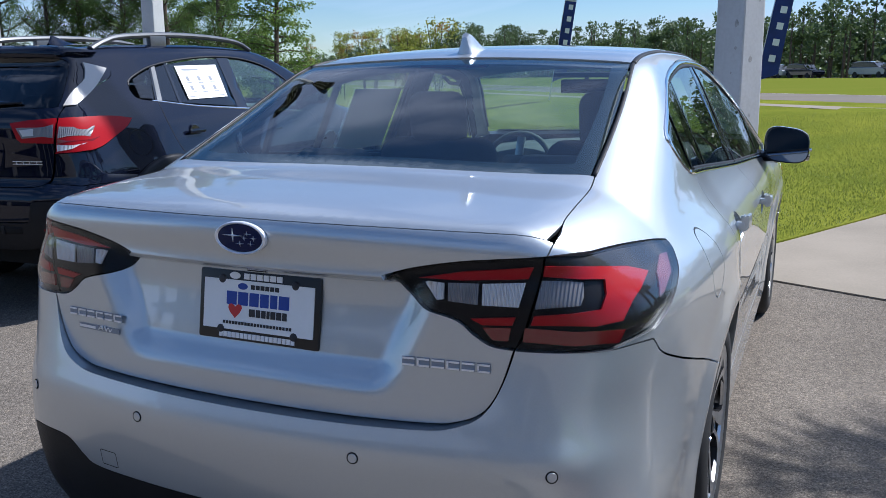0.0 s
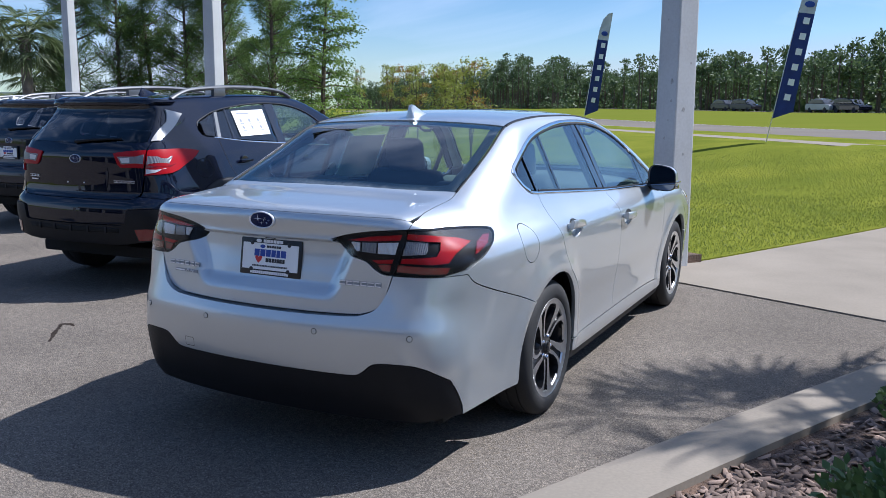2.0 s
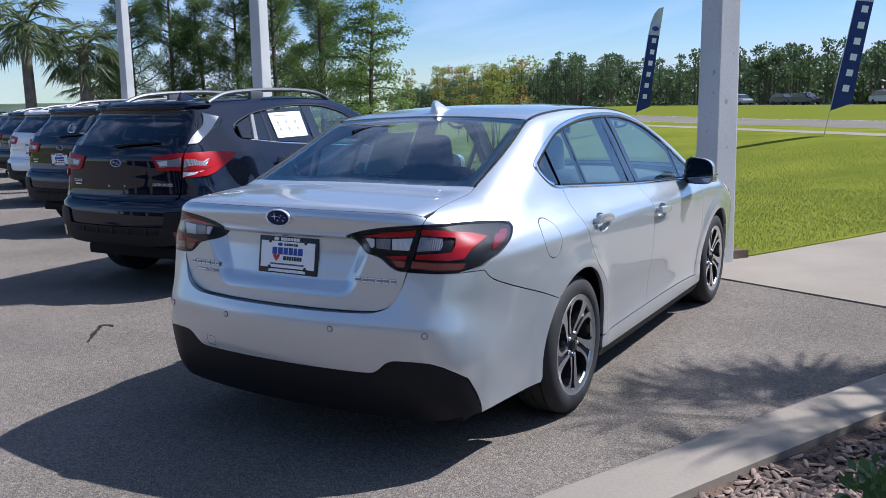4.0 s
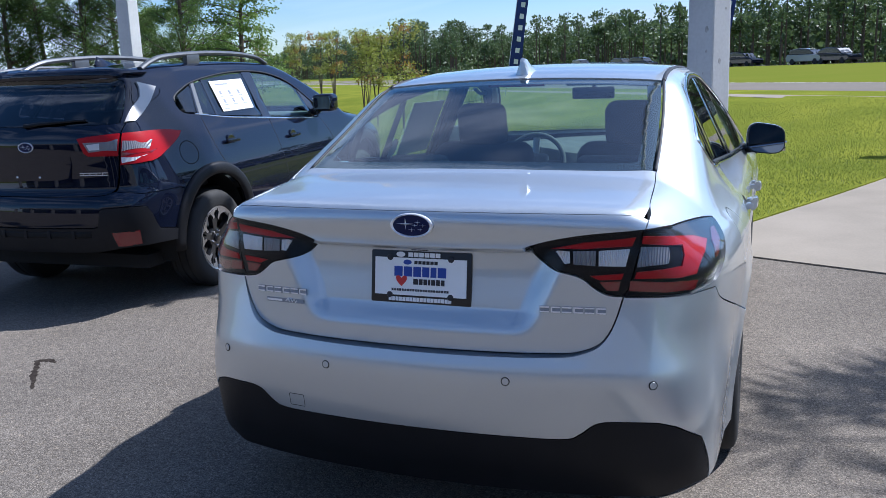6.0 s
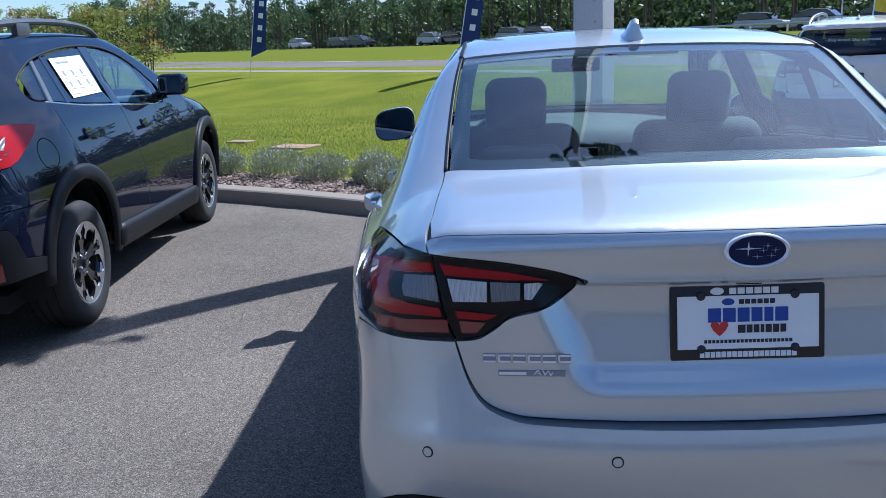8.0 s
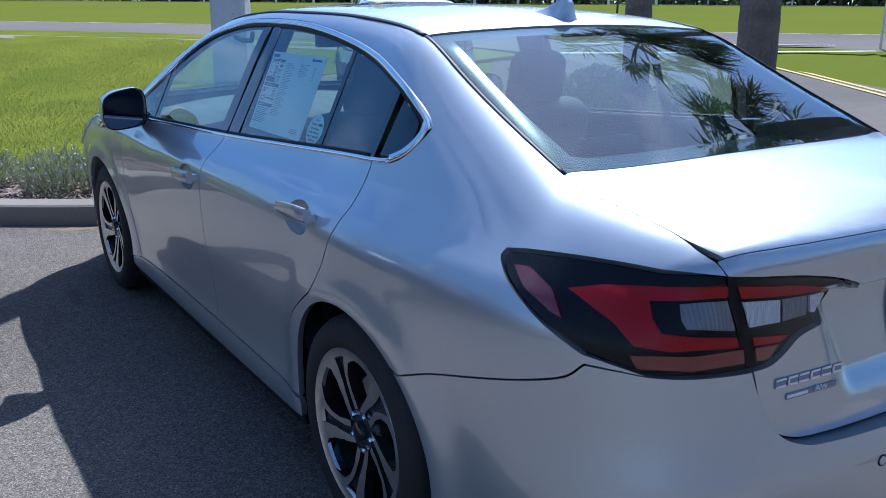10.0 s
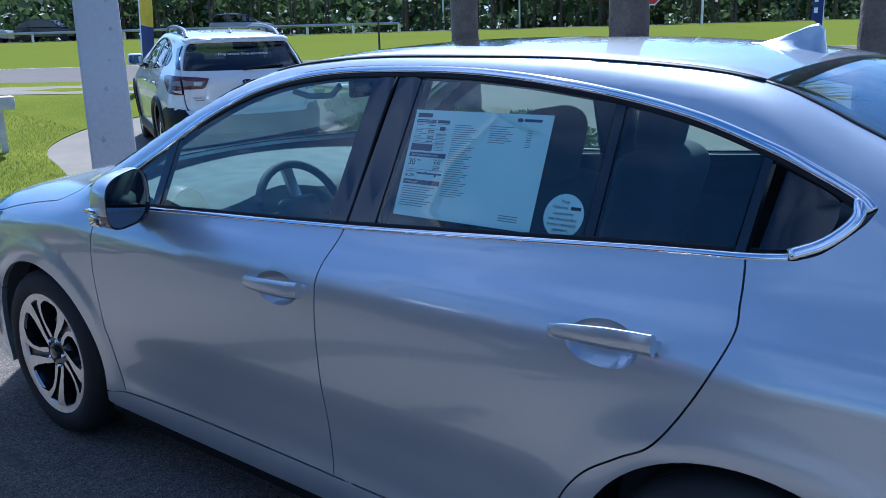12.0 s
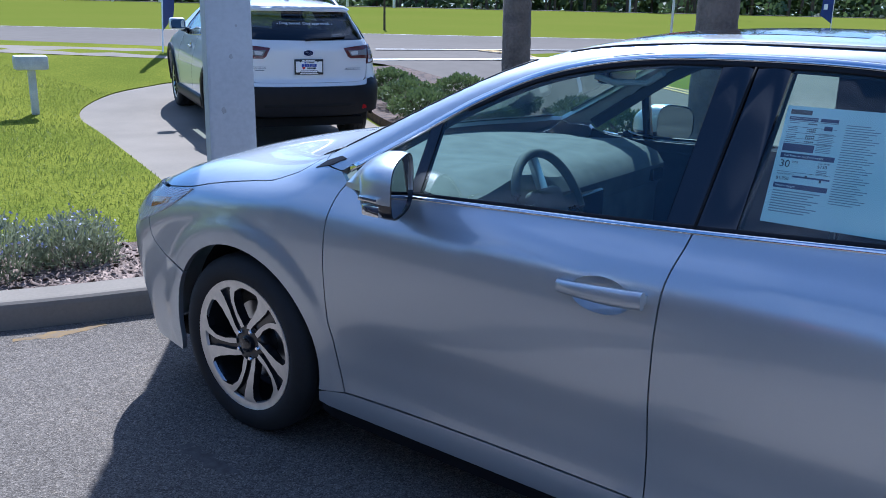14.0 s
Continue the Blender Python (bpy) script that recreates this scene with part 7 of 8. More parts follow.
        for z, y0, y1, tall in marks:
            skin("printed_bar", b, sl([(y0, z), (y1, z), (y1, z + tall), (y0, z + tall)], soft=False), "L", GREYINK, t, off=0.0035, gap=0, step=0.08, depth=0.001)
    sm = Matrix.Diagonal((*scale, 1))
    for o in [c for c in t.children_recursive if c.type == "MESH" or c.parent is t]:
        if o.location.length > 0.2:
            o.location.z = float(LIFT(o.location.z))
            o.location = sm @ o.location
        elif o.type == "MESH" and o.parent.location.length < 0.2 or o.parent is t:
            co = np.empty(len(o.data.vertices) * 3, np.float32)
            o.data.vertices.foreach_get("co", co)
            co = co.reshape(-1, 3)
            co[:, 2] = LIFT(co[:, 2])
            co *= np.array(scale, np.float32)
            o.data.vertices.foreach_set("co", co.ravel())
            o.data.update()
    for mx in (1, -1):
        for y in (wr, wf):
            wheel(t, Matrix.Translation((mx * 0.74 * scale[0], y * scale[1], wz * scale[2])) @ (pose(0, 0, 0) if mx > 0 else pose(0, 0, 0, 0, 0, 180)), alloy, r=wz * scale[2], rim=0.222)
            lathe("arch_liner", [(0.455, 0.80), (0.46, 0.6), (0.43, 0.48), (0.1, 0.47)], UNDER, t, n=32, above=-0.10, m=Matrix.Translation((0, y * scale[1], wz + 0.02)) @ (pose(0, 0, 0) if mx > 0 else pose(0, 0, 0, 0, 0, 180)))
    return t


for x, y, coat, label in ((-3.49, 1.918, NAVY, "black crossover car with grey roof rails"), (-7.2, 4.05, GREYPAINT, "dark grey crossover car with grey roof rails"), (-10.8, 6.1, WHITE, "white crossover car with grey roof rails"),
                                 (-14.4, 8.1, NAVY, "black crossover car with grey roof rails"), (-18.0, 10.2, WHITE, "white crossover car with grey roof rails")):
    z0, z1 = lot_rise(x, y + 0.9), lot_rise(x, y + 3.56)
    tip = (z1 - z0) / 2.66
    suv(pose(x, y, z0 - 0.9 * tip, math.degrees(tip), 0, 2.5 if x > -4 else 3.5), coat, label, plate_on=x < -4, sticker=x > -4)
pad_tip = (swell_up(5.5, 11.6) - swell_up(4.15, 9.05)) / 2.9
suv(pose(3.71, 8.23, 0.012 + swell_up(4.15, 9.05) - pad_tip, math.degrees(pad_tip), 0, -28), WHITE, "white estate car with black lower cladding on a concrete pad", scale=(1.03, 1.08, 0.985), group="display cars", estate=True, lamp_red=mat("lamp_smoked_red", (0.085, 0.005, 0.007), 0.25, coat=0.6))


# ---- plants ----
def leaf_mat(name, col, col2, trans=0.35):
    m = mat(name, col, 0.55, scale=1.5, fine=25, col2=col2)
    nt = m.node_tree
    b = nt.nodes["Principled BSDF"]
    tr, mx = nt.nodes.new("ShaderNodeBsdfTranslucent"), nt.nodes.new("ShaderNodeMixShader")
    src = b.inputs["Base Color"].links[0].from_socket
    nt.links.new(src, tr.inputs[0])
    mx.inputs[0].default_value = trans
    nt.links.new(b.outputs[0], mx.inputs[1])
    nt.links.new(tr.outputs[0], mx.inputs[2])
    nt.links.new(mx.outputs[0], nt.nodes["Material Output"].inputs[0])
    return m


PINE = leaf_mat("pine_needles", (0.15, 0.22, 0.055), (0.07, 0.12, 0.03), 0.4)
CYPRESS = leaf_mat("feathery_leaves", (0.20, 0.29, 0.06), (0.12, 0.19, 0.04), 0.45)
PALMLEAF = leaf_mat("palm_fronds", (0.14, 0.18, 0.06), (0.08, 0.11, 0.04))
MYRTLE = leaf_mat("yellow_green_leaves", (0.33, 0.34, 0.07), (0.22, 0.26, 0.05), 0.45)
RUST = leaf_mat("orange_leaves", (0.36, 0.19, 0.04), (0.22, 0.15, 0.03))
FOREST = leaf_mat("far_tree_leaves", (0.115, 0.165, 0.06), (0.065, 0.10, 0.04), 0.35)
SHRUB = leaf_mat("glossy_shrub_leaves", (0.09, 0.155, 0.045), (0.05, 0.10, 0.03), 0.25)
PALESHRUB = leaf_mat("pale_shrub_leaves", (0.15, 0.20, 0.07), (0.08, 0.12, 0.04), 0.25)
GREYLEAF = leaf_mat("grey_green_leaves", (0.27, 0.29, 0.18), (0.17, 0.20, 0.11), 0.35)
LILAC = mat("lilac_flowers", (0.50, 0.49, 0.66), 0.7)
BLADE = leaf_mat("grass_blades", (0.24, 0.27, 0.04), (0.13, 0.17, 0.025), 0.4)
BARK = mat("brown_bark", (0.12, 0.085, 0.06), 0.9, scale=6, fine=40, col2=(0.06, 0.045, 0.035), bump=0.7, dist=0.02)
GREYBARK = mat("palm_trunk_bark", (0.24, 0.20, 0.16), 0.9, scale=4, fine=30, col2=(0.13, 0.11, 0.09), bump=0.8, dist=0.03)


def cards(points, dirs, length, width, rng, jitter=0.5):
    """Thin leaf blades at points, along dirs (loosely): corners and faces."""
    n = len(points)
    d = dirs + rng.normal(0, jitter, (n, 3))
    d /= np.linalg.norm(d, axis=1, keepdims=True) + 1e-9
    s = np.cross(d, rng.normal(0, 1, (n, 3)))
    s /= np.linalg.norm(s, axis=1, keepdims=True) + 1e-9
    ln, wd = (np.asarray(a) * rng.uniform(0.6, 1.3, n) for a in (length, width))
    ln, wd = ln[:, None], wd[:, None]
    v = np.stack([points, points + d * ln * 0.5 + s * wd, points + d * ln, points + d * ln * 0.5 - s * wd], 1).reshape(-1, 3)
    f = np.arange(4 * n).reshape(-1, 4)
    return v, f


def leaf_part(name, chunks, material, parent, label=""):
    vs, fs, k = [], [], 0
    for v, f in chunks:
        vs.append(v)
        fs.append(f + k)
        k += len(v)
    vs, fs = np.vstack(vs), np.vstack(fs)
    me = bpy.data.meshes.new(name)
    me.vertices.add(len(vs))
    me.vertices.foreach_set("co", vs.astype(np.float32).ravel())
    w = fs.shape[1]
    me.loops.add(fs.size)
    me.loops.foreach_set("vertex_index", fs.ravel().astype(np.int32))
    me.polygons.add(len(fs))
    me.polygons.foreach_set("loop_start", np.arange(0, fs.size, w, dtype=np.int32))
    me.update(calc_edges=True)
    me.materials.append(material)
    ob = new(name, me)
    if parent:
        ob.parent = parent
    if label:
        ob["label"] = label
    return ob


def ball(rng, n, c, r):
    """Points in a lumpy ball, thicker near its skin."""
    d = rng.normal(0, 1, (n, 3))
    d /= np.linalg.norm(d, axis=1, keepdims=True)
    return np.array(c) + d * (rng.uniform(0.25, 1.0, n) ** 0.5)[:, None] * np.array(r), d


def pine(x, y, h, seed, z=0.0):
    rng = np.random.default_rng(seed)
    t = thing("pine_tree", "tall slim pine with drooping dark green needles", "tree", "pines behind the car park", pose(x, y, z, 0, 0, seed * 50))
    lean = rng.normal(0, 0.02, 2)
    trunk = [(lean[0] * k * h, lean[1] * k * h, k * h) for k in np.linspace(0, 1, 9)]
    bm = bmesh.new()
    add_tube(bm, trunk, [0.12 * (1 - 0.88 * k) * h / 9 + 0.01 for k in np.linspace(0, 1, 9)], 8)
    chunks = []
    for i in range(58):
        k = rng.uniform(0.22, 0.99)
        a = rng.uniform(0, 2 * math.pi)
        ln = (1.05 - k) * h * 0.19 * rng.uniform(0.6, 1.2) + 0.25
        p0 = np.array([lean[0] * k * h, lean[1] * k * h, k * h])
        out = np.array([math.cos(a), math.sin(a), 0])
        pts = [p0 + out * ln * u + np.array([0, 0, 1]) * ln * (0.25 * u + 0.35 * u * u) for u in np.linspace(0, 1, 5)]
        add_tube(bm, [tuple(p) for p in pts], [0.022 * (1 - 0.8 * u) + 0.004 for u in np.linspace(0, 1, 5)], 4)
        for u in np.linspace(0.35, 1.05, 6):
            c = p0 + out * ln * u + np.array([0, 0, 1]) * ln * (0.25 * u + 0.35 * u * u)
            q, d = ball(rng, 34, c, (0.10, 0.10, 0.08))
            chunks.append(cards(q, d * 0.8 + out * 0.7 + [0, 0, 0.1], 0.24, 0.009, rng, 0.25))
    part("trunk", bm, BARK, t, smooth=True)
    leaf_part("crown", chunks, PINE, t)


def broad_tree(name, label, x, y, h, spread, leaf, seed, size, base=0.25, n=70, per=110, group="", stems=1, z=0.0, extra=None, airy=0.5, drop=0.0):
    """A tree with a trunk or several stems, limbs and leaves along them."""
    rng = np.random.default_rng(seed)
    t = thing(name, label, "tree", group, pose(x, y, z, 0, 0, seed * 37))
    bm, chunks, chunks2 = bmesh.new(), [], []
    for s in range(stems):
        a0 = 2 * math.pi * s / max(1, stems)
        tip = np.array([math.cos(a0), math.sin(a0), 0]) * (spread * 0.45 if stems > 1 else 0.05 * h)
        tr = [np.array([0, 0, 0]) + tip * (k ** 1.5) + np.array([0, 0, h * k]) for k in np.linspace(0, 0.98, 8)]
        r0 = (0.09 if stems == 1 else 0.028) * h / 7
        add_tube(bm, [tuple(p) for p in tr], [r0 * (1 - 0.85 * k) + 0.006 for k in np.linspace(0, 1, 8)], 7)
        for i in range(n // stems):
            k = base + (1 - base) * rng.uniform(0, 1) ** 0.8
            j = min(6, int(k * 7))
            p0 = tr[j] + (tr[j + 1] - tr[j]) * (k * 7 - j if k < 1 else 0)
            a = rng.uniform(0, 2 * math.pi)
            ln = spread * (1.15 - k * 0.85) * rng.uniform(0.5, 1.1)
            out = np.array([math.cos(a), math.sin(a), rng.uniform(0.1, 0.55)])
            pts = [p0 + out * ln * u - np.array([0, 0, 1]) * ln * 0.25 * u * u for u in np.linspace(0, 1, 5)]
            add_tube(bm, [tuple(p) for p in pts], [0.016 * (1 - 0.8 * u) * h / 6 + 0.003 for u in np.linspace(0, 1, 5)], 4)
            u = rng.uniform(0.2, 1.05, per)[:, None]
            q = p0 + out * ln * u - np.array([0, 0, 1]) * ln * 0.25 * u * u + rng.normal(0, 0.05 + 0.09 * spread * airy, (per, 3)) * [1, 1, 0.6]
            dest = chunks2 if (extra and rng.uniform() < 0.16) else chunks
            dest.append(cards(q, np.tile(out + np.array([0, 0, -0.3 - drop]), (per, 1)), size, size * 0.28, rng, 0.7))
    part("trunk", bm, BARK, t, smooth=True)
    leaf_part("crown", chunks, leaf, t)
    if chunks2:
        leaf_part("crown", chunks2, extra, t, "orange leaf tips")
    return t


def palm(x, y, h, seed, z=0.0, r=0.18, frond=1.0, label="cabbage palm with a grey trunk and fan fronds"):
    rng = np.random.default_rng(seed)
    t = thing("palm_tree", label, "palm tree", "palms", pose(x, y, z, 0, 0, seed * 29))
    bm = bmesh.new()
    ks = np.linspace(0, 1, 40)
    add_tube(bm, [(0.05 * math.sin(k * 2), 0.04 * k, h * k) for k in ks], [r * (1.12 - 0.25 * k + 0.035 * (i % 2) + (0.25 * (k > 0.8) * (k - 0.8) / 0.2)) for i, k in enumerate(ks)], 12)
    part("trunk", bm, GREYBARK, t, smooth=True)
    bm, chunks = bmesh.new(), []
    for i in range(44):
        a, up = i * 2.399963, rng.uniform(-0.7, 1.7)
        out = np.array([math.cos(a), math.sin(a), 0])
        ln = 0.95 * frond * rng.uniform(0.8, 1.1)
        pts = [np.array([0, 0, h]) + out * ln * u + np.array([0, 0, 1]) * ln * (up * u - 0.45 * u * u) for u in np.linspace(0, 1, 6)]
        add_tube(bm, [tuple(p) for p in pts], [0.022, 0.02, 0.018, 0.016, 0.014, 0.012], 4)
        tip, ax = pts[-1], pts[-1] - pts[-2]
        ax = ax / np.linalg.norm(ax)
        sd = np.cross(ax, [0, 0, 1.0])
        sd /= np.linalg.norm(sd) + 1e-9
        nn = 26
        w = np.linspace(-1.9, 1.9, nn)
        dirs = np.cos(w)[:, None] * ax + np.sin(w)[:, None] * sd + np.array([0, 0, -0.18]) * (1 + np.abs(w))[:, None] * 0.5
        base_ = tip - ax * 0.02 + 0 * dirs
        v, f = cards(base_, dirs, 0.85 * frond, 0.026 * frond, rng, 0.04)
        v = v.reshape(-1, 4, 3)
        v[:, 2, 2] -= 0.16 * frond
        chunks.append((v.reshape(-1, 3), f))
    part("frond_stem", bm, PALMLEAF, t)
    leaf_part("crown", chunks, PALMLEAF, t)


palm(7.34, 7.96, 4.8, 3, frond=0.75)
palm(5.34, 4.49, 4.75, 5, frond=0.72)
palm(5.95, 2.42, 4.9, 6, frond=0.75)
palm(-22.2, 13.95, 4.3, 7, r=0.16, frond=0.85)
palm(-21.3, 15.26, 3.55, 8, r=0.16, frond=0.78)
palm(-25.5, 18.6, 2.4, 9, r=0.12, frond=0.7)
for x, y, h, s in ((-21.6, 17.4, 6.6, 11), (-19.8, 17.4, 6.2, 12), (-19.5, 18.7, 6.4, 13), (-18.0, 18.6, 6.1, 14), (-19.2, 21.4, 7.0, 15), (-16.9, 19.2, 6.8, 16), (-14.3, 18.3, 6.4, 17), (-25.6, 19.8, 3.6, 18)):
    pine(x, y, h, s, 0.0)
broad_tree("cypress_tree", "feathery light green bald cypress", -12.0, 17.5, 6.2, 1.65, CYPRESS, 21, 0.085, 0.14, 76, 190, "cypress trees", drop=0.2)
broad_tree("cypress_tree", "feathery light green bald cypress", -21.0, 19.4, 4.9, 1.2, CYPRESS, 22, 0.085, 0.1, 48, 114, "cypress trees", drop=0.2)
broad_tree("cypress_tree", "feathery light green bald cypress", -16.2, 20.8, 5.2, 1.3, CYPRESS, 23, 0.085, 0.1, 52, 133, "cypress trees", drop=0.2)
broad_tree("cypress_tree", "feathery light green bald cypress", -18.6, 22.5, 4.0, 1.5, CYPRESS, 24, 0.085, 0.05, 52, 133, "cypress trees", drop=0.2)
broad_tree("cypress_tree", "feathery light green bald cypress", -15.2, 21.6, 3.0, 1.3, CYPRESS, 25, 0.085, 0.05, 48, 133, "cypress trees", drop=0.2)
for k, (x, y, h) in enumerate(((-8.3, 19.6, 2.9), (-9.9, 21.4, 2.7), (-11.4, 24.0, 3.0), (-13.0, 27.0, 3.2), (-15.5, 29.5, 3.3), (-18.5, 34.0, 3.4), (-22.5, 39.0, 3.5), (-26.0, 44.5, 3.7), (-31.0, 49.0, 3.9), (-24.0, 33.0, 3.2))):
    broad_tree("myrtle_tree", "young multi-stemmed tree with yellow-green and orange leaves", x, y, h, 0.7, MYRTLE, 40 + k, 0.085, 0.46, 32, 46, "young trees by the lawn", stems=4, extra=RUST, airy=0.8, z=rise(x, y))


def forest():
    """The far wood of tall thin pines, its trunks showing under the crowns."""
    rng = np.random.default_rng(77)
    bm_v, bm_f, chunks = [], [], []
    k = 0
    for i in range(1150):
        x = rng.uniform(-330, 95)
        c = 108 + rng.uniform(0, 1) ** 1.3 * 46
        y = c - 1.25 * x * (1.0 if x > -60 else 0.92) - (0 if x > -60 else 6)
        h = (5.6 + 4.6 * rng.uniform(0, 1) ** 1.5 + 0.9 * math.sin(x * 0.13)) * (1.0 + 0.3 * (x < -60))
        z0 = rise(x, y)
        r = 0.13
        for q in range(4):
            w0, w1 = q * math.pi / 2, (q + 1) * math.pi / 2
            bm_v += [(x + r * math.cos(w0), y + r * math.sin(w0), z0), (x + r * math.cos(w1), y + r * math.sin(w1), z0), (x + r * 0.5 * math.cos(w1), y + r * 0.5 * math.sin(w1), z0 + h * 0.9), (x + r * 0.5 * math.cos(w0), y + r * 0.5 * math.sin(w0), z0 + h * 0.9)]
            bm_f.append((k, k + 1, k + 2, k + 3))
            k += 4
        low = rng.uniform(0.35, 0.68)
        for b in range(rng.integers(6, 11)):
            u = low + (0.99 - low) * rng.uniform(0, 1) ** 0.7
            wide = (1.2 - u) * 3.2 + 0.4
            a = rng.uniform(0, 6.28)
            cc = (x + math.cos(a) * wide * 0.55 * rng.uniform(0, 1), y + math.sin(a) * wide * 0.55 * rng.uniform(0, 1), z0 + h * u)
            rr = rng.uniform(0.55, 1.2)
            q, d = ball(rng, 26, cc, (rr, rr, rr * 0.5))
            chunks.append(cards(q, d + [0, 0, 0.4], 0.5, 0.15, rng, 0.6))
    for i in range(420):
        x = rng.uniform(-330, 95)
        c = 107 + rng.uniform(0, 1) * 26
        y = c - 1.25 * x * (1.0 if x > -60 else 0.92) - (0 if x > -60 else 6)
        rr = rng.uniform(0.5, 1.5)
        q, d = ball(rng, 30, (x, y, rise(x, y) + rr * 0.5), (rr * 1.3, rr * 1.3, rr * 0.9))
        chunks.append(cards(q, d, 0.5, 0.18, rng, 0.6))
    for i in range(1300):    # undergrowth
        x = rng.uniform(-330, 110)
        c = 120 + rng.uniform(0, 1) * 26
        y = c - 1.25 * x * (1.0 if x > -60 else 0.92) - (0 if x > -60 else 6)
        q, d = ball(rng, 30, (x, y, rise(x, y) + rng.uniform(0.2, 3.0)), (1.9, 1.9, 1.2))
        chunks.append(cards(q, d, 0.8, 0.32, rng, 0.6))
    for i in range(900):    # leaves between the trunks
        x = rng.uniform(-120, 110)
        c = 124 + rng.uniform(0, 1) * 26
        y = c - 1.25 * x * (1.0 if x > -60 else 0.92) - (0 if x > -60 else 6)
        q, d = ball(rng, 30, (x, y, rise(x, y) + rng.uniform(2.5, 6.5)), (1.8, 1.8, 1.1))
        chunks.append(cards(q, d, 0.75, 0.28, rng, 0.6))
    for i in range(2000):    # further in
        x = rng.uniform(-330, 110)
        c = 134 + rng.uniform(0, 1) * 34
        y = c - 1.25 * x * (1.0 if x > -60 else 0.92)
        q, d = ball(rng, 30, (x, y, rise(x, y) + rng.uniform(0.3, 6.0)), (2.6, 2.6, 1.9))
        chunks.append(cards(q, d, 1.2, 0.55, rng, 0.6))
    w = thing("woodland", "dark green belt of tall thin pines beyond the road", "woodland", kind="stuff")
    mesh_part("trunks", bm_v, bm_f, BARK, w)["kind"] = "stuff"
    leaf_part("foliage", chunks, FOREST, w)["kind"] = "stuff"


forest()


# ---- banners, box, slabs ----
BANNERBLUE = mat("banner_blue", (0.015, 0.035, 0.20), 0.6, scale=4, fine=80)
BANNERWHITE = mat("banner_white", (0.62, 0.64, 0.68), 0.6, scale=4, fine=80)
BANNERYELLOW = mat("banner_yellow", (0.80, 0.58, 0.01), 0.6, scale=4, fine=80)


def banner(x, y, yaw, tall=3.7, foot=0.65, kind_="blue", tilt=0.0, width=0.62):
    """A feather banner: a bent pole, a cloth sail with a pale head and stacked plain blocks for its word."""
    yellow = kind_ == "yellow"
    t = thing("feather_banner", "yellow and blue feather banner on a bent pole" if yellow else "blue feather banner with white marks on a bent pole", "banner", "roadside banners", pose(x, y, rise(x, y), 0, tilt, yaw))
    top = foot + tall
    edge = [(0.0, foot), (0.0, foot + tall * 0.72), (0.02, foot + tall * 0.84), (0.10, foot + tall * 0.93), (0.26, foot + tall * 0.985), (0.42, top)]
    tube("pole", [(0, 0, 0)] + [(a, 0, z) for a, z in edge], [0.016, 0.014, 0.012, 0.011, 0.009, 0.007, 0.005], SATIN, t)
    e = bend(edge, 6)

    def cloth(name, z0, z1, material):
        rows = 26
        vs, fs = [], []
        for i in range(rows + 1):
            z = z0 + (z1 - z0) * i / rows
            xl = float(np.interp(z, e[:, 1], e[:, 0]))
            u = (z - foot) / tall
            xr = max(xl + 0.01, width * (0.86 - 0.18 * u))
            for j in range(9):
                w = j / 8
                xx = xl + (xr - xl) * w
                dz = 0.30 * w * max(0.0, 1 - u * 6)
                vs.append((xx, 0.035 * math.sin(5 * u + 2.5 * w) * w, z + dz))
        for i in range(rows):
            for j in range(8):
                a = i * 9 + j
                fs.append((a, a + 1, a + 10, a + 9))
        mesh_part(name, vs, fs, material, t, smooth=True)
    split = foot + tall * (0.28 if yellow else 0.74)
    cloth("cloth", foot, split, BANNERBLUE)
    cloth("cloth", split, top - 0.01, BANNERYELLOW if yellow else BANNERWHITE)
    if not yellow:
        for k in range(6):
            zc = foot + tall * (0.69 - 0.105 * k)
            for sgn in (-1, 1):
                bm = bmesh.new()
                add_box(bm, 0.20, 0.37, -0.002, 0.002, zc - 0.09, zc + 0.09)
                add_box(bm, 0.245, 0.325, -0.003, 0.003, zc - 0.04, zc + 0.04)
                ob = part("mark", bm, WHITEINK, t)
                ob.location = (0, sgn * 0.045 + 0.01, 0)
        for sgn in (-1, 1):
            o = ellipse("mark", 0.14, 0.085, 0.0, -0.003, INKBLUE, t, 24)
            o.location = (0.27, sgn * 0.05, foot + tall * 0.80)
    else:
        for sgn in (-1, 1):
            o = prism("mark", [(0.25 + (0.16 if k % 2 == 0 else 0.07) * math.sin(k * math.pi / 5), foot + tall * 0.60 + (0.16 if k % 2 == 0 else 0.07) * math.cos(k * math.pi / 5)) for k in range(10)], 0.003, INKBLUE, t)
            o.location = (0, sgn * 0.05, 0)


banner(-8.5, 30.2, -8, tall=4.0, foot=0.75, tilt=9)
banner(-0.86, 24.15, -8, tall=4.1, foot=0.75, tilt=10)
banner(7.42, 16.09, 30, kind_="yellow", tall=2.9, foot=0.45, tilt=6)
banner(29.5, 9.4, 60, tall=3.4)

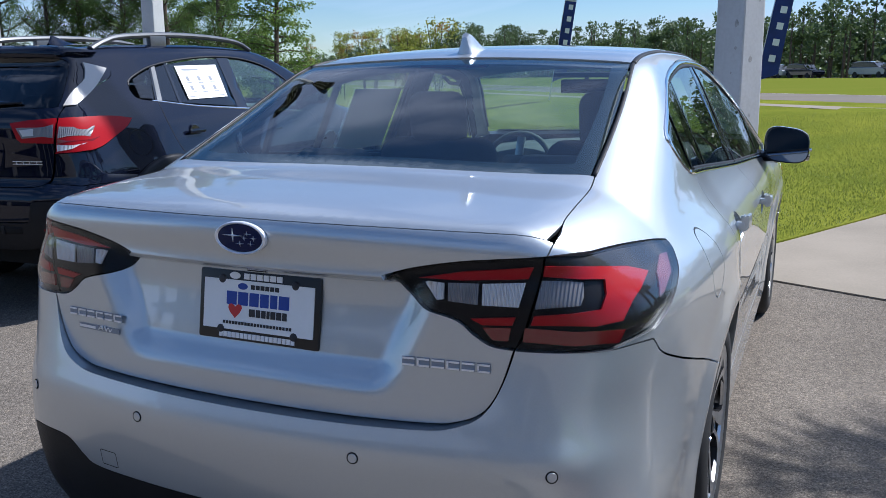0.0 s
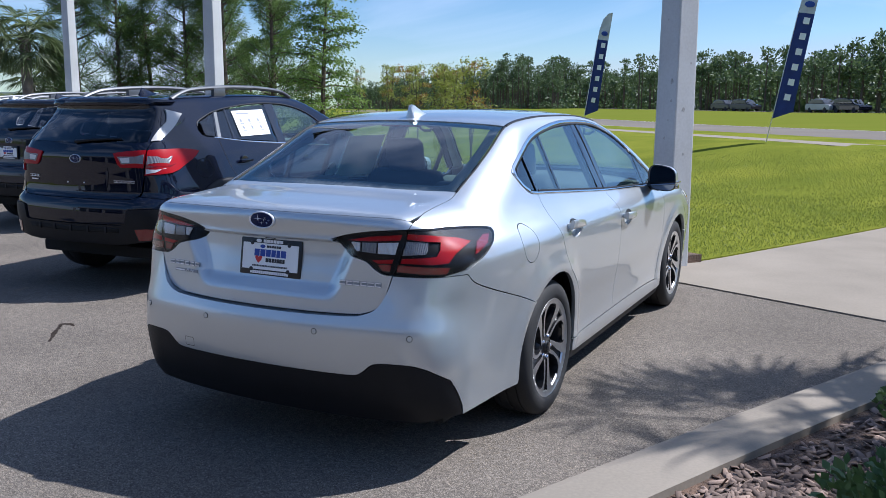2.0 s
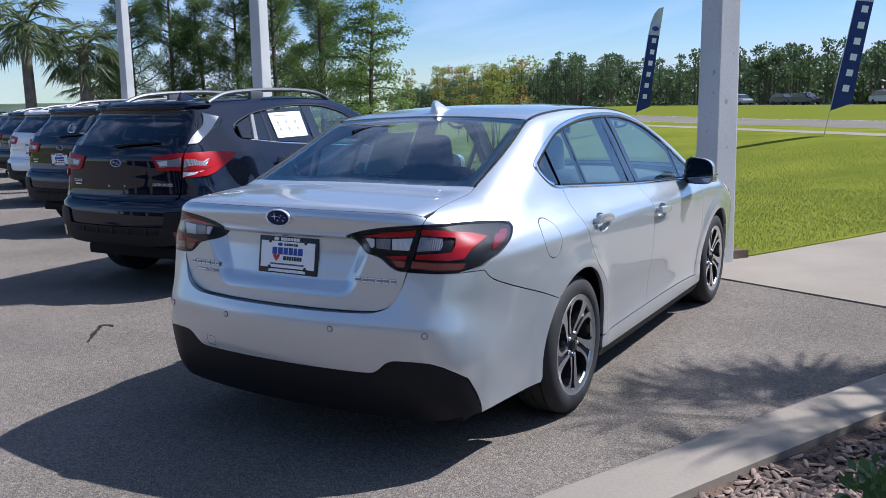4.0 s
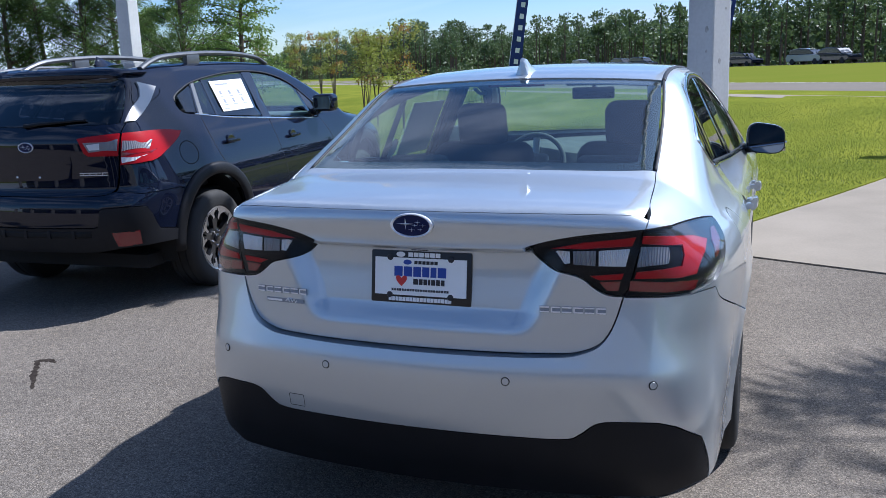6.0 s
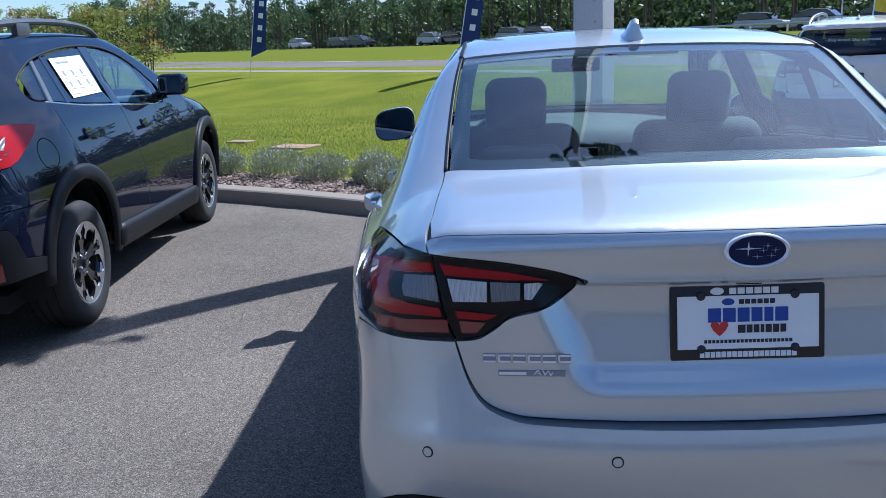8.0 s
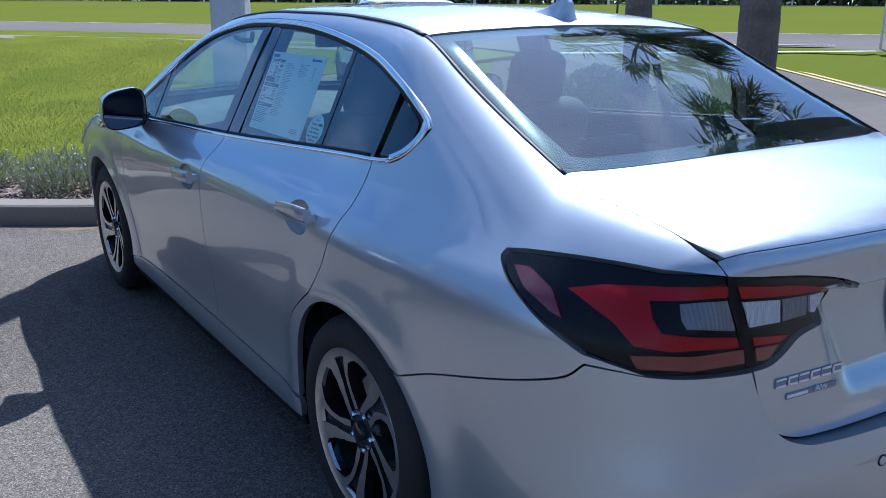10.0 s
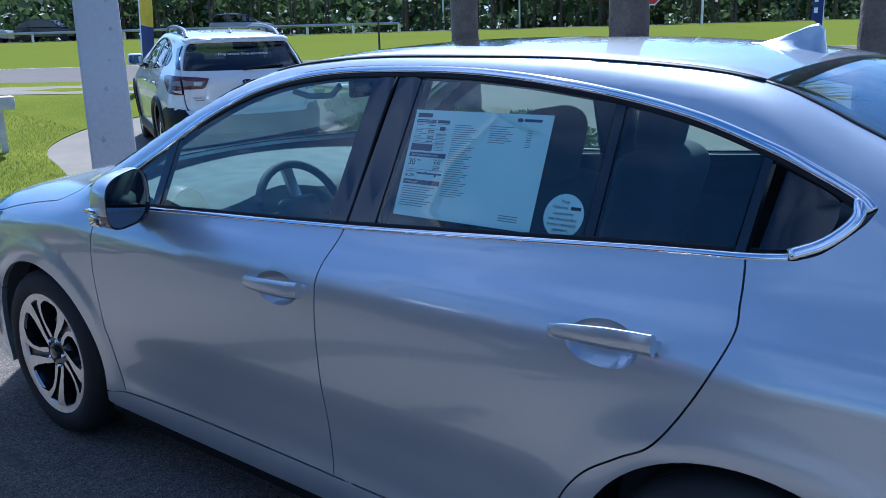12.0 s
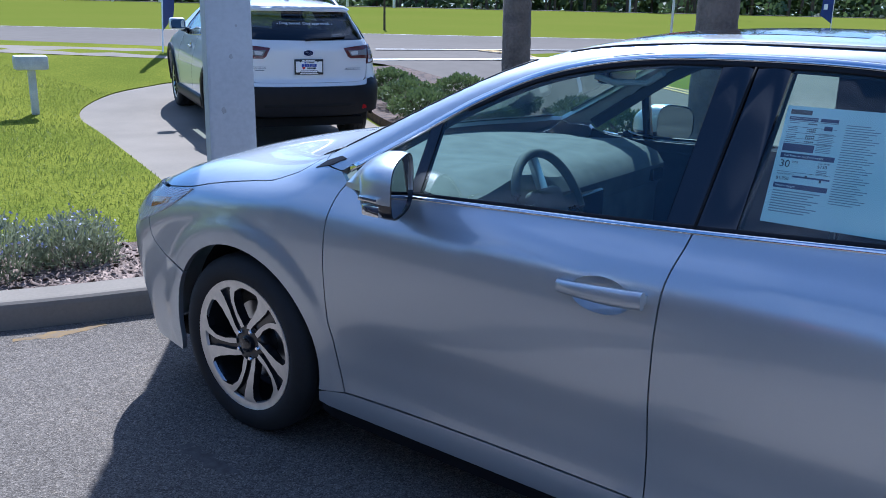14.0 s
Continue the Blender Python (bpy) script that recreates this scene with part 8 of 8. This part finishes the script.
bx = thing("utility_box", "white plastic box on a short post in the lawn", "utility box", m=pose(3.0, 12.65, 0.026 + swell_up(3.0, 12.65), 0, 0, -20))
box("post", -0.045, 0.045, -0.045, 0.045, -0.1, 0.60, mat("white_plastic", (0.72, 0.72, 0.70), 0.5, scale=5, fine=60), bx, bevel=0.008)
box("cover", -0.20, 0.20, -0.13, 0.13, 0.58, 0.76, bpy.data.materials["white_plastic"], bx, bevel=0.03)
SLAB = mat("pink_concrete", (0.40, 0.28, 0.19), 0.9, spec=0.0, scale=3, fine=60, col2=(0.31, 0.22, 0.155))
for x, y, w in ((-3.23, 11.4, 0.34), (-4.33, 12.45, 0.20)):
    b_ = thing("valve_cover", "flat pinkish concrete valve cover in the lawn", "valve cover", "lawn covers", pose(x, y, 0.022, 0, 0, -25))
    box("slab", -w, w, -0.7 * w, 0.7 * w, 0.0, 0.03, SLAB, b_, bevel=0.01)


# ---- far things ----
def ahead(ex, ey, dx, dy, d):
    return ex + dx * d, ey + dy * d


def stop_sign(x, y, yaw, high=2.45):
    t = thing("stop_sign", "red octagonal road sign on a metal post", "road sign", m=pose(x, y, rise(x, y), 0, 0, yaw))
    tube("post", [(0, 0.02, -0.1), (0, 0.02, high + 0.3)], 0.03, SATIN, t)
    octa = [(0.38 * math.cos(math.pi / 8 + k * math.pi / 4), high + 0.38 * math.sin(math.pi / 8 + k * math.pi / 4)) for k in range(8)]
    prism("sign_plate", octa, 0.006, WHITEINK, t)
    prism("sign_face", [(a * 0.92, high + (z - high) * 0.92) for a, z in octa], 0.004, INKRED, t).location = (0, -0.007, 0)


stop_sign(16.6, 9.7, -62, 1.72)


def billboard(x, y, yaw):
    t = thing("billboard", "weathered red roadside billboard on dark posts", "billboard", m=pose(x, y, rise(x, y), 0, 0, yaw))
    for a in (-1.6, 0.0, 1.6):
        box("post", a - 0.12, a + 0.12, 0, 0.25, -0.2, 4.4, BARK, t)
    box("board", -2.6, 2.6, -0.15, 0.0, 2.3, 4.6, INKRED, t, bevel=0.03)
    box("panel", -2.2, 1.2, -0.19, -0.15, 2.6, 3.3, GREYINK, t)
    box("walkway", -2.6, 2.6, -0.6, -0.1, 2.1, 2.2, BARK, t)


bx_, by_ = ahead(-2.3, 0.9, 0.891, 0.455, 78.0)
billboard(bx_, by_, -63)


def far_car(x, y, yaw, coat, label, van=False):
    """A car far off: body, cabin, wheels."""
    t = thing("parked_car", label, "car", "cars beyond the road", pose(x, y, rise(x, y), 0, 0, yaw))
    side = [(-2.2, 0.3), (2.15, 0.3), (2.25, 0.6), (2.1, 0.86), (1.2, 0.98), (-2.15, 1.0), (-2.3, 0.7)]
    top = [(-2.1, 0.98), (1.2, 0.98), (0.55, 1.5), (-0.9, 1.58), (-1.9, 1.5 if van else 1.3)]
    prism("body", side, 1.75, coat, t, m=Matrix.Translation((0, -0.875, 0)), bevel=0.06)
    prism("cabin", top, 1.5, DARKGLASS if van else GLOSSBLACK, t, m=Matrix.Translation((0, -0.75, 0)), bevel=0.06)
    prism("roof", [(-1.75, 1.5 if van else 1.4), (0.45, 1.5), (-0.3, 1.62), (-1.3, 1.6 if van else 1.54)], 1.4, coat, t, m=Matrix.Translation((0, -0.7, 0)), bevel=0.03)
    for a in (-1.4, 1.4):
        for s in (-1, 1):
            lathe("wheel", [(0.0, 0.1), (0.2, 0.1), (0.33, 0.09), (0.33, -0.1), (0.0, -0.1)], RUBBER, t, n=16, m=Matrix.Translation((a, s * 0.78, 0.33)) @ pose(0, 0, 0, 0, 0, 90 * s))


# white paint with the shade under the trees put into its colour
SHADEDWHITE = paint("shaded_white_paint", (0.34, 0.345, 0.34), 0.0, 0.5, 0.02, 0.2)
for k, (x, c, coat, what, van) in enumerate(((-26.0, 101, SHADEDWHITE, "white", True), (-18.5, 102, NAVY, "dark", False), (-15.0, 101.5, GREYPAINT, "dark grey", True), (-4.5, 101, SHADEDWHITE, "white", False), (-1.5, 102, NAVY, "dark", True), (5.0, 101, SHADEDWHITE, "white", True), (7.5, 101.5, GREYPAINT, "dark grey", False),
                                             (24.0, 102, SHADEDWHITE, "white", True), (27.0, 101, SHADEDWHITE, "white", False), (30.5, 102, NAVY, "dark", False), (39.0, 101, SHADEDWHITE, "white", True))):
    far_car(x, c - 1.25 * x, -51 + (k % 3) * 4, coat, what + " car parked beyond the far grass", van)
drape("far_road", band(98, 106, -130, 70), 0.02, ROAD, "pale strip of car park beyond the grass", "road")


def guardrail():
    t = thing("guardrail", "low galvanised guardrail on short posts", "guardrail")
    pts = [(x, 96.5 - 1.25 * x, rise(x, 96.5 - 1.25 * x)) for x in np.arange(16, 46, 2.0)]
    tube("rail", [(x, y, z + 0.62) for x, y, z in pts], 0.10, SATIN, t, n=6)
    for x, y, z in pts:
        box("post", x - 0.07, x + 0.07, y - 0.07, y + 0.07, z - 0.1, z + 0.6, SATIN, t)


guardrail()


def pole(x, y, h, r=0.07, label="thin grey utility pole", dark=False):
    t = thing("utility_pole", label, "pole", "far poles", pose(x, y, rise(x, y)))
    tube("shaft", [(0, 0, -0.2), (0, 0, h * 0.5), (0, 0, h)], [r, r * 0.85, r * 0.7], BARK if dark else SATIN, t)
    box("cap", -r, r, -r, r, h, h + r * 1.5, BARK if dark else SATIN, t, bevel=r * 0.2)


pole(22.5, 23.6, 1.7, 0.045, "short dark marker post in the grass", True)
for dx, dy, d in ((0.837, 0.547, 74), (0.787, 0.617, 76), (0.90, 0.436, 70), (0.93, 0.37, 60), (0.42, 0.907, 80)):
    pole(*ahead(-2.47, 1.27, dx, dy, d), 9.0, 0.09)
WHITEWALL = mat("white_wall", (0.70, 0.70, 0.68), 0.8, scale=0.3, fine=4, col2=(0.6, 0.6, 0.58))
hb = thing("low_building", "long low white building far beyond the car park", "building", m=pose(-152, 98, 0.4, 0, 0, 32))
box("wall", -26, 26, -9, 9, 0, 3.3, WHITEWALL, hb, bevel=0.05)
box("roof", -26.5, 26.5, -9.5, 9.5, 3.3, 3.6, WHITEWALL, hb, bevel=0.05)
for k in range(7):
    box("window", -22 + 7 * k, -18.5 + 7 * k, -9.12, -9.0, 1.0, 2.2, GLOSSBLACK, hb)

# the showroom behind, which the paint and the mirrors show
SHOWWALL = mat("pale_render", (0.30, 0.295, 0.28), 0.8, scale=0.4, fine=12, col2=(0.26, 0.255, 0.245))
sb = thing("showroom", "long grey showroom with dark glass between columns", "building", m=pose(-4, -30, 0, 0, 0, 8))
box("wall", -34, 34, -12, 0, 4.2, 7.6, SHOWWALL, sb, bevel=0.05)
box("back_wall", -34, 34, -12, -1.2, -0.1, 4.2, GLOSSBLACK, sb)
box("canopy", -34.5, 34.5, -1.0, 2.4, 4.0, 4.5, SHOWWALL, sb, bevel=0.05)
for k in range(12):
    x = -33 + 6 * k
    box("column", x - 0.3, x + 0.3, 1.4, 2.0, -0.1, 4.0, SHOWWALL, sb, bevel=0.03)

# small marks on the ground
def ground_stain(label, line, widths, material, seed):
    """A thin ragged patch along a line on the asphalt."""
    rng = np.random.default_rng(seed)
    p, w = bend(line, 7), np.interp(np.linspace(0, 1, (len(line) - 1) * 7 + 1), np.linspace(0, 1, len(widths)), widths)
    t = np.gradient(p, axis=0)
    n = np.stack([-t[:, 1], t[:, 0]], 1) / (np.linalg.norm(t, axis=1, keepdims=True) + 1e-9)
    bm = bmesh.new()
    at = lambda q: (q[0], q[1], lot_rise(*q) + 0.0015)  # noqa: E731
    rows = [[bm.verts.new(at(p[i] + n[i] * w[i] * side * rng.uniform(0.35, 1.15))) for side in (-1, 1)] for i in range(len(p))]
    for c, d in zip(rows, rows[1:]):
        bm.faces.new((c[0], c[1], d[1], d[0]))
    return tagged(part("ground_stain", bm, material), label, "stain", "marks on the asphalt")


TAR = mat("dried_tar", (0.026, 0.021, 0.018), 0.8, spec=0.0, scale=40, fine=200, col2=(0.055, 0.046, 0.039))
ground_stain("dark brown tar stain on the asphalt", [(-2.40, 0.79), (-2.55, 0.95), (-2.65, 1.07), (-2.72, 1.15)], [0.010, 0.022, 0.016, 0.024], TAR, 3)
ground_stain("dark brown tar stain on the asphalt", [(-2.72, 1.15), (-2.66, 1.165), (-2.59, 1.14)], [0.022, 0.024, 0.010], TAR, 4)
ground_stain("rusty yellow stain on the asphalt by the kerb", [(-1.02, 5.36), (-0.85, 5.28), (-0.62, 5.23)], [0.02, 0.05, 0.02], mat("rust_stain", (0.30, 0.20, 0.085), 0.85, spec=0.0, scale=20, fine=120, col2=(0.21, 0.17, 0.125)), 5)
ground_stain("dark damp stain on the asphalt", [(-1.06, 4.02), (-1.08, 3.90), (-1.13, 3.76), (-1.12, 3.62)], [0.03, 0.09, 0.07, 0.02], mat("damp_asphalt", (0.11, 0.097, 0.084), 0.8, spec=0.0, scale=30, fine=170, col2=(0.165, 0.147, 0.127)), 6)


# ---- beds ----
def lavender(x, y, r, h, seed):
    rng = np.random.default_rng(seed)
    t = thing("flowering_shrub", "low grey-green shrub with small lilac flowers", "shrub", "shrubs along the kerb", pose(x, y, 0.08))
    n = 1500
    a, rr = rng.uniform(0, 2 * math.pi, n), r * np.sqrt(rng.uniform(0, 1, n)) * 0.85
    p = np.stack([rr * np.cos(a), rr * np.sin(a), h * rng.uniform(0.0, 0.85, n) * (1 - 0.5 * (rr / r) ** 2)], 1)
    up = np.stack([np.cos(a) * 0.6 * rr / r, np.sin(a) * 0.6 * rr / r, 0 * a + 0.9], 1)
    leaf_part("foliage", [cards(p, up, 0.065, 0.0055, rng, 0.5)], GREYLEAF, t)
    m = 150
    a, rr = rng.uniform(0, 2 * math.pi, m), r * np.sqrt(rng.uniform(0, 1, m))
    q = np.stack([rr * np.cos(a), rr * np.sin(a), h * rng.uniform(0.7, 1.05, m) * (1 - 0.45 * (rr / r) ** 2)], 1)
    leaf_part("blossom", [cards(q, rng.normal(0, 1, (m, 3)), 0.020, 0.008, rng, 0.6)], LILAC, t)["kind"] = "stuff"
    leaf_part("stalk", [cards(q * [0.8, 0.8, 0.2], (q - q * [0.8, 0.8, 0.2]), np.linalg.norm(q * [0.2, 0.2, 0.8], axis=1), 0.003, rng, 0.02)], GREYLEAF, t)["kind"] = "stuff"


def shrub(x, y, r, h, seed, leaf, label, size=0.055, n=1500):
    rng = np.random.default_rng(seed)
    t = thing("shrub", label, "shrub", "island shrubs", pose(x, y, 0.09 + swell_up(x, y)))
    q, d = ball(rng, n, (0, 0, h * 0.5), (r, r, h * 0.5))
    q[:, :2] += 0.12 * r * np.sin(q[:, [2]] * 17 + q[:, [1, 0]] * 9)
    leaf_part("foliage", [cards(q, d + [0, 0, 0.5], size, size * 0.36, rng, 0.5)], leaf, t)
    bm = bmesh.new()
    for i in range(16):
        a = rng.uniform(0, 6.28)
        e = np.array([math.cos(a) * r * 0.7, math.sin(a) * r * 0.7, h * rng.uniform(0.5, 0.95)])
        add_tube(bm, [(0, 0, 0), tuple(e * [0.35, 0.35, 0.55]), tuple(e)], [0.010, 0.007, 0.004], 4)
    part("branches", bm, BARK, t)


rs = np.random.default_rng(5)
for i, (x, y) in enumerate(((-0.30, 6.02), (-0.75, 6.12), (-1.25, 6.75), (-1.55, 7.2), (-2.15, 7.55), (-2.75, 7.95), (-3.45, 8.3), (-4.3, 8.75), (-5.3, 9.3), (-6.4, 9.9), (-7.6, 10.6))):
    lavender(x, y, 0.27 + 0.05 * (i % 3), 0.33 + 0.05 * (i % 2), 100 + i)
for i, (x, y, r, h) in enumerate(((2.80, 0.92, 0.40, 0.5), (3.1, 1.65, 0.42, 0.55), (3.3, 0.65, 0.45, 0.55), (3.6, 2.4, 0.42, 0.55), (2.65, -0.1, 0.4, 0.5))):
    shrub(x, y, r, h, 200 + i, SHRUB, "low glossy green shrub in bark mulch", 0.042, 2600)
for i, (x, y, r, h) in enumerate(((6.1, 8.6, 0.45, 0.42), (6.9, 9.5, 0.45, 0.40), (7.5, 10.4, 0.4, 0.38), (7.9, 9.3, 0.4, 0.4), (5.5, 7.2, 0.42, 0.42), (6.7, 6.6, 0.42, 0.42), (7.1, 7.9, 0.4, 0.42), (5.9, 5.6, 0.42, 0.42))):
    shrub(x, y, r, h, 220 + i, PALESHRUB, "loose pale green shrub in bark mulch", 0.05, 2200)


def chips():
    """Loose bark chips in the beds."""
    rng = np.random.default_rng(9)
    pts = []
    kp = np.array(KERB)
    for _ in range(5200):
        i = rng.integers(1, 30)
        base_ = kp[i] + (kp[i + 1] - kp[i]) * rng.uniform()
        pts.append((base_[0] + rng.uniform(0.05, 0.3), base_[1] + rng.uniform(0.18, 1.3), 0.095))
    ip = np.array(ISLAND)
    for _ in range(4200):
        i = rng.integers(4, len(ip) - 2)
        base_ = ip[i] + (ip[i + 1] - ip[i]) * rng.uniform()
        pts.append((base_[0] + rng.uniform(0.33, 1.5), base_[1] - rng.uniform(0.1, 0.3), 0.105))
    pts = np.array(pts)
    n = len(pts)
    a, tl = rng.uniform(0, math.pi, n), rng.normal(0, 0.35, n)
    ln, wd = rng.uniform(0.015, 0.045, n), rng.uniform(0.006, 0.016, n)
    u = np.stack([np.cos(a) * np.cos(tl), np.sin(a) * np.cos(tl), np.sin(tl)], 1) * ln[:, None]
    w = np.stack([-np.sin(a), np.cos(a), rng.normal(0, 0.3, n)], 1) * wd[:, None]
    h = np.array([0, 0, 0.006])
    v = np.stack([pts - u - w, pts + u * 0.8 - w, pts + u + w * 0.7, pts - u + w, pts - u * 0.9 - w * 0.8 + h, pts + u * 0.7 - w * 0.8 + h, pts + u * 0.9 + w * 0.5 + h, pts - u * 0.9 + w * 0.8 + h], 1).reshape(-1, 3)
    base_ = np.arange(n)[:, None, None] * 8
    f = (base_ + np.array([[4, 5, 6, 7], [0, 1, 5, 4], [1, 2, 6, 5], [2, 3, 7, 6], [3, 0, 4, 7]])[None]).reshape(-1, 4)
    m = mat("bark_chips", (0.20, 0.13, 0.09), 0.85, fine=90, col2=(0.08, 0.05, 0.04))
    nt = m.node_tree
    geo, rr, mx = nt.nodes.new("ShaderNodeNewGeometry"), nt.nodes.new("ShaderNodeValToRGB"), nt.nodes["Principled BSDF"]
    rr.color_ramp.elements[0].color, rr.color_ramp.elements[1].color = (0.05, 0.032, 0.025, 1), (0.36, 0.26, 0.20, 1)
    nt.links.new(geo.outputs["Random Per Island"], rr.inputs[0])
    nt.links.new(rr.outputs[0], mx.inputs["Base Color"])
    ob = leaf_part("bark_chips", [(v, f)], m, None)
    tagged(ob, "loose brown bark chips", "mulch", kind="stuff")


chips()


def grass():
    """Blades over the nearer part of the lawn."""
    rng = np.random.default_rng(12)
    n = 230000
    x, y = rng.uniform(-13, 4.5, n), rng.uniform(6.0, 21.0, n)
    keep = rng.uniform(0, 1, n) < np.clip(1.5 - (y - 6) / 11, 0.2, 1)
    gl = np.array(GRASSLINE)
    right = np.interp(y, gl[:, 1], gl[:, 0]) - 0.02
    kp = np.array(KERB)[::-1]
    bedline = np.interp(x, kp[:, 0], kp[:, 1]) + 1.5
    keep &= (x < right) & (y > np.where(x < -0.4, bedline, 6.3 - 0.5 * x))
    p = np.stack([x[keep], y[keep], [0.024 + swell_up(a, b) for a, b in zip(x[keep], y[keep])]], 1)
    v, f = cards(p, np.tile([0, 0, 1.0], (len(p), 1)), 0.042, 0.0034, rng, 0.5)
    tagged(leaf_part("grass", [(v, f)], BLADE, None), "short green mown grass blades", "grass", kind="stuff")


grass()
